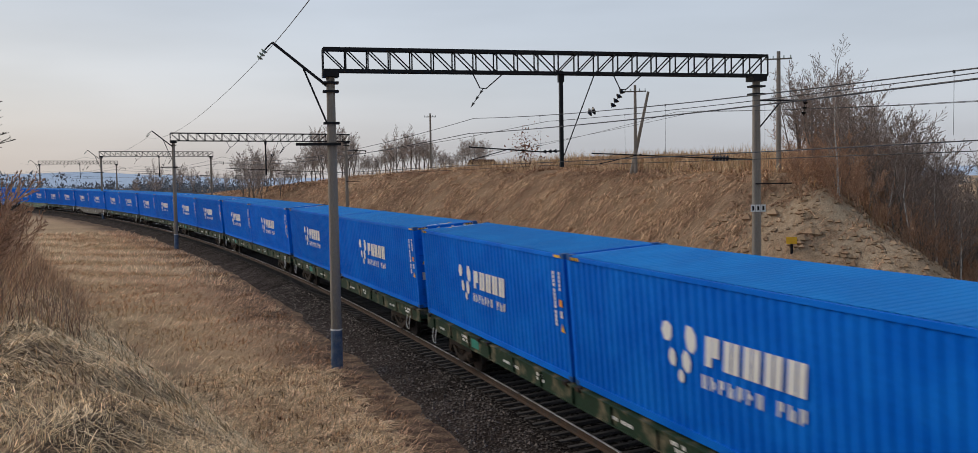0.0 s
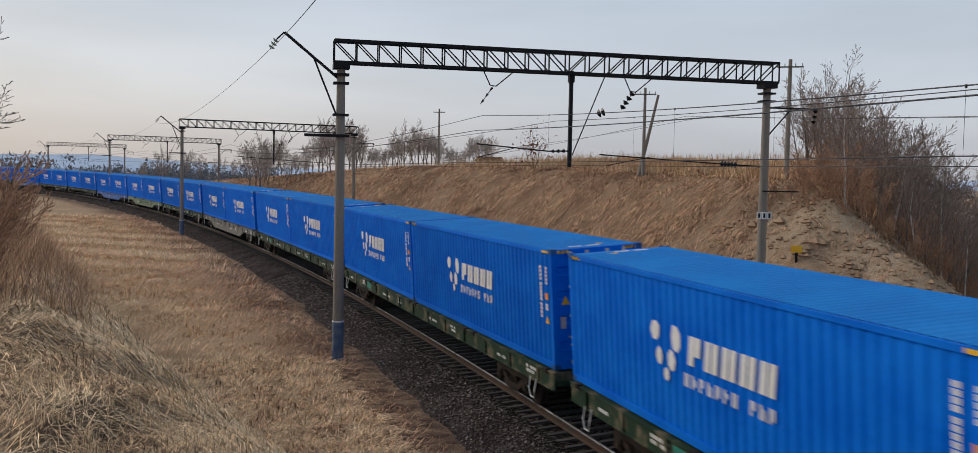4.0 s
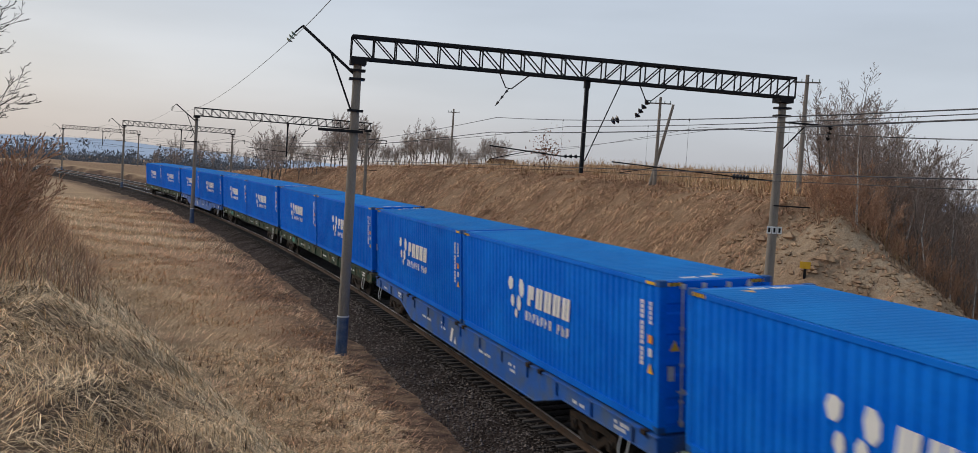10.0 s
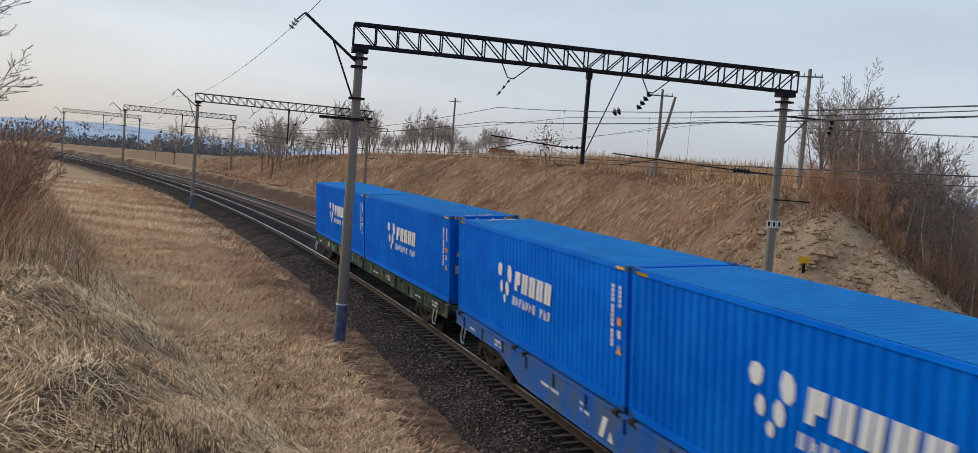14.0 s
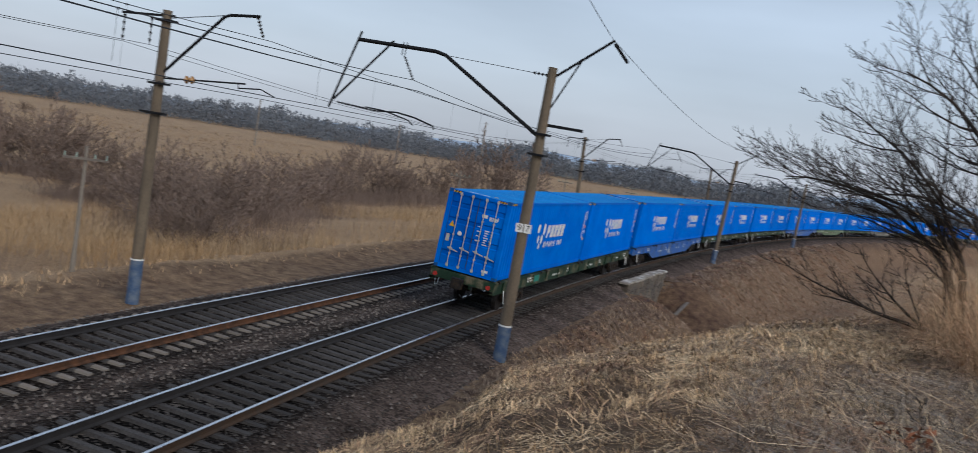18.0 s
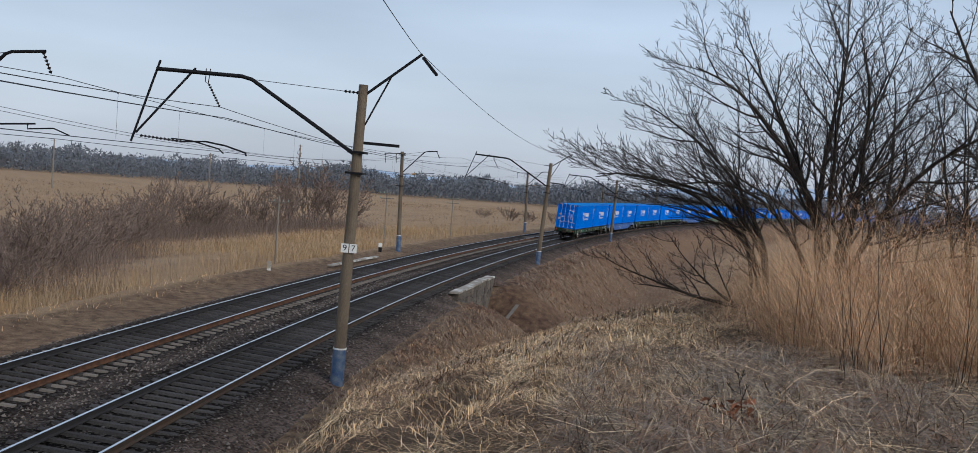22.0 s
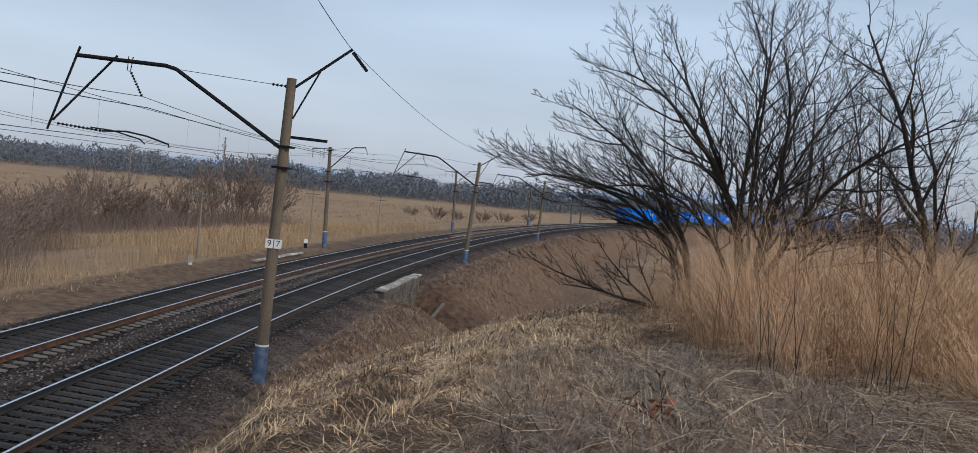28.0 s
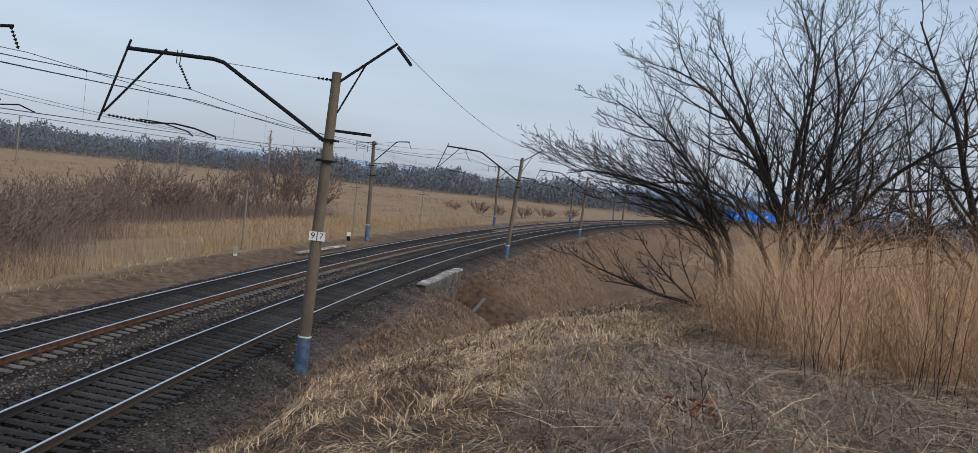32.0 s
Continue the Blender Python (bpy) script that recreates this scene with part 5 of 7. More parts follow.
M_BIRCH = mat("birch_bark", (0.46, 0.43, 0.39), 0.85, var=0.2, scale=3, fine=20, bump=0.2, second=(0.20, 0.18, 0.165), spec=0.2, mask_lo=0.5, mask_hi=0.6)
M_TWIG = mat("grey_brown_twigs", (0.27, 0.21, 0.175), 0.95, var=0.2, scale=2, fine=20, bump=0, second=(0.21, 0.165, 0.14), island=0.3, spec=0.15)
M_TWIG_RED = mat("red_brown_twigs", (0.40, 0.235, 0.15), 0.95, var=0.2, scale=1.0, fine=20, bump=0, second=(0.36, 0.23, 0.15), island=0.4, spec=0.15)
M_TWIG_PALE = mat("brown_twigs", (0.225, 0.168, 0.138), 0.95, var=0.2, scale=1.0, fine=20, bump=0, second=(0.18, 0.135, 0.112), island=0.3, spec=0.15)
M_TWIG_LIGHT = mat("pale_grey_twigs", (0.40, 0.335, 0.29), 0.95, var=0.2, scale=1, fine=10, bump=0, second=(0.32, 0.265, 0.23), island=0.25, spec=0.1)
M_TWIG_DARK = mat("dark_twigs", (0.052, 0.043, 0.038), 0.95, var=0.2, scale=2, fine=20, bump=0, second=(0.038, 0.032, 0.03), island=0.3, spec=0.1)
M_LITTER = mat("grey_litter", (0.33, 0.275, 0.225), 0.9, var=0.2, scale=1.5, fine=20, bump=0, second=(0.23, 0.19, 0.16), island=0.6, spec=0.2)
M_BANK_BROWN = mat("red_brown_grass", (0.50, 0.295, 0.18), 0.9, var=0.2, scale=0.5, fine=8, bump=0, second=(0.39, 0.225, 0.138), island=0.4, spec=0.2)
M_STRIP = mat("rusty_tan_grass", (0.72, 0.46, 0.285), 0.9, var=0.2, scale=0.5, fine=8, bump=0, second=(0.58, 0.35, 0.21), island=0.4, spec=0.1)
M_BANK_DARK = mat("dark_brown_grass", (0.31, 0.182, 0.115), 0.9, var=0.2, scale=0.5, fine=8, bump=0, second=(0.23, 0.14, 0.092), island=0.4, spec=0.1)
M_BANK_TAN = mat("tan_bank_grass", (0.66, 0.44, 0.265), 0.9, var=0.2, scale=0.5, fine=8, bump=0, second=(0.52, 0.33, 0.19), island=0.4, spec=0.2)
M_SLOPE = mat("grey_brown_grass", (0.34, 0.25, 0.175), 0.9, var=0.2, scale=0.5, fine=8, bump=0, second=(0.23, 0.165, 0.12), island=0.45, spec=0.2)
M_LEAF = mat("dead_leaf", (0.20, 0.075, 0.035), 0.85, var=0.2, scale=4, fine=20, bump=0, island=0.4)
# bare woods, shifted to pale blue-grey to paint in the haze of distance
M_FARWOOD = mat("far_wood_haze", (0.165, 0.18, 0.205), 1.0, var=0.15, scale=0.02, fine=0.4, bump=0, second=(0.14, 0.15, 0.168), island=0.1, spec=0.0)


def fast_mesh(name, verts, tris_quads, material, parent=None):
    """verts: array (n, 3); tris_quads: list of index arrays (m, 3) or (m, 4)."""
    me = bpy.data.meshes.new(name)
    loops = np.concatenate([a.ravel() for a in tris_quads]).astype(np.int32)
    totals = np.concatenate([np.full(len(a), a.shape[1]) for a in tris_quads]).astype(np.int32)
    starts = np.concatenate([[0], np.cumsum(totals)[:-1]]).astype(np.int32)
    me.vertices.add(len(verts))
    me.vertices.foreach_set("co", np.asarray(verts, np.float32).ravel())
    me.loops.add(len(loops))
    me.loops.foreach_set("vertex_index", loops)
    me.polygons.add(len(totals))
    me.polygons.foreach_set("loop_start", starts)
    me.update(calc_edges=True)
    me.materials.append(material)
    ob = new(name, me)
    if parent:
        ob.parent = parent
    return ob


def blades(name, x, y, h, lean, width, material, label, category="grass", rng=None, z=None, curl=0.5, parent=None, way=None, droop=None, hang=False):
    """Dry stalks: each a bent tapering strip from the ground, leaning by lean metres in a random direction."""
    rng = rng or np.random.RandomState(1)
    n = len(x)
    z = ground_z(x, y) if z is None else z
    a = rng.uniform(0, 2 * math.pi, n) if way is None else way
    b = a + rng.uniform(1.0, 2.2, n)
    dx, dy = np.cos(a) * lean, np.sin(a) * lean
    wx, wy = np.cos(b) * width / 2, np.sin(b) * width / 2
    xm, ym, xt, yt = x + dx * curl * 0.5, y + dy * curl * 0.5, x + dx, y + dy
    if droop is None:
        zm, zt = z + h * 0.6, z + h
    elif hang:
        zm, zt = z + h, z + h * droop
    else:                                   # lying stalks follow the slope
        zm, zt = ground_z(xm, ym) + h, ground_z(xt, yt) + h * droop
    base, mid, tip = np.stack([x, y, z - 0.02], 1), np.stack([xm, ym, zm], 1), np.stack([xt, yt, zt], 1)
    w = np.stack([wx, wy, np.zeros(n)], 1)
    v = np.stack([base - w, base + w, mid + w * 0.75, mid - w * 0.75, tip], 1).reshape(-1, 3)
    k = np.arange(n)[:, None] * 5
    ob = fast_mesh(name, v, [k + np.array([[0, 1, 2, 3]]), k + np.array([[3, 2, 4]])], material, parent)
    return tagged(ob, label, category, kind="stuff")


def stalks(name, x, y, length, rise, bend, way, width, material, label, category="reeds", rng=None, z=None):
    """Long thin stalks in four pieces: each leaves the ground at rise (radians up from level), turns down by bend over its length, and points to way."""
    n, m = len(x), 4
    z = ground_z(x, y) if z is None else z
    p = np.stack([x, y, z - 0.02], 1)
    side = np.stack([-np.sin(way), np.cos(way), rng.uniform(-0.4, 0.4, n)], 1) * (width / 2)[:, None]
    rows = [p - side, p + side]
    for i in range(m):
        a = rise - bend * (i + 0.5) / m
        w = way + rng.normal(0, 0.12, n)
        p = p + np.stack([np.cos(a) * np.cos(w), np.cos(a) * np.sin(w), np.sin(a)], 1) * (length / m)[:, None]
        k = 1 - 0.85 * (i + 1) / m
        rows += [p - side * k, p + side * k]
    v = np.stack(rows, 1).reshape(-1, 3)
    base = np.arange(n)[:, None] * (2 * m + 2)
    quads = [base + np.array([[2 * i, 2 * i + 1, 2 * i + 3, 2 * i + 2]]) for i in range(m)]
    return tagged(fast_mesh(name, v, quads, material), label, category, kind="stuff")


def polar_points(rng, n, az0, az1, r0, r1, power=1.0):
    """Points about the camera; power 1: denser near, 2: even over the ground."""
    az = np.radians(rng.uniform(az0, az1, n))
    u = rng.uniform(0, 1, n)
    r = (r0 ** power + u * (r1 ** power - r0 ** power)) ** (1 / power)
    return r * np.sin(az), r * np.cos(az)


def clear_of_track(x, y, lo=-3.4, hi=None):
    s, d = to_track(x, y)
    return (d < lo) | (d > (SPACING + 4.6 if hi is None else hi))


def clumped(x, y, rng, f, seed, cut):
    return (wave(x, y, f, seed) + 0.5 * wave(x, y, f * 2.7, seed + 1) + rng.uniform(-0.35, 0.35, len(x))) > cut


def ground_at(az, r):
    a = radians(az)
    x, y = r * math.sin(a), r * math.cos(a)
    return Vector((x, y, float(ground_z(np.array([x]), np.array([y]))[0])))


def build_grass():
    rng = np.random.RandomState(11)
    # the mound before and beside the camera
    for az0, az1, n in ((136, 206, 150000), (-36, 14, 140000), (14, 136, 44000), (206, 324, 24000)):
        x, y = polar_points(rng, n, az0, az1, 0.5 if n < 100000 else 1.2, 34 if n > 100000 else 24, 1.1)
        keep = clear_of_track(x, y, -4.6)
        keep &= rng.uniform(0, 1, len(x)) > 0.45 * sstep(170, 182, np.degrees(np.arctan2(x, y)) % 360) * (y < 0) * (np.hypot(x, y) < 13)
        x, y = x[keep], y[keep]
        r = np.hypot(x, y)
        big = np.clip(r / 7, 0.8, 3.5)
        lie = rng.uniform(0, 1, len(x))
        flat = lie < 0.88
        h = np.where(flat, rng.uniform(0.01, 0.07, len(x)), rng.uniform(0.03, 0.09, len(x))) * np.sqrt(big)
        lean = np.where(flat, rng.uniform(0.15, 0.55, len(x)), rng.uniform(0.03, 0.12, len(x))) * np.sqrt(big)
        droop = np.where(flat, rng.uniform(-0.2, 0.9, len(x)), 1.5)
        wd = rng.uniform(0.004, 0.011, len(x)) * big
        # matted drifts: the stalks of a drift lie much the same way and share a tone
        way = 3.0 * wave(x, y, 1.1, 53) + 2.2 * wave(x, y, 3.4, 54) + rng.normal(0, 0.8, len(x))
        patch = 0.6 * wave(x, y, 0.55, 51) + 0.55 * wave(x, y, 1.9, 52) + 0.75 * wave(x, y, 6.0, 55) + rng.uniform(-0.55, 0.55, len(x))
        patch = patch - 0.95 * sstep(172, 184, np.degrees(np.arctan2(x, y)) % 360) * (y < 0) + 0.5 * (y > 0)
        for lo, hi, m, lab in ((-9, -0.30, M_STRAW_BROWN, "matted brown dead grass litter"), (-0.30, 0.30, M_STRAW, "matted straw-coloured dead grass"), (0.30, 9, M_STRAW_PALE, "pale dry grass stalks")):
            q = (patch >= lo) & (patch < hi)
            blades("dry_grass", x[q], y[q], h[q], lean[q], wd[q], m, lab, rng=rng, curl=1.0, way=way[q], droop=droop[q])
    # tufts of standing stubble
    for az0, az1, n in ((140, 180, 420), (-34, -4, 420)):
        cx, cy = polar_points(rng, n, az0, az1, 2.5, 26, 1.2)
        keep = clear_of_track(cx, cy, -5.5) & clumped(cx, cy, rng, 0.5, 60, -0.1)
        cx, cy = cx[keep], cy[keep]
        m = 44
        x = (cx[:, None] + rng.normal(0, 0.11, (len(cx), m))).ravel()
        y = (cy[:, None] + rng.normal(0, 0.11, (len(cx), m))).ravel()
        blades("grass_tuft", x, y, rng.uniform(0.04, 0.13, len(x)), rng.uniform(0.02, 0.10, len(x)), rng.uniform(0.004, 0.008, len(x)), M_STRAW_PALE, "tufts of pale standing stubble", rng=rng)
    # dirt strip and embankment side: trampled mats that lie in swirls
    x, y = polar_points(rng, 150000, -34, 8, 14, 130, 0.9)
    s, d = to_track(x, y)
    keep = (d < -3.5 - 0.9 * rng.uniform(0, 1, len(x)) ** 2) & clumped(x, y, rng, 0.45, 70, -1.0)
    x, y = x[keep], y[keep]
    r = np.hypot(x, y)
    way = 2.5 * wave(x, y, 0.6, 71) + 1.6 * wave(x, y, 1.8, 72) + rng.normal(0, 0.6, len(x))
    t = 0.55 * wave(x, y, 0.28, 73) + 0.6 * wave(x, y, 0.9, 74) + 0.35 * wave(x, y, 2.7, 77) + rng.uniform(-0.4, 0.4, len(x)) - 0.45 * sstep(-9.5, -5, to_track(x, y)[1]) + 0.15
    for q, m, lab in ((t < -0.5, M_BANK_BROWN, "trampled red-brown grass on the dirt strip"), ((t >= -0.5) & (t < 0.1), M_STRIP, "trampled rusty tan grass on the dirt strip"), (t >= 0.1, M_STRAW_PALE, "trampled straw on the dirt strip")):
        n = int(q.sum())
        blades("strip_grass", x[q], y[q], rng.uniform(0.03, 0.16, n) * (0.7 + r[q] / 90), rng.uniform(0.12, 0.5, n) * (0.7 + r[q] / 80), 0.008 + r[q] * 0.0004, m, lab, rng=rng, curl=1.0, way=way[q], droop=rng.uniform(0.1, 1.3, n))
    x, y = polar_points(rng, 120000, 154, 184, 22, 160, 1.0)
    s, d = to_track(x, y)
    keep = (d < -3.3) & ~((s < -50) & (s > -63) & (d > -9))
    x, y = x[keep], y[keep]
    r = np.hypot(x, y)
    t = wave(x, y, 0.9, 75) + 0.7 * wave(x, y, 2.6, 76) + rng.uniform(-0.5, 0.5, len(x))
    for q, m, lab in ((t < -0.25, M_BANK_DARK, "flattened dark brown grass on the embankment slope"), (t >= -0.25, M_SLOPE, "flattened grey-brown grass on the embankment slope")):
        n = int(q.sum())
        blades("embankment_grass", x[q], y[q], rng.uniform(0.03, 0.16, n), rng.uniform(0.15, 0.6, n), 0.014 + r[q] * 0.0005, m, lab, rng=rng, curl=1.0, droop=rng.uniform(0, 1.2, n))
    # straw that runs out over the ballast's edge below the mound
    x, y = polar_points(rng, 70000, 136, 172, 13, 50, 1.1)
    s, d = to_track(x, y)
    keep = (d < -2.7 - 1.6 * rng.uniform(0, 1, len(x)) ** 1.5) & (d > -12) & (wave(x, y, 0.8, 161) + 0.6 * wave(x, y, 2.2, 162) + rng.uniform(-0.5, 0.5, len(x)) > -0.35)
    x, y = x[keep], y[keep]
    t = wave(x, y, 0.7, 163) + rng.uniform(-0.6, 0.6, len(x))
    for q, m, lab in ((t < -0.1, M_SLOPE, "thin grey-brown grass at the ballast edge"), (t >= -0.1, M_STRAW, "thin straw at the ballast edge")):
        n = int(q.sum())
        blades("edge_grass", x[q], y[q], rng.uniform(0.02, 0.14, n), rng.uniform(0.1, 0.45, n), rng.uniform(0.008, 0.018, n), m, lab, rng=rng, curl=1.0, droop=rng.uniform(0, 1.3, n))
    # the bank beyond the far track: tufts that sag down the slope
    cx, cy = polar_points(rng, 17000, -17, 24, 36, 190, 0.9)
    sc, dc = to_track(cx, cy)
    keep = (dc > 12.4) & (dc < 60) & ~((sc < 42) & (dc < 30) & (rng.uniform(0, 1, len(cx)) < 0.85))
    cx, cy, sc = cx[keep], cy[keep], sc[keep]
    m = 16
    big = np.repeat(rng.uniform(0.6, 1.5, len(cx)) * (0.8 + np.hypot(cx, cy) / 160), m)
    n = len(big)
    x, y = np.repeat(cx, m) + rng.normal(0, 0.3, n) * big, np.repeat(cy, m) + rng.normal(0, 0.3, n) * big
    down = np.pi - np.interp(np.repeat(sc, m), S_ALL, TH_ALL) + rng.normal(0, 0.6, n)                 # towards the track
    t = np.repeat(0.5 * wave(cx, cy, 0.3, 83) + 0.6 * wave(cx, cy, 1.1, 84) + rng.uniform(-0.6, 0.6, len(cx)), m) + rng.uniform(-0.35, 0.35, n)
    wd = 0.014 + np.hypot(x, y) * 0.0007
    for q, mt, lab in ((t < -0.28, M_BANK_DARK, "sagging dark brown tufts on the cut bank"), ((t >= -0.28) & (t < 0.18), M_BANK_BROWN, "flattened red-brown grass on the cut bank"), (t >= 0.18, M_BANK_TAN, "straw-coloured grass on the cut bank")):
        k = int(q.sum())
        blades("bank_grass", x[q], y[q], rng.uniform(0.03, 0.17, k) * big[q], rng.uniform(0.2, 0.65, k) * big[q], wd[q], mt, lab, rng=rng, curl=0.9, way=down[q], droop=rng.uniform(0.0, 0.8, k))
    # taller tawny grass along the bank's top
    x, y = polar_points(rng, 26000, -12, 24, 45, 130, 1.0)
    s, d = to_track(x, y)
    keep = (d > 22.5) & (d < 48) & clumped(x, y, rng, 0.25, 90, -0.25)
    x, y = x[keep], y[keep]
    blades("crest_grass", x, y, rng.uniform(0.3, 1.2, len(x)) * (1 + 0.5 * wave(x, y, 0.35, 91)), rng.uniform(0.2, 0.8, len(x)), rng.uniform(0.02, 0.05, len(x)), M_REED, "tall tawny grass along the bank top", rng=rng)
    # brush between the pole and the wood
    x, y = polar_points(rng, 12000, 16.5, 23, 46, 70, 1.2)
    s, d = to_track(x, y)
    keep = (d > 25) & clumped(x, y, rng, 0.5, 92, -0.1)
    x, y = x[keep], y[keep]
    blades("brush", x, y, rng.uniform(0.3, 1.1, len(x)), rng.uniform(0.2, 0.7, len(x)), rng.uniform(0.02, 0.04, len(x)), M_REED_RED, "rusty tall grass beside the wood on the bank", "brush", rng=rng)
    # reeds on the flats
    x, y = polar_points(rng, 300000, 76, 166, 25, 150, 0.9)
    s, d = to_track(x, y)
    keep = (d > 13.4 + 1.5 * wave(s, s, 0.12, 95)) & (d < 40) & clumped(x, y, rng, 0.10, 96, -0.30) & (s < 2 + 3 * wave(d, d, 0.4, 7))
    x, y = x[keep], y[keep]
    r = np.hypot(x, y)
    blades("reeds", x, y, rng.uniform(0.3, 1.55, len(x)) * (1 + 0.3 * wave(x, y, 0.35, 97)), rng.uniform(0.3, 1.3, len(x)), 0.006 + r * 0.00022, M_REED_FAR, "golden dry reeds on the flats", "reeds", rng=rng)
    # tussocks over the open flats
    for k, (m, lab) in enumerate(((M_SLOPE, "grey-brown tussocks on the open flats"), (M_REED_FAR, "tawny grass patches on the open flats"))):
        x, y = polar_points(rng, 70000, 30, 172, 50, 420, 1.0)
        s, d = to_track(x, y)
        keep = (d > 30) & (wave(x, y, 0.03, 130 + k) + 0.6 * wave(x, y, 0.12, 132 + k) + rng.uniform(-0.4, 0.4, len(x)) > 0.15) & ~((np.abs(x - 67) < 13) & (y > 24) & (y < 112)) & ~((x > 125) & (x < 205) & (y > 190) & (y < 335))
        x, y = x[keep], y[keep]
        r = np.hypot(x, y)
        blades("tussocks", x, y, rng.uniform(0.15, 0.55, len(x)), rng.uniform(0.2, 0.8, len(x)), 0.02 + r * 0.0006, m, lab, rng=rng)
    # dark brush between the line and the pond
    x, y = polar_points(rng, 60000, 22, 100, 26, 62, 1.2)
    s, d = to_track(x, y)
    keep = (d > 14) & (d < 44) & clumped(x, y, rng, 0.35, 140, 0.12)
    x, y = x[keep], y[keep]
    blades("brush", x, y, rng.uniform(0.1, 0.5, len(x)), rng.uniform(0.1, 0.5, len(x)), rng.uniform(0.012, 0.03, len(x)), M_STRAW_BROWN, "dark red-brown brush below the bank", "brush", rng=rng)
    # straw berm beside the far track
    x, y = polar_points(rng, 26000, 40, 150, 20, 75, 1.0)
    s, d = to_track(x, y)
    keep = (d > 10.8) & (d < 14.5)
    x, y = x[keep], y[keep]
    blades("berm_grass", x, y, rng.uniform(0.05, 0.3, len(x)), rng.uniform(0.1, 0.4, len(x)), rng.uniform(0.015, 0.035, len(x)), M_STRAW, "dry straw on the berm beside the far track", rng=rng)
    # tall rusty clump beside the camera: tussocks whose stalks lean together, each its own way
    cx, cy = polar_points(rng, 900, 179.3, 208, 9.6, 23, 1.5)
    a = np.degrees(np.arctan2(cx, cy)) % 360
    edge = 10.2 + 3.6 * sstep(190, 178, a) + 0.7 * wave(cx, cy, 1.1, 150)
    keep = np.hypot(cx, cy) > edge
    cx, cy, a = cx[keep], cy[keep], a[keep]
    m = 52
    lean_a, lean_l = rng.uniform(0, 2 * math.pi, len(cx)), rng.uniform(0.05, 0.6, len(cx))
    swept = (rng.uniform(0, 1, len(cx)) < 0.35 + 0.4 * sstep(188, 200, a))                # bundles laid over by the wind
    lean_a = np.where(swept, rng.normal(0.4, 0.5, len(cx)), lean_a)
    lean_l = np.where(swept, rng.uniform(0.5, 1.0, len(cx)), lean_l)
    tall = (1.5 + 1.25 * sstep(180, 187, a) + 0.25 * sstep(196, 203, a)) * rng.uniform(0.45, 1.15, len(cx)) * (0.6 + 0.4 * sstep(10, 13, np.hypot(cx, cy))) * (1 + 0.25 * wave(cx, cy, 1.3, 155))
    pick = lambda v: np.repeat(v, m)
    n = len(cx) * m
    x, y = pick(cx) + rng.normal(0, 0.2, n), pick(cy) + rng.normal(0, 0.2, n)
    ln = pick(tall) * rng.uniform(0.3, 1.15, n) ** 0.8
    rise = 1.5 - pick(lean_l) * rng.uniform(0.4, 1.2, n) - np.abs(rng.normal(0, 0.26, n))
    bend = rng.uniform(0, 0.8, n) + pick(np.where(swept, 1.1, 0.25)) * rng.uniform(0.3, 1.3, n)
    way = pick(lean_a) + rng.normal(0, 0.6, n)
    t = rng.uniform(0, 1, n) + 0.35 * pick(rng.uniform(-1, 1, len(cx))) + 0.3 * pick(sstep(189, 200, a))
    for q, mt, lab in ((t < 0.06, M_WEED, "dark brown stalks among the reeds"), ((t >= 0.06) & (t < 0.60), M_REED_RED, "tall rust-coloured dry reeds"), ((t >= 0.60) & (t < 0.9), M_REED, "tall golden dry reeds"), (t >= 0.9, M_STRAW, "tall pale dry stalks among the reeds")):
        stalks("reed_clump", x[q], y[q], ln[q], rise[q], bend[q], way[q], rng.uniform(0.004, 0.0075, q.sum()), mt, lab, rng=rng)
    # dry leaves hanging criss-cross in the clump
    k = rng.randint(0, n, 15000)
    lx, ly = x[k] + rng.normal(0, 0.15, 15000), y[k] + rng.normal(0, 0.15, 15000)
    lz = ground_z(lx, ly) + ln[k] * rng.uniform(0.15, 0.85, 15000)
    t = rng.uniform(0, 1, 15000)
    for q, mt, lab in ((t < 0.6, M_REED_RED, "hanging rust-coloured reed leaves"), (t >= 0.6, M_REED, "hanging golden reed leaves")):
        n = int(q.sum())
        stalks("reed_leaves", lx[q], ly[q], rng.uniform(0.2, 0.6, n), rng.uniform(-0.2, 1.1, n), rng.uniform(0.6, 2.0, n), rng.uniform(0, 6.28, n), rng.uniform(0.005, 0.010, n), mt, lab, rng=rng, z=lz[q])
    # bundles of dark weed stems standing in the clump
    for az, r, n in ((186.6, 10.4, 16), (192.6, 10.2, 12), (183.2, 12.5, 9)):
        q = ground_at(az, r)
        stalks("dark_stalks", q.x + rng.normal(0, 0.14, n), q.y + rng.normal(0, 0.14, n), rng.uniform(0.7, 1.7, n), rng.uniform(1.2, 1.55, n), rng.uniform(-0.2, 0.3, n), rng.uniform(0, 6.28, n), rng.uniform(0.008, 0.015, n), M_BARK, "bundle of dark weed stems in the reeds", "weeds", rng=rng)
    x, y = polar_points(rng, 45, 181, 205, 10.8, 15, 1.4)
    blades("dark_stalks", x, y, rng.uniform(0.6, 1.5, len(x)), rng.uniform(0.2, 0.8, len(x)), rng.uniform(0.006, 0.011, len(x)), M_WEED, "thin dark weed stalks among the reeds", "weeds", rng=rng, curl=0.9)
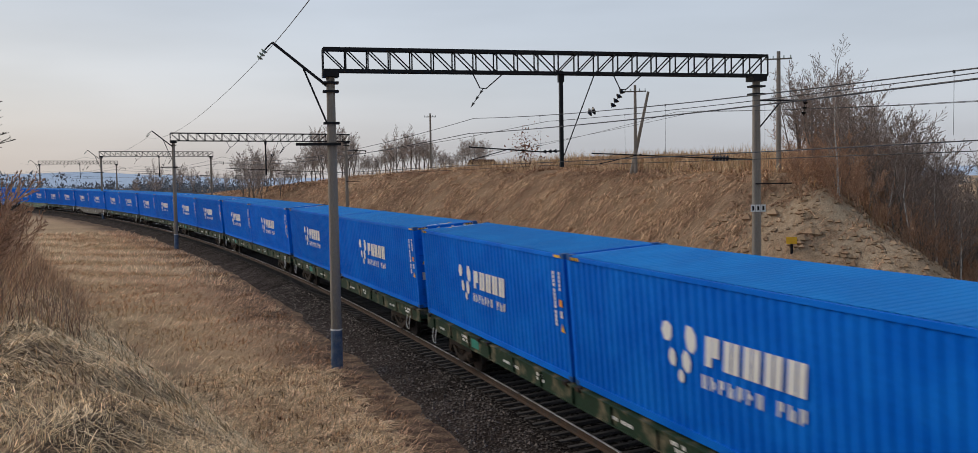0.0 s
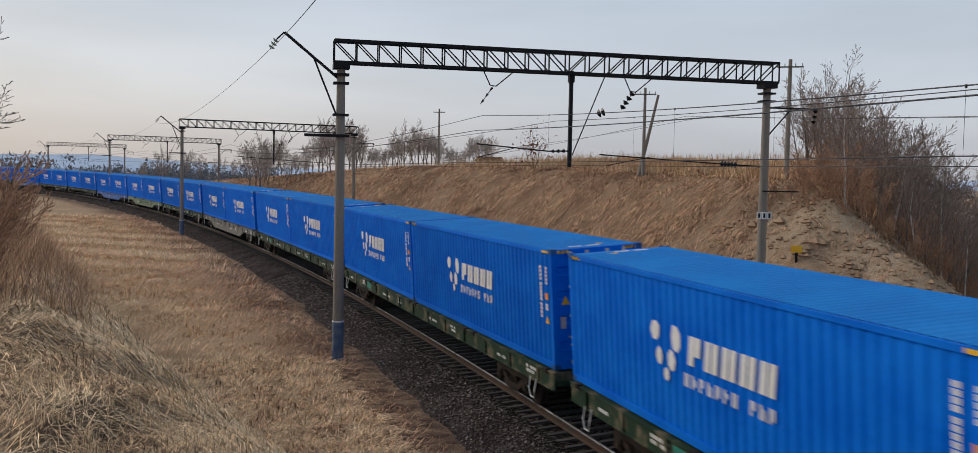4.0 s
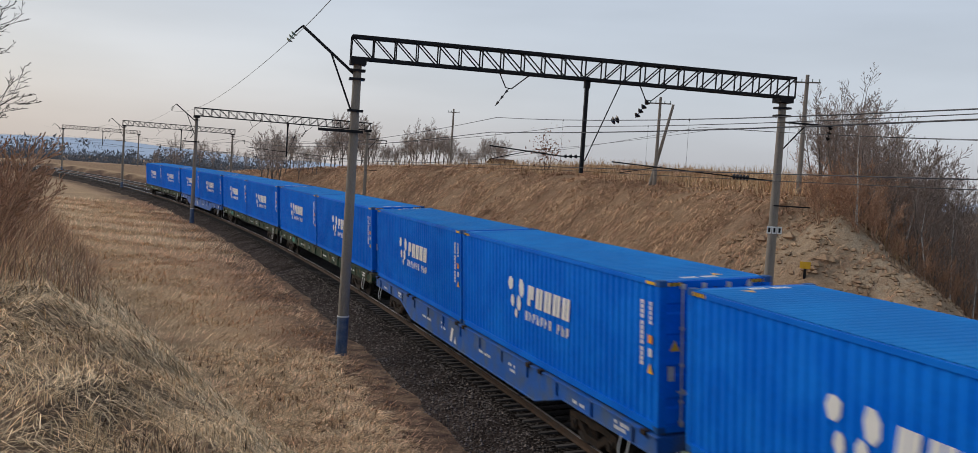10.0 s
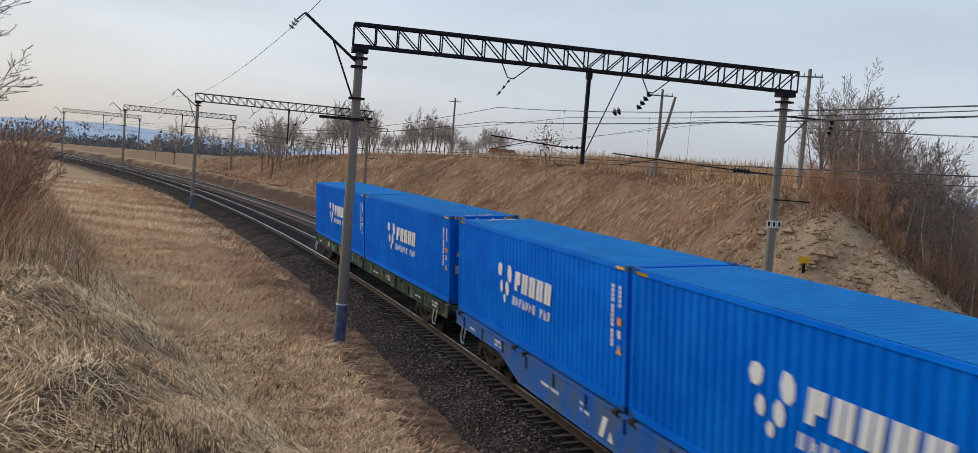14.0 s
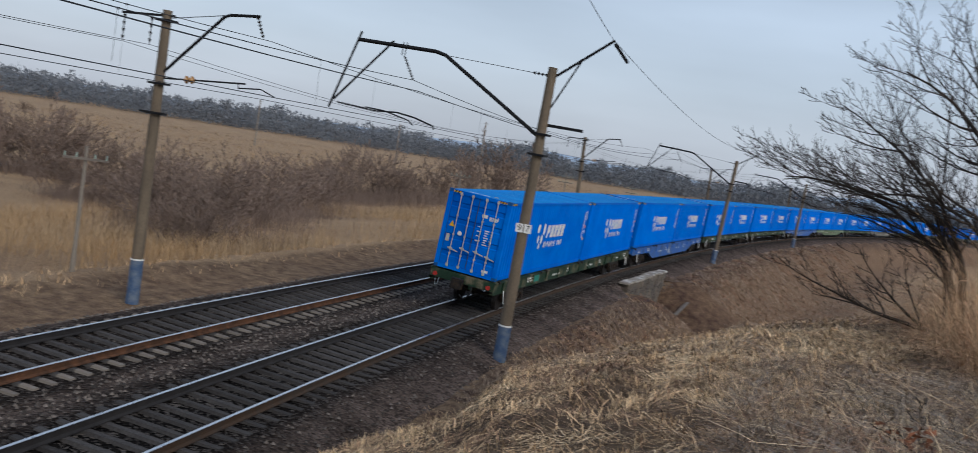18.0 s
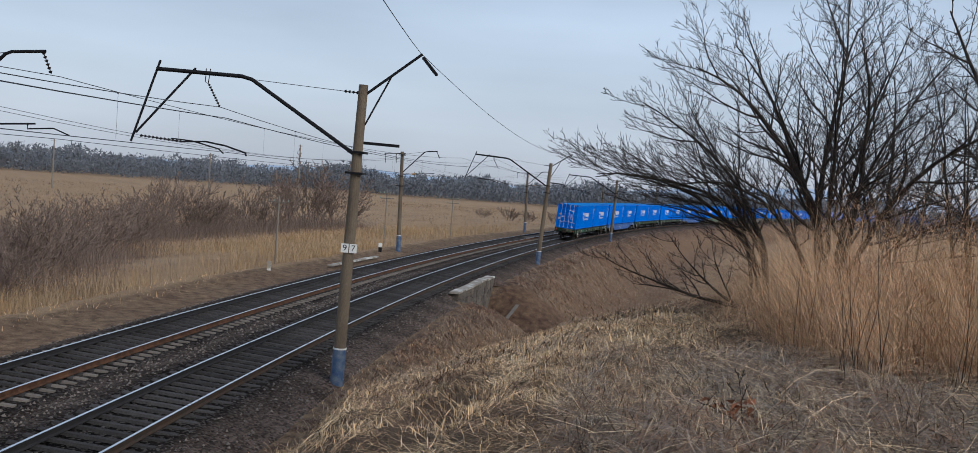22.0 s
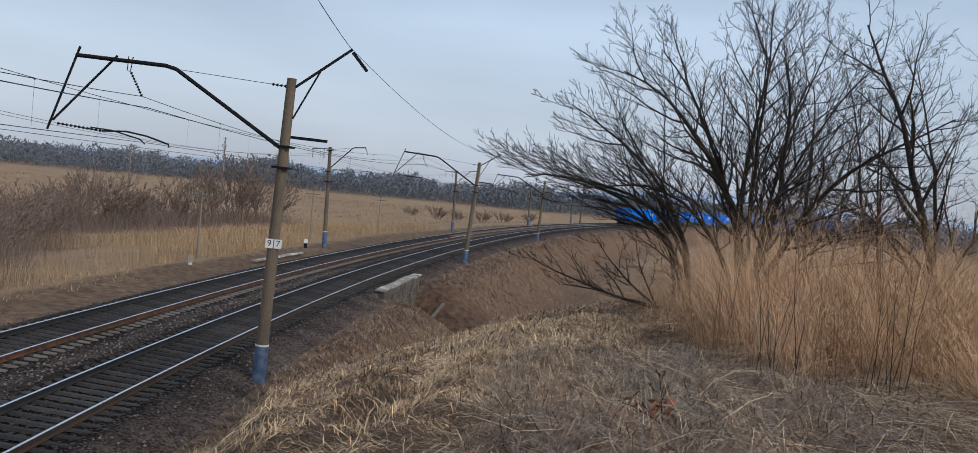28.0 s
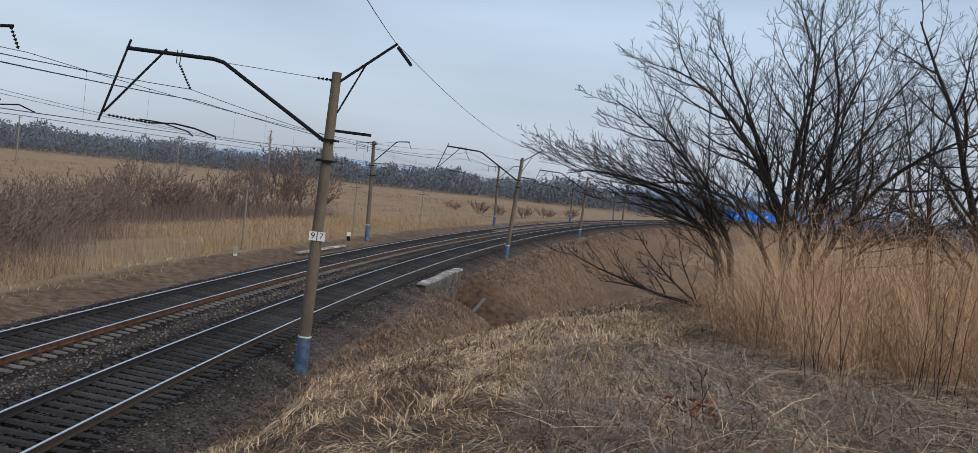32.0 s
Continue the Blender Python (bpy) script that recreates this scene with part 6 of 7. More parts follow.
    # matted litter at the clump's foot: long stalks lying over one another
    x, y = polar_points(rng, 52000, 170, 207, 2.2, 11.5, 1.25)
    keep = clumped(x, y, rng, 0.8, 120, -0.55)
    x, y = x[keep], y[keep]
    lie = rng.uniform(0, 1, len(x))
    hh = np.where(lie < 0.8, rng.uniform(0.015, 0.08, len(x)), rng.uniform(0.06, 0.22, len(x)))
    t = rng.uniform(0, 1, len(x)) + 0.3 * wave(x, y, 1.3, 121)
    for q, mt, lab in ((t < 0.52, M_STRAW_BROWN, "bent fallen brown stalks"), ((t >= 0.52) & (t < 0.86), M_LITTER, "matted grey dead stalks"), (t >= 0.86, M_STRAW_PALE, "bent fallen pale stalks")):
        n = int(q.sum())
        blades("fallen_reeds", x[q], y[q], hh[q], rng.uniform(0.25, 0.85, n), rng.uniform(0.003, 0.0065, n), mt, lab, "reeds", rng=rng, curl=1.0, droop=rng.uniform(-0.1, 1.2, n))
    # long stalks fallen over one another before the clump
    x, y = polar_points(rng, 15000, 171, 209, 2.6, 11.8, 1.35)
    a = np.degrees(np.arctan2(x, y)) % 360
    keep = (rng.uniform(0, 1, len(x)) < 0.25 + 0.75 * sstep(174, 184, a)) & clumped(x, y, rng, 0.9, 152, -0.5)
    x, y = x[keep], y[keep]
    n = len(x)
    way = 1.6 * wave(x, y, 0.7, 153) + rng.choice([0.3, 2.6, 3.6, 5.4], n) + rng.normal(0, 0.45, n)
    up, ln = np.abs(rng.normal(0.12, 0.28, n)), rng.uniform(0.35, 1.25, n)
    t = rng.uniform(0, 1, n) + 0.3 * wave(x, y, 1.1, 154)
    for q, mt, lab in ((t < 0.34, M_STRAW_BROWN, "long brown stalks lying over one another"), ((t >= 0.34) & (t < 0.74), M_LITTER, "long grey stalks lying over one another"), (t >= 0.74, M_STRAW_PALE, "long pale stalks lying over one another")):
        stalks("fallen_reeds", x[q], y[q], ln[q], up[q], up[q] * rng.uniform(0.8, 2.2, q.sum()), way[q], rng.uniform(0.004, 0.008, q.sum()), mt, lab, rng=rng, z=ground_z(x[q], y[q]) + rng.uniform(0.02, 0.12, q.sum()))
    # dark burnt stubble beside the camera
    bx, by = polar_points(rng, 60, -21.5, -15.0, 4.6, 6.6, 1.2)
    k = rng.randint(0, 60, 900)
    x, y = bx[k] + rng.normal(0, 0.10, 900), by[k] + rng.normal(0, 0.10, 900)
    blades("burnt_stubble", x, y, rng.uniform(0.03, 0.16, 900), rng.uniform(0.04, 0.26, 900), rng.uniform(0.004, 0.009, 900), M_STRAW_BROWN, "dark brown burnt stubble", rng=rng)
    # weeds on the hill's edge north-west
    x, y = polar_points(rng, 14000, -37, -22.5, 13, 42, 1.2)
    keep = clumped(x, y, rng, 0.5, 110, -0.35) & clear_of_track(x, y, -9)
    x, y = x[keep], y[keep]
    n = len(x)
    up = 0.6 + 0.95 * sstep(-24, -29, np.degrees(np.arctan2(x, y)))
    ln = rng.uniform(0.35, 1.5, n) * up * (1 + 0.35 * wave(x, y, 0.8, 111))
    way = rng.normal(0.2, 1.4, n)
    t = rng.uniform(0, 1, n) + 0.3 * wave(x, y, 0.7, 112)
    for q, mt, lab in ((t < 0.45, M_WEED, "dark reddish dead weeds on the hill edge"), ((t >= 0.45) & (t < 0.8), M_REED_RED, "tall brown dead weeds on the hill edge"), (t >= 0.8, M_REED, "tall tawny dead grass on the hill edge")):
        k = int(q.sum())
        stalks("weeds", x[q], y[q], ln[q], rng.uniform(1.0, 1.55, k), rng.uniform(0.1, 1.1, k), way[q], rng.uniform(0.006, 0.013, k), mt, lab, "weeds", rng=rng)


build_grass()


class Twigs:
    """Collects tapering tubes of n sides."""

    def __init__(self):
        self.v, self.f, self.count = [], [], 0

    def seg(self, a, b, ra, rb, n):
        d = b - a
        if n == 2:                              # a flat ribbon, for twigs far from the eye
            w = d.cross(Vector((0.5 - b.x % 1, 0.5 - b.y % 1, 0.35))).normalized()
            c = self.count
            self.v += [a - w * ra, a + w * ra, b + w * rb, b - w * rb]
            self.f.append((c, c + 1, c + 2, c + 3))
            self.count += 4
            return
        u = d.cross(Vector((0.3, 0.5, 0.81)))
        u.normalize()
        w = d.cross(u)
        w.normalize()
        c = self.count
        for p, r in ((a, ra), (b, rb)):
            for i in range(n):
                t = 2 * math.pi * i / n
                self.v.append(p + u * (r * math.cos(t)) + w * (r * math.sin(t)))
        for i in range(n):
            j = (i + 1) % n
            self.f.append((c + i, c + j, c + n + j, c + n + i))
        self.count += 2 * n


FLOOR = [0.004]     # thinnest twig
SIDES = [(7, 4, 3, 3)]


def grow(rng, thick, thin, p, d0, d1, length, r, level, kids, spread, rise=0.28):
    """A limb in short pieces that sweeps from d0 to d1; its side limbs leave it in turn all round, shorter towards its tip; kids: how many on each level."""
    steps = (12, 7, 4, 2)[min(level, 3)]
    step, drift = length / steps, Vector((0, 0, 0))
    shake = (0.055, 0.09, 0.13, 0.15)[min(level, 3)]
    pts, ways, radii = [p], [], [r]
    for i in range(steps):
        drift = drift * 0.75 + Vector((rng.gauss(0, shake), rng.gauss(0, shake), rng.gauss(0, shake)))
        ways.append((d0.lerp(d1, i / (steps - 1)) + drift).normalized())
        pts.append(pts[-1] + ways[-1] * step)
        radii.append(max(r * (1 - 0.86 * (i + 1) / steps), FLOOR[0]))
        (thick if level < 1 else thin).seg(pts[-2], pts[-1], radii[-2], radii[-1], SIDES[0][min(level, 3)])
    if level >= len(kids):
        return
    n, turn, f0 = kids[level], rng.uniform(0, 6.28), (0.26, 0.14, 0.12, 0.1)[min(level, 3)]
    for k in range(n):
        f = min(f0 + (1 - f0) * (k + rng.uniform(0.15, 0.95)) / n, 0.985)
        i = min(int(f * steps), steps - 1)
        q, d = pts[i].lerp(pts[i + 1], f * steps - i), ways[i]
        turn += 2.4 + rng.uniform(-0.5, 0.5)
        u = d.cross(Vector((0.31, 0.87, 0.38))).normalized()
        side = u * math.cos(turn) + d.cross(u) * math.sin(turn)
        ang = spread * rng.uniform(0.65, 1.25)
        n0 = (d * math.cos(ang) + side * math.sin(ang)).normalized()
        if n0.z < 0:                            # hardly a limb hangs down
            n0.z *= -0.6
        n1 = (n0 * 0.8 + d1 * 0.12 + Vector((0, 0, rise))).normalized()
        grow(rng, thick, thin, q, n0, n1, length * (0.50 - 0.28 * f) * rng.uniform(0.65, 1.25), radii[i] * rng.uniform(0.5, 0.7), level + 1, kids, spread, rise)


def make_tree(name, label, stems, seed, kids=(1, 1, 1), spread=0.75, bark=None, twig=None, category="tree", group="", rise=0.28):
    """stems: (base, first direction, last direction, length, radius)."""
    rng = random.Random(seed)
    e = empty(name, Matrix(), label, category, group)
    thin, thick = Twigs(), Twigs()
    each = not group and len(stems) > 1
    for o, d0, d1, ln, r in stems:
        grow(rng, thick, thin, Vector(o), Vector(d0).normalized(), Vector(d1).normalized(), ln, r, 0, kids, spread, rise)
        if each:
            tagged(fast_mesh("stem", np.array([tuple(q) for q in thick.v]), [np.array(thick.f)], bark or M_BARK, e), kind="stuff")
            thick = Twigs()
    for nm, t, m in (("trunk", thick, bark or M_BARK), ("crown", thin, twig or M_TWIG)):
        if t.v:
            ob = fast_mesh(nm, np.array([tuple(q) for q in t.v]), [np.array(t.f)], m, e)
            if nm == "crown" or category == "bush":
                tagged(ob, kind="stuff")
    return e


def build_trees():
    FLOOR[0] = 0.0042
    # the spreading tree south of the camera: stems fan out from one root, most towards the line (+x is east)
    def fan(rows, seed):
        """Stems from rows of: place east of the root, lean at the foot and at the tip (degrees to the east), length, radius."""
        rg = random.Random(seed)
        out = []
        for dx, a0, a1, ln, r in rows:
            a0, a1, k = radians(a0), radians(a1), rg.uniform(-0.22, 0.22)
            out.append(((dx, 0.25 * rg.uniform(-1, 1), -0.2), (math.sin(a0), k * 0.5, math.cos(a0)), (math.sin(a1), k, math.cos(a1)), ln, r))
        return out

    t = make_tree("spreading_tree", "bare dark many-stemmed tree in dry reeds", fan([
        (0.05, 4, 62, 5.7, 0.095), (0.0, 12, 92, 4.6, 0.06), (0.0, 3, -18, 5.6, 0.085), (0.08, 0, 44, 5.8, 0.075),
        (-0.08, -9, 16, 5.4, 0.07), (-0.1, -9, -58, 5.5, 0.08), (-0.12, -22, -70, 3.8, 0.045), (-0.05, -4, -34, 5.5, 0.055), (-0.1, -7, -22, 5.9, 0.055), (0.03, 1, 6, 6.1, 0.06),
        (0.85, 18, 98, 4.9, 0.062), (1.05, 4, 98, 3.6, 0.042), (0.95, 6, 96, 5.0, 0.062), (1.05, -4, 64, 5.3, 0.062), (1.2, 0, 44, 4.2, 0.044)], 5), 5,
        kids=(14, 8, 5), spread=0.7, bark=M_BARK, twig=M_TWIG_DARK, rise=0.16)
    t.matrix_world = pose(-1.32, -18.5, ground_at(184.1, 18.5).z)
    t2 = make_tree("tall_tree", "bare dark tree with upright limbs beyond the reeds", fan([(0, 8, 28, 7.4, 0.13), (0.1, 6, 92, 4.9, 0.06), (-0.05, 2, 12, 6.4, 0.075), (0.05, -12, -40, 5.6, 0.07), (0.3, 14, 62, 4.6, 0.055)], 8), 8, kids=(13, 7, 4), spread=0.78, bark=M_BARK, twig=M_TWIG_DARK, rise=0.16)
    t2.matrix_world = pose(-6.2, -24.0, ground_at(194.5, 24.8).z)
    for x, y, rows, sd in ((-2.95, -22, ((0, 3, 10, 5.2, 0.07), (0.0, 6, -50, 4.6, 0.045), (0.1, 2, 40, 4.4, 0.045)), 9), (-4.9, -24, ((0.1, 14, 12, 6.2, 0.055), (-0.05, 2, 4, 5.4, 0.045), (0.1, 6, 3, 5.6, 0.045)), 10),
                           (-4.0, -26, ((0, 3, -6, 5.2, 0.05), (0.2, 8, 30, 4.2, 0.04)), 11), (-7.6, -23, ((0, 0, 14, 6.4, 0.06), (0.1, 4, -24, 5.2, 0.045)), 13)):
        t3 = make_tree("sapling", "thin bare sapling beside the larger trees", fan(rows, sd), sd, kids=(11, 6, 3), spread=0.7, bark=M_BARK, twig=M_TWIG_DARK, rise=0.18)
        t3.matrix_world = pose(x, y, ground_at(math.degrees(math.atan2(x, y)), math.hypot(x, y)).z)
    # low bare shrub leaning over the gully
    t4 = make_tree("gully_shrub", "low bare dark shrub leaning over the gully", fan([(0, 84, 62, 2.6, 0.04), (0.1, 60, 40, 1.7, 0.03), (0.1, 30, 20, 1.3, 0.022), (0.2, 75, 88, 1.8, 0.026), (-0.2, -10, 30, 1.5, 0.022)], 12), 12, kids=(8, 5, 2), spread=0.8, bark=M_BARK, twig=M_TWIG_DARK, category="shrub")
    t4.matrix_world = pose(0.15, -18.0, ground_at(179.5, 18.0).z + 0.35)
    # tree on the hill to the north-west
    FLOOR[0] = 0.0035
    t5 = make_tree("hill_tree", "bare grey tree on the grassy hill edge", [((0, 0, -0.2), (0.1, 0, 1), (0.05, 0, 1), 4.2, 0.07), ((0, 0, 1.9), (0.8, -0.2, 0.5), (0.4, 0, 0.9), 2.3, 0.03), ((0, 0, 1.6), (0.9, 0.1, 0.15), (0.8, 0, 0.4), 1.6, 0.022), ((0, 0, 0.6), (-0.6, 0.2, 0.8), (-0.3, 0, 1), 3.0, 0.05)], 15, kids=(12, 6, 3), spread=0.75, bark=M_BARK, twig=M_TWIG_DARK, rise=0.12)
    p = ground_at(-32.1, 14)
    t5.matrix_world = pose(p.x, p.y, p.z + 0.2)
    FLOOR[0], SIDES[0] = 0.011, (6, 3, 2, 2)
    # trees on the end of the bank
    protos = []
    for k in range(4):
        protos.append(make_tree("bank_tree", "bare grey-brown tree on the wooded end of the bank", [((0, 0, -0.3), (0.05 * k - 0.1, 0.05, 1), (0.1 - 0.05 * k, 0.1, 1), 5.4 + 0.3 * k, 0.08), ((0.2, 0.1, -0.3), (0.3, -0.1, 1), (0.3, 0, 1), 4.6, 0.06), ((-0.1, 0.1, 0.6), (-0.4, 0.2, 1), (-0.35, 0.1, 1), 4.4, 0.055)], 30 + k, kids=(12, 8, 4), spread=0.72, bark=M_BARK_GREY, group="bank trees", rise=0.2))
    rng = random.Random(3)
    spots = [(20.2, 62, 1.0), (19.2, 70, 1.05), (21.3, 66, 1.0), (22.4, 60, 0.95), (23.2, 70, 0.95), (24.0, 60, 0.85), (24.6, 66, 0.85), (25.4, 58, 0.75), (26.0, 66, 0.8), (26.8, 60, 0.72), (27.4, 70, 0.8), (28.0, 60, 0.7), (28.6, 66, 0.72), (29.2, 72, 0.8), (22.0, 76, 1.0), (24.8, 78, 0.9), (27.0, 80, 0.9), (28.9, 82, 0.9), (20.6, 82, 1.1), (23.4, 90, 1.1), (25.8, 92, 1.0), (28.2, 95, 1.0), (21.6, 54, 0.8), (23.0, 52, 0.7), (24.6, 52, 0.62), (26.2, 52, 0.55), (27.3, 53, 0.5), (29.6, 88, 0.95), (30.0, 78, 0.7)]
    spots = spots + [(az + rng.uniform(-0.6, 0.6), r + rng.uniform(-5, 12), sc * rng.uniform(0.8, 1.05)) for az, r, sc in spots]
    for i, (az, r, sc) in enumerate(spots):
        p = ground_at(az, r)
        m = pose(p.x, p.y, p.z, 0, 0, rng.uniform(0, 360))
        t = protos[i] if i < 4 else copy_thing(protos[i % 4], m)
        t.matrix_world = m @ Matrix.Scale(1.15 * sc * (0.98 + 0.32 * float(sstep(20.0, 27.0, az))) * rng.uniform(0.85, 1.1), 4)
    birch = []
    for i, (az, r, sc) in enumerate(((21.4, 50, 0.9), (25.2, 50, 0.75), (26.4, 52, 0.8), (27.6, 50, 0.7), (28.4, 53, 0.75), (23.9, 54, 0.8))):
        p = ground_at(az, r)
        m = pose(p.x, p.y, p.z, 0, 0, 70 * i)
        if i < 2:
            birch.append(make_tree("birch", "slim pale-barked bare birch at the edge of the wood", [((0, 0, -0.3), (0.1 * i, 0.05, 1), (0.12, 0.1 - 0.2 * i, 1), 6.0, 0.075)], 44 + i, kids=(11, 5, 3), spread=0.6, bark=M_BIRCH, twig=M_TWIG, group="birches", rise=0.3))
        t = birch[i] if i < 2 else copy_thing(birch[i % 2], m)
        t.matrix_world = m @ Matrix.Scale(sc, 4)
    # bushes: reddish ones at the wood's foot, brown ones on the flats
    def bushes(label, material, spots, group, seed, kids, lengths, wide=0.0):
        shr = []
        for k in range(3):
            st = []
            for _ in range(15 if wide else 12):
                a, o = rng.uniform(0, 6.28), rng.uniform(0.1, 0.7)
                w = o * (1.2 + wide * rng.uniform(0, 2.2))
                st.append(((math.cos(a) * o, math.sin(a) * o, -0.2), (math.cos(a) * o, math.sin(a) * o, 1), (math.cos(a) * w, math.sin(a) * w, 0.8), rng.uniform(*lengths), 0.026))
            shr.append(make_tree("bare_bush", label, st, seed + k, kids=kids, spread=0.62, category="bush", group=group, bark=material, twig=material))
        for i, (az, r, sc) in enumerate(spots):
            p = ground_at(az, r)
            m = pose(p.x, p.y, p.z, 0, 0, rng.uniform(0, 360))
            t = shr[i] if i < 3 else copy_thing(shr[i % 3], m)
            t.matrix_world = m @ Matrix.Scale((1.3 if wide else 1.15) * sc * rng.uniform(0.85, 1.15), 4)

    bushes("reddish-brown bare bush on the wooded end of the bank", M_TWIG_RED, [*[(19.5 + 0.34 * k, 50 + 6 * ((k * 7) % 5) + 0.9 * k * 0.4, 0.62 + 0.12 * (k % 3)) for k in range(32)], (21.0, 50, 0.6), (22.4, 49, 0.55), (23.8, 49, 0.5), (25.2, 49, 0.5), (26.6, 50, 0.5), (28.0, 52, 0.55), (29.2, 56, 0.6), (20.0, 55, 0.6), (30.3, 62, 0.6)], "bank bushes", 50, (9, 6, 3), (2.2, 3.4))
    bushes("bare brown bush on the dry flats", M_TWIG_PALE, [(127.0, 103, 2.2), (128.4, 106, 2.1), (127.7, 112, 2.4), (125.6, 108, 1.4), (130.0, 104, 1.5), (131.2, 104, 1.4), (132.8, 106, 1.4), (134.2, 104, 1.5), (133.5, 60, 1.0), (135.0, 56, 1.1), (136.3, 62, 1.3), (137.5, 58, 1.3), (138.6, 64, 1.4), (139.6, 70, 1.3), (136.8, 70, 1.4), (138.0, 78, 1.4), (134.8, 72, 1.3), (135.8, 50, 0.9), (137.0, 50, 0.8), (140.6, 82, 1.4), (141.8, 92, 1.5), (143.0, 100, 1.5),
        (144.2, 125, 1.9), (145.6, 130, 2.1), (147.0, 132, 2.1), (148.2, 134, 1.7), (142.6, 118, 1.6), (149.6, 146, 1.7), (150.8, 148, 1.8), (152.6, 163, 2.5), (153.8, 166, 2.8), (155.0, 168, 2.4), (129.2, 88, 1.1), (131.8, 84, 1.2), (133.2, 84, 1.2)], "bushes", 54, (8, 5, 3), (1.8, 3.0), 0.6)
    rg = np.random.RandomState(77)
    spots = [(127.5, 106, 3.0), (129.5, 104, 2.4), (132.5, 105, 2.6), (134.5, 98, 3.0), (134.8, 58, 2.6), (137, 56, 3.0), (138.5, 66, 3.4), (136, 72, 3.2), (139.5, 76, 3.2), (141.5, 88, 3.4), (143, 104, 3.6), (144.5, 122, 4.2), (146.2, 128, 4.6), (148, 132, 4.4), (149.8, 142, 4.2), (151.5, 150, 4.2), (153.5, 160, 5.0), (155, 164, 4.4), (130.5, 86, 2.4), (132.6, 82, 2.6)]
    bx, by = np.array([ground_at(a, r).x for a, r, w in spots]), np.array([ground_at(a, r).y for a, r, w in spots])
    bw = np.array([w for a, r, w in spots])
    k = rg.randint(0, len(spots), 60000)
    x, y = bx[k] + rg.normal(0, 1, 60000) * bw[k] * 0.8, by[k] + rg.normal(0, 1, 60000) * bw[k] * 0.6
    h = bw[k] * rg.uniform(0.1, 0.6, 60000) * (1 + 0.4 * wave(x, y, 0.6, 78))
    blades("undergrowth", x, y, h, h * rg.uniform(0.1, 0.9, 60000), rg.uniform(0.012, 0.03, 60000), M_TWIG_PALE, "low brown bare brush round the bushes on the flats", "brush", rng=rg)
    bushes("reddish bare shrub among dead weeds on the hill edge", M_TWIG_RED, [(-29.8, 16, 0.62), (-28.6, 19, 0.62), (-30.8, 20, 0.8), (-27.6, 24, 0.62)], "hill shrubs", 62, (12, 6, 2), (1.8, 2.6))
    FLOOR[0] = 0.028
    bushes("distant bare bush on the flats", M_TWIG_PALE, [(165.5, 260, 1.1), (166.8, 265, 0.9), (168.2, 262, 1.2), (169.5, 258, 1.1), (171.0, 265, 1.0), (163.9, 270, 0.9), (33.9, 330, 1.0), (35.0, 300, 1.1), (36.1, 320, 1.3), (38.2, 330, 1.4), (40.5, 340, 1.3), (43.0, 340, 1.2), (46.0, 360, 1.4), (50.5, 360, 1.4), (54.0, 380, 1.5), (58, 380, 1.3), (63, 390, 1.4), (69, 390, 1.3), (76, 380, 1.5), (84, 390, 1.4), (92, 380, 1.3), (101, 360, 1.5), (107, 300, 1.2), (119, 330, 1.4), (122, 340, 1.2), (127, 300, 1.1)], "distant bushes", 58, (7, 4), (1.8, 2.8), 0.6)
    FLOOR[0] = 0.022
    # row of trees beyond the bank
    far = []
    for k in range(3):
        far.append(make_tree("field_tree", "bare grey tree in the row beyond the bank", [((0, 0, -0.3), (0.1, 0, 1), (0, 0.1, 1), 6.2, 0.10), ((0.2, 0, 1), (-0.3, 0.1, 1), (-0.1, 0, 1), 4.6, 0.07), ((0, 0, 1.4), (0.4, 0.1, 1), (0.15, 0, 1), 4.4, 0.06)], 70 + k, kids=(11, 7, 4), spread=0.72, bark=M_BARK_GREY, twig=M_TWIG_LIGHT, group="field trees", rise=0.25))
    i = 0
    for az in np.arange(-13.6, 0.9, 0.26):
        r = 150 + rng.uniform(-14, 14)
        p = ground_at(az, r)
        m = pose(p.x, p.y, p.z, 0, 0, rng.uniform(0, 360))
        t = far[i] if i < 3 else copy_thing(far[i % 3], m)
        t.matrix_world = m @ Matrix.Scale((0.92 + 0.34 * math.sin(az * 1.3)) * rng.uniform(0.8, 1.15) * (0.8 if az > -4 else 1.0), 4)
        i += 1
    for az, r, sc in ((-18.6, 190, 1.25), (-17.2, 200, 1.0), (-16.4, 205, 0.85), (-15.4, 195, 0.8), (-19.6, 215, 0.8), (-14.6, 175, 0.6)):
        p = ground_at(az, r)
        m = pose(p.x, p.y, p.z, 0, 0, rng.uniform(0, 360))
        copy_thing(far[i % 3], m).matrix_world = m @ Matrix.Scale(sc, 4)
        i += 1
    FLOOR[0], SIDES[0] = 0.004, (6, 4, 3, 3)
    # small leafy bush on the crest
    lb = make_tree("leafy_bush", "small bush still holding brown leaves on the bank top", [((0, 0, -0.1), (0.05, 0, 1), (0, 0, 1), 1.7, 0.03), ((0.05, 0, -0.1), (0.3, 0.1, 1), (0.2, 0, 1), 1.4, 0.025), ((0, 0.05, -0.1), (-0.3, 0, 1), (-0.2, 0, 1), 1.4, 0.025)], 90, kids=(8, 5), spread=0.6, category="bush")
    p = ground_at(3.25, 84)
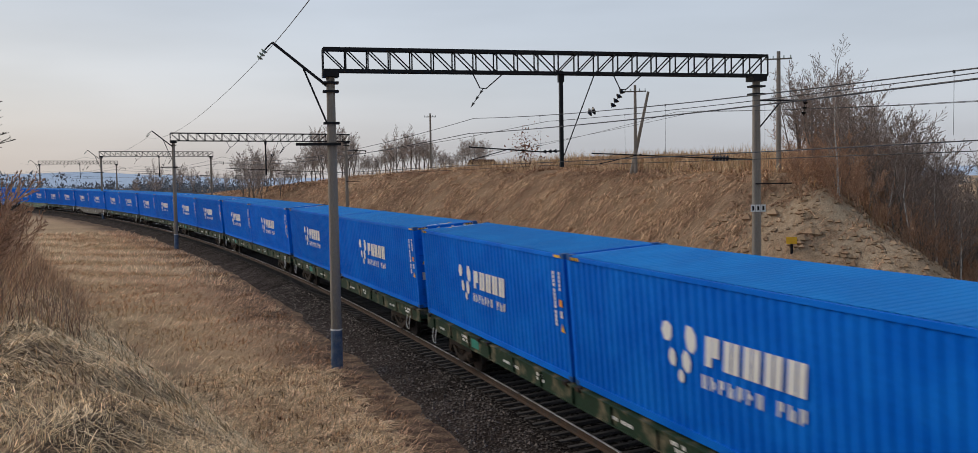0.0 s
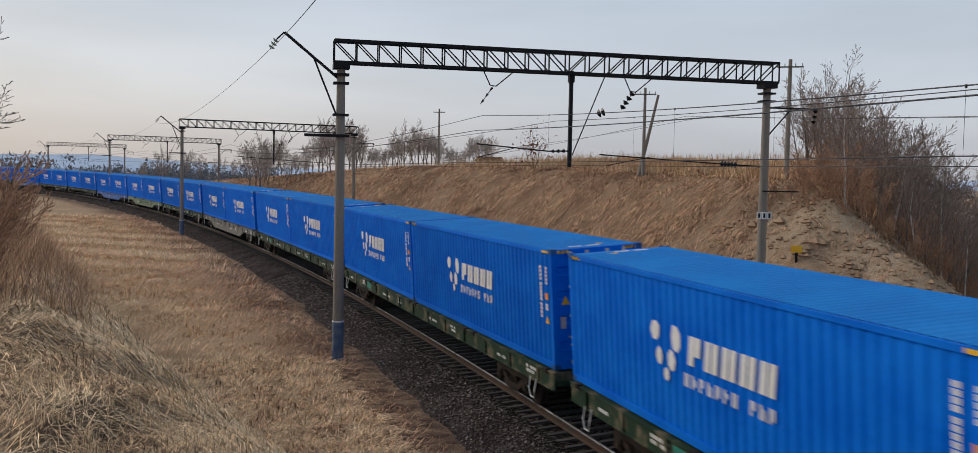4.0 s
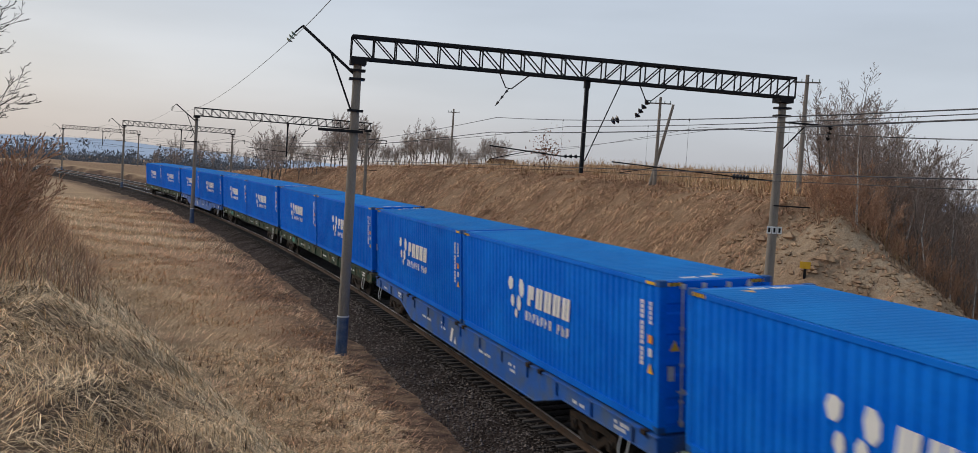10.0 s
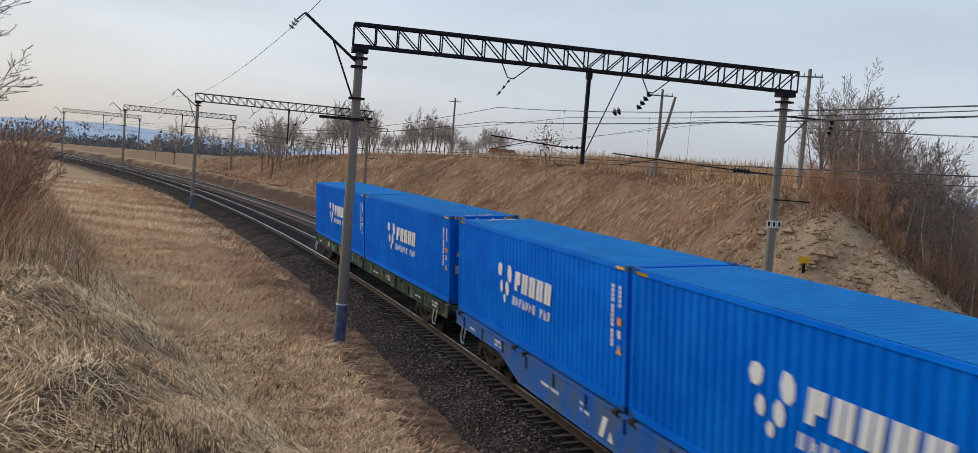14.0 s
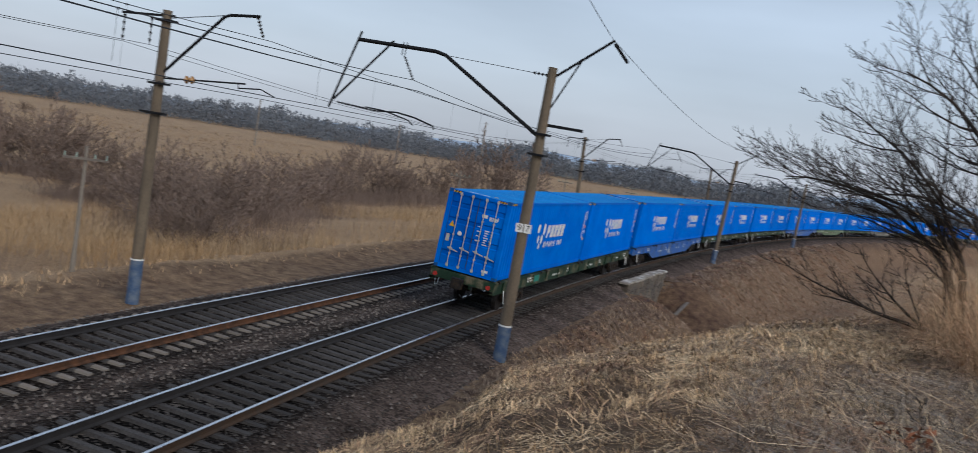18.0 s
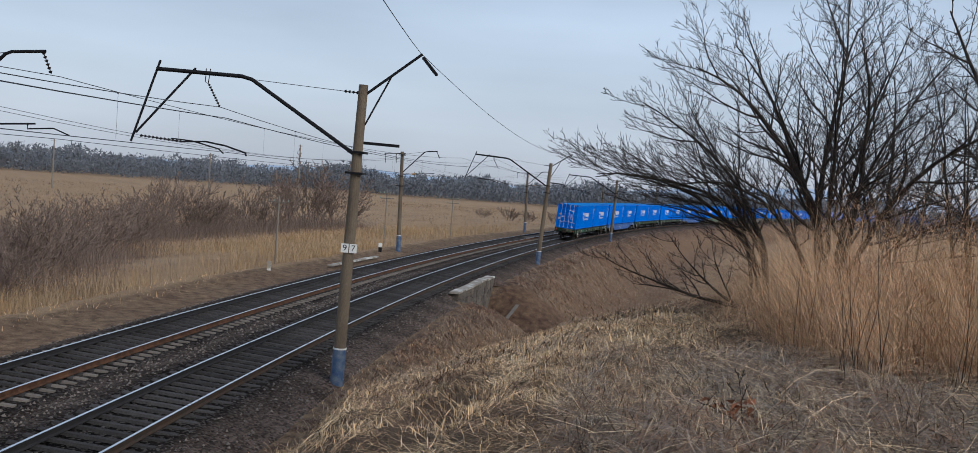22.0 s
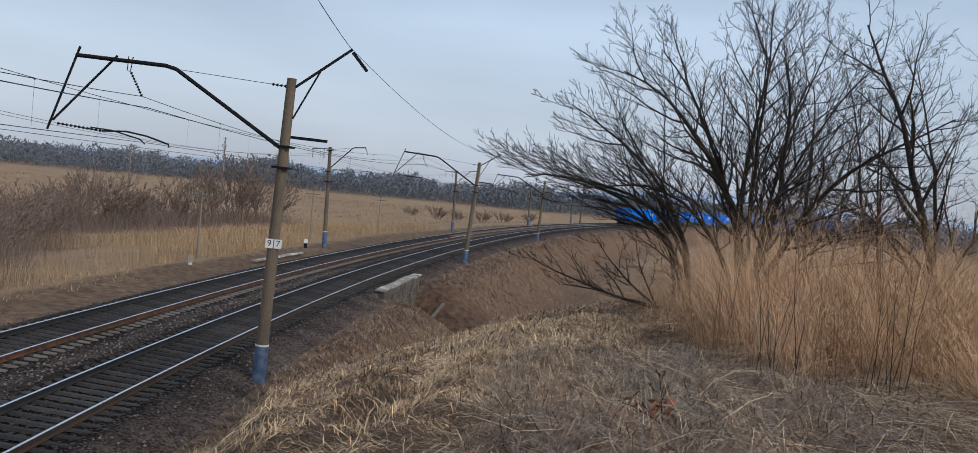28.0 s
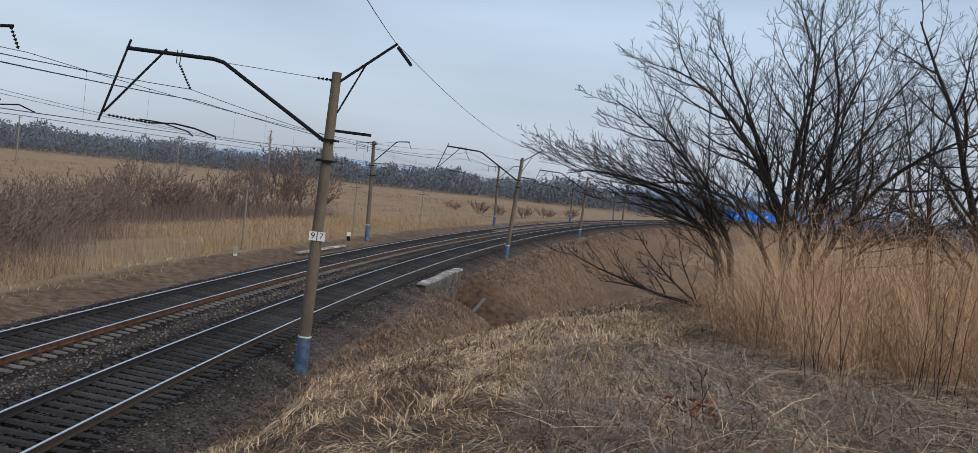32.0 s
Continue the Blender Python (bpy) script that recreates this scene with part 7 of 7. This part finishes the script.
    lb.matrix_world = pose(p.x, p.y, p.z) @ Matrix.Scale(1.55, 4)
    r2 = np.random.RandomState(4)
    n = 420
    c = r2.normal(0, 1, (n, 3)) * np.array([0.42, 0.42, 0.55]) + np.array([0, 0, 1.35])
    o = r2.normal(0, 0.05, (n, 3, 3))
    fast_mesh("leaves", (c[:, None] + o).reshape(-1, 3), [np.arange(n * 3).reshape(-1, 3)], M_LEAF, lb)
    # dead leafy twig in the foreground
    tw = make_tree("dead_twig", "broken twig with curled rust-brown leaves in the grass", [((0, 0, 0), (0.2, 0, 1), (0.1, 0, 1), 0.5, 0.006), ((0, 0, 0), (0.6, 0.2, 0.4), (0.8, 0, 0.3), 0.4, 0.005)], 95, kids=(5, 3), spread=0.7, bark=M_BARK, twig=M_BARK, category="twig")
    p = ground_at(180.3, 7.3)
    tw.matrix_world = pose(p.x, p.y, p.z + 0.05) @ Matrix.Scale(0.8, 4)
    n = 60
    c = r2.normal(0, 1, (n, 3)) * np.array([0.17, 0.12, 0.07]) + np.array([0.05, 0, 0.14])
    fast_mesh("leaves", (c[:, None] + r2.normal(0, 0.03, (n, 3, 3))).reshape(-1, 3), [np.arange(n * 3).reshape(-1, 3)], M_LEAF, tw)


build_trees()


def build_distance():
    """Woods round the flats, and the hills behind them, both with haze painted in."""
    rng = np.random.RandomState(21)
    for az0, az1, r0, r1, n, h0, h1 in ((24, 100, 760, 900, 2300, 4, 8), (96, 118, 640, 800, 1500, 5, 9), (112, 185, 560, 760, 5600, 6, 12), (180, 215, 420, 700, 1800, 7, 12), (-60, -12, 380, 560, 2400, 4, 8)):
        az = np.radians(rng.uniform(az0, az1, n))
        r = rng.uniform(r0, r1, n)
        x, y = r * np.sin(az), r * np.cos(az)
        h = rng.uniform(h0 * 0.7, h1 * 1.25, n) * (1 + 0.25 * wave(np.degrees(az), np.degrees(az), 0.9, 5) + 0.2 * wave(np.degrees(az), np.degrees(az), 3.1, 6))
        w = h * rng.uniform(0.22, 0.42, n)
        base = np.stack([x, y, ground_z(x, y)], 1)
        m = 56                                  # twig sprays of one crown, each a thin fan of three corners
        q = rng.normal(0, 0.55, (n, m, 3))
        q[:, :, 2] = rng.uniform(0.02, 1.0, (n, m)) ** 0.85
        q[:, :, :2] *= np.sqrt(1.1 - q[:, :, 2:3] ** 2) * 1.7
        c = base[:, None] + q * np.stack([w, w, h], 1)[:, None]
        up = rng.normal(0, 0.5, (n, m, 3)) + np.array([0, 0, 0.5])
        out = rng.normal(0, 0.5, (n, m, 3))
        size = (h[:, None] * rng.uniform(0.06, 0.14, (n, m)))[:, :, None]
        tri = np.stack([c - out * size * 0.5, c + out * size * 0.5, c + up * size], 2).reshape(-1, 3)
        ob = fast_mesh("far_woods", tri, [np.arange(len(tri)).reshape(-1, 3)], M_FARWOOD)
        tagged(ob, "bare woods at the far edge of the flats, painted haze blue-grey", "woods", kind="stuff")
    m = bpy.data.materials.new("painted_haze_hill")
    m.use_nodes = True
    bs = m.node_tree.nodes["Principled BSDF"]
    # distance haze painted as a pale blue base plus a faint glow
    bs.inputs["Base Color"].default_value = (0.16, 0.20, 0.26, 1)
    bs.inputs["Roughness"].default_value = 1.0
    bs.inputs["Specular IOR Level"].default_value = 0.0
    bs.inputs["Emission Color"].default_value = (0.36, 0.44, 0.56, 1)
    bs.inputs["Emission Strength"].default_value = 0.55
    az = np.arange(-75, 236, 0.5)
    ridge = 26 + 20 * wave(az, az, 0.16, 41) + 9 * wave(az, az, 0.6, 42)
    ridge = ridge + 62 * np.exp(-((az - 66) / 4.2) ** 2) + 45 * np.exp(-((az + 22) / 10) ** 2) + 34 * sstep(165, 185, az)
    ridge = np.maximum(ridge * (0.35 + 0.65 * sstep(120, 160, az) + 0.3 * sstep(75, 60, az)), 4)
    verts = []
    for a, h in zip(az, ridge):
        q = radians(a)
        for r, z in ((3000, PLAIN - 5), (3300, h)):
            verts.append((r * math.sin(q), r * math.cos(q), z))
    faces = [(2 * i, 2 * i + 2, 2 * i + 3, 2 * i + 1) for i in range(len(az) - 1)]
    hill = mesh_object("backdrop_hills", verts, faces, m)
    tagged(hill, "pale blue hills on the horizon, haze painted in and glowing", "hills", kind="structure")


build_distance()


# ---------------------------------------------------------------- water, culvert, posts and other small things
def water_material():
    m = bpy.data.materials.new("pond_ice")
    m.use_nodes = True
    nt = m.node_tree
    n, l = nt.nodes.new, nt.links.new
    bs = nt.nodes["Principled BSDF"]
    bs.inputs["Roughness"].default_value = 0.22
    bs.inputs["IOR"].default_value = 1.33
    tc, nz, cr = n("ShaderNodeTexCoord"), n("ShaderNodeTexNoise"), n("ShaderNodeValToRGB")
    nz.inputs["Scale"].default_value, nz.inputs["Detail"].default_value = 0.12, 6.0
    l(tc.outputs["Object"], nz.inputs[0])
    cr.color_ramp.elements[0].color, cr.color_ramp.elements[1].color = (0.16, 0.27, 0.38, 1), (0.42, 0.56, 0.66, 1)
    cr.color_ramp.elements[0].position, cr.color_ramp.elements[1].position = 0.35, 0.7
    l(nz.outputs[0], cr.inputs[0])
    l(cr.outputs[0], bs.inputs["Base Color"])
    return m


def build_water():
    mw = water_material()
    for name, near, far, lab in (
            ("pond", [(67.5, 109), (62.4, 77), (58.4, 62.5), (57.0, 52), (57.3, 42.7), (60, 35), (68, 27.3)], [(70, 28), (72.4, 38.6), (75.5, 52), (75.9, 64), (75.1, 80.8), (69, 109)], "pale blue frozen pond on the dry flats"),
            ("river", [(134, 238), (139, 215), (143, 198)], [(160, 214), (181, 250), (196, 328), (160, 300)], "pale blue river bend beyond the wooded bank")):
        outline = near + far
        bm = bmesh.new()
        pts = []
        for i, (a, b) in enumerate(zip(outline, outline[1:] + outline[:1])):
            for k in range(6):
                t = k / 6
                x, y = a[0] + (b[0] - a[0]) * t, a[1] + (b[1] - a[1]) * t
                j = 0.7 * math.sin(x * 1.3 + y * 0.7) + 0.4 * math.sin(x * 2.9 - y * 1.7)
                pts.append(bm.verts.new((x + j, y + j * 0.6, 0.0)))
        face = bm.faces.new(pts)
        bmesh.ops.triangulate(bm, faces=[face])
        ob = part(name, bm, mw, None)
        ob.location.z = PLAIN + 0.13
        tagged(ob, lab, "water", kind="structure")


build_water()

M_STONE = mat("rubble_stone", (0.15, 0.12, 0.092), 0.95, var=0.3, scale=1.5, fine=12, bump=0.6, bump_dist=0.03, second=(0.09, 0.08, 0.07), objrand=0.3)
M_SLAB = mat("pale_slab", (0.30, 0.265, 0.22), 0.9, var=0.25, scale=1.1, fine=12, bump=0.4, second=(0.55, 0.53, 0.49), mask_lo=0.48, mask_hi=0.56)
M_ICE = mat("old_snow", (0.75, 0.76, 0.78), 0.6, var=0.12, scale=3, fine=30)
M_WOOD = mat("grey_wood", (0.19, 0.165, 0.14), 0.9, var=0.25, scale=3, fine=40, stretch=(1, 1, 0.2), second=(0.13, 0.11, 0.095))


def build_culvert():
    e = empty("culvert_headwall", Matrix(), "stone culvert headwall with a pale concrete coping slab", "culvert")
    s0, s1, d, zt = -50.4, -62.0, -2.25, -0.3
    def block(name, sa, sb, da, db, za, zb, m):
        bm = bmesh.new()
        lo = [at(sa, da, za), at(sb, da, za), at(sb, db, za), at(sa, db, za)]
        hi = [at(sa, da, zb), at(sb, da, zb), at(sb, db, zb), at(sa, db, zb)]
        vs = [bm.verts.new(p) for p in lo + hi]
        for f in ((3, 2, 1, 0), (4, 5, 6, 7), (0, 1, 5, 4), (1, 2, 6, 5), (2, 3, 7, 6), (3, 0, 4, 7)):
            bm.faces.new([vs[i] for i in f])
        bmesh.ops.recalc_face_normals(bm, faces=bm.faces[:])
        return part(name, bm, m, e)
    rng = random.Random(61)
    sa = s0
    while sa > s1 + 0.4:                       # broken lengths of coping, none quite in line
        sb = max(sa - rng.uniform(1.0, 2.6), s1)
        j, k = rng.uniform(-0.06, 0.08), rng.uniform(-0.05, 0.03)
        block("coping_slab", sa, sb + 0.03, d - 0.30 + j, d + 0.25 + j, zt + k, zt + 0.10 + k, M_SLAB)
        sa = sb
    rng = random.Random(6)
    z = zt
    for row in range(9):
        s = s0 - 0.2
        h = rng.uniform(0.36, 0.46)
        while s > s1 + 0.3:
            w = rng.uniform(0.5, 0.9)
            mid = s - w / 2
            if not (row >= 3 and abs(mid + 55.6) < 1.1):
                block("stone", s, s - w + 0.03, d - 0.2 - rng.uniform(0, 0.05), d + 0.4, z - h + 0.03, z, M_STONE)
            s -= w
        z -= h
    # black sheet that stands in for the darkness inside the culvert
    block("opening_dark", -54.3, -56.9, d + 0.3, d + 0.42, z, zt - 1.0, M_BLACK)
    # a fallen board in the ditch
    b = empty("fallen_board", Matrix(), "grey weathered board lying in the ditch", "board")
    bm = bmesh.new()
    p, q = at(-56.8, -3.9, -3.0), at(-60.9, -4.4, -1.9)
    bar(bm, p, q, 0.22, 0.06)
    part("plank", bm, M_WOOD, b)


build_culvert()


def snow_patch(az, r, w, seed):
    rng = random.Random(seed)
    p = ground_at(az, r)
    bm = bmesh.new()
    ring = []
    for i in range(14):
        a = 2 * math.pi * i / 14
        k = rng.uniform(0.6, 1.2)
        x, y = p.x + math.cos(a) * w * k, p.y + math.sin(a) * w * 1.6 * k
        ring.append(bm.verts.new((x, y, float(ground_z(np.array([x]), np.array([y]))[0]) + 0.02)))
    c = bm.verts.new((p.x, p.y, p.z + 0.09))
    for i in range(14):
        bm.faces.new((ring[i], ring[(i + 1) % 14], c))
    e = empty("snow_patch", Matrix(), "small patch of old snow in the gully", "snow", "snow patches")
    part("crust", bm, M_ICE, e, smooth=True)


for i, (az, r, w) in enumerate(((175.6, 45, 0.6), (176.4, 49, 0.9), (176.9, 44, 0.5), (177.4, 52, 0.8), (175.2, 38, 0.35), (126.4, 112, 2.2))):
    snow_patch(az, r, w, i)


def field_pole(az, r, top_el, label, arms=1, lean=0.0, tall=None, width=0.16, material=None, group="field poles"):
    p = ground_at(az, r)
    h = tall or (EYE_Z + r * math.tan(radians(top_el)) - p.z)
    e = empty("utility_pole", pose(p.x, p.y, p.z, 0, lean, -az), label, "utility pole", group)
    bm = bmesh.new()
    bar(bm, (0, 0, -0.5), (0, 0, h), width * 1.25, width * 0.8, 8)
    part("shaft", bm, material or M_CONCRETE, e)
    for k in range(arms):
        z = h - 0.45 - 0.5 * k
        bm = bmesh.new()
        bar(bm, (-0.75, -0.1, z), (0.75, -0.1, z), 0.08, 0.08)
        part("crossarm", bm, M_WOOD, e)
        for x in (-0.68, -0.3, 0.3, 0.68):
            bm = bmesh.new()
            bar(bm, (x, -0.1, z), (x, -0.1, z + 0.2), 0.07, 0.05, 7)
            part("pin_insulator", bm, M_GLASSINS, e)
    return e


field_pole(18.08, 58, 7.1, "grey concrete power pole with a crossarm on the bank", 1, width=0.26)
field_pole(-2.5, 120, 4.06, "grey power pole beyond the bank", 1, width=0.26)
field_pole(9.85, 66, 5.5, "grey concrete power pole with a crossarm on the bank", 1, width=0.22)
f2 = field_pole(9.6, 66.3, 5.2, "leaning strut pole beside the power pole", 0, lean=12, width=0.22)
field_pole(151.65, 69.2, -1.65, "thin pale concrete post at the reeds", 1, tall=5.0, width=0.14)
field_pole(158.0, 100, -0.6, "thin grey signal post on the flats", 2, width=0.12)
field_pole(162.0, 118, -0.7, "thin grey wooden post on the flats", 2, width=0.12)
field_pole(130.3, 36, -4.17, "thin pale concrete post at the reeds", 1, tall=4.5, width=0.14)
for az, r, el in ((139.3, 300, 0.9), (147.6, 330, 0.8), (152.7, 280, 1.7), (86, 330, 0.6), (61, 150, -0.9)):
    field_pole(az, r, el, "distant grey power pole on the flats", 1, width=0.4)


def marker_post(az, r, h, w, material, top, label):
    p = ground_at(az, r)
    e = empty("marker_post", pose(p.x, p.y, p.z, 0, 0, -az), label, "marker post", "marker posts")
    bm = bmesh.new()
    box(bm, -w / 2, w / 2, -w / 2, w / 2, -0.3, h)
    part("post", bm, material, e)
    bm = bmesh.new()
    box(bm, -w / 2 - 0.01, w / 2 + 0.01, -w / 2 - 0.01, w / 2 + 0.01, h * 0.55, h + 0.02)
    part("cap", bm, top, e)
    return e


marker_post(157.8, 83.4, 0.75, 0.3, M_BLACK, M_WHITE, "short black post with a white top beside the line")
marker_post(151.3, 62.9, 0.55, 0.26, M_SLAB, M_SLAB, "short pale concrete post beside the line")
marker_post(23.0, 41, 0.8, 0.3, M_WOOD, M_WHITE, "short post with a white top at the bank foot")
marker_post(-13.4, 108, 0.9, 0.3, M_BLACK, M_WHITE, "short black post with a white top beside the line")


def build_small():
    # yellow sign on the eroded slope
    p = ground_at(18.8, 46)
    e = empty("yellow_sign", pose(p.x, p.y, p.z, 0, 0, -18.8), "small yellow sign plate on a short black post", "sign")
    bm = bmesh.new()
    bar(bm, (0, 0, -0.2), (0, 0, 0.45), 0.12, 0.12)
    part("post", bm, M_BLACK, e)
    bm = bmesh.new()
    box(bm, -0.24, 0.24, -0.10, -0.06, 0.40, 0.72)
    part("plate", bm, M_YELLOW, e)
    # roof of a hut behind the crest
    p = ground_at(0.6, 125)
    e = empty("hut", pose(p.x, p.y, p.z - 0.4, 0, 0, 20), "low hut with a brown tin roof behind the bank", "hut")
    bm = bmesh.new()
    box(bm, -1.5, 1.5, -1.2, 1.2, -0.5, 0.9)
    part("wall", bm, M_WOOD, e)
    bm = bmesh.new()
    for sx in (-1, 1):
        vs = [bm.verts.new(q) for q in ((-1.7, sx * 1.4, 0.85), (1.7, sx * 1.4, 0.85), (1.7, 0, 1.5), (-1.7, 0, 1.5))]
        bm.faces.new(vs)
    part("roof", bm, M_RAIL, e)
    # sleepers' debris and a fish plate by the near track
    rng = random.Random(14)
    e = empty("wooden_chip", pose(0, 0, 0), "yellowish wooden chip lying on the ballast", "debris")
    bm = bmesh.new()
    q = at(20.5, -1.9, -0.33)
    box(bm, -0.14, 0.14, -0.04, 0.04, 0, 0.03, Matrix.Translation(q) @ Matrix.Rotation(0.9, 4, "Z"))
    part("chip", bm, M_YELLOW, e)
    # pale concrete trough beside the far track
    e = empty("cable_trough", Matrix(), "pale concrete cable trough beside the far track", "trough")
    for k in range(7):
        a, b = at(-63 - k * 1.5, 9.6, -0.62), at(-64.4 - k * 1.5, 9.6, -0.62)
        bm = bmesh.new()
        bar(bm, a, b, 0.4, 0.10)
        part("lid", bm, M_SLAB, e)
    # stones and clods on the eroded end of the bank
    rs = np.random.RandomState(9)
    verts, faces = [], []
    for _ in range(1500):
        az, r = rs.uniform(14, 28), rs.uniform(36, 52)
        x, y = r * math.sin(radians(az)), r * math.cos(radians(az))
        s_, d_ = to_track(np.array([x]), np.array([y]))
        if d_[0] < 10.5:
            continue
        z = float(ground_z(np.array([x]), np.array([y]))[0])
        k = rs.uniform(0.05, 0.22) * (1.8 if rs.rand() < 0.06 else 1)
        b = len(verts)
        for dx, dy, dz in ((1, 0, 0), (-1, 0, 0), (0, 1, 0), (0, -1, 0), (0, 0, 1), (0, 0, -1)):
            j = rs.uniform(0.6, 1.2)
            verts.append((x + dx * k * j, y + dy * k * j, z + dz * k * j * 0.7))
        faces += [(b + i, b + j, b + q) for i, j, q in ((0, 2, 4), (2, 1, 4), (1, 3, 4), (3, 0, 4), (2, 0, 5), (1, 2, 5), (3, 1, 5), (0, 3, 5))]
    ob = mesh_object("clods", verts, faces, mat("clay_clod", (0.33, 0.23, 0.14), 0.95, var=0.3, scale=2, fine=20, second=(0.24, 0.15, 0.09), island=0.3))
    tagged(ob, "loose clay clods and stones on the eroded slope", "clods", kind="stuff")
    # loose stones on the ballast shoulder
    verts, faces = [], []
    for _ in range(15000):
        s_ = rs.uniform(12, 60) if rs.rand() < 0.6 else rs.uniform(-60, -10)
        d_ = rs.choice([rs.uniform(-3.6, -1.5), rs.uniform(1.5, 3.1), rs.uniform(6.2, 8.2)])
        zz = np.interp(d_, [-3.9, -2.9, -1.75, 1.45, 1.9, SPACING - 1.9, SPACING + 1.45, SPACING + 1.9, SPACING + 4.2], [-1.0, -0.70, -0.36, -0.10, -0.12, -0.33, -0.10, -0.14, -1.1])
        p = at(s_, d_, zz + 0.01)
        k = rs.uniform(0.02, 0.06)
        b = len(verts)
        for dx, dy, dz in ((1, 0, 0), (-1, 0, 0), (0, 1, 0), (0, -1, 0), (0, 0, 1)):
            j = rs.uniform(0.6, 1.3)
            verts.append((p.x + dx * k * j, p.y + dy * k * j, p.z + dz * k * j))
        faces += [(b + i, b + j, b + q) for i, j, q in ((0, 2, 4), (2, 1, 4), (1, 3, 4), (3, 0, 4))]
    ob = mesh_object("loose_stones", verts, faces, mat("loose_stone", (0.15, 0.125, 0.108), 0.95, var=0.2, scale=9, fine=40, second=(0.08, 0.068, 0.06), island=0.7))
    tagged(ob, "loose crushed stones on the ballast shoulder", "stones", kind="stuff")


build_small()


def motions():
    ts = [float(t) for t in range(33)]
    rt, rs = [a for a, b in REAR], [b for a, b in REAR]
    for ob, off, local in MOVING:
        walk(ob, [(t, wagon_pose(float(np.interp(t, rt, rs)) - off) @ local) for t in ts])


motions()
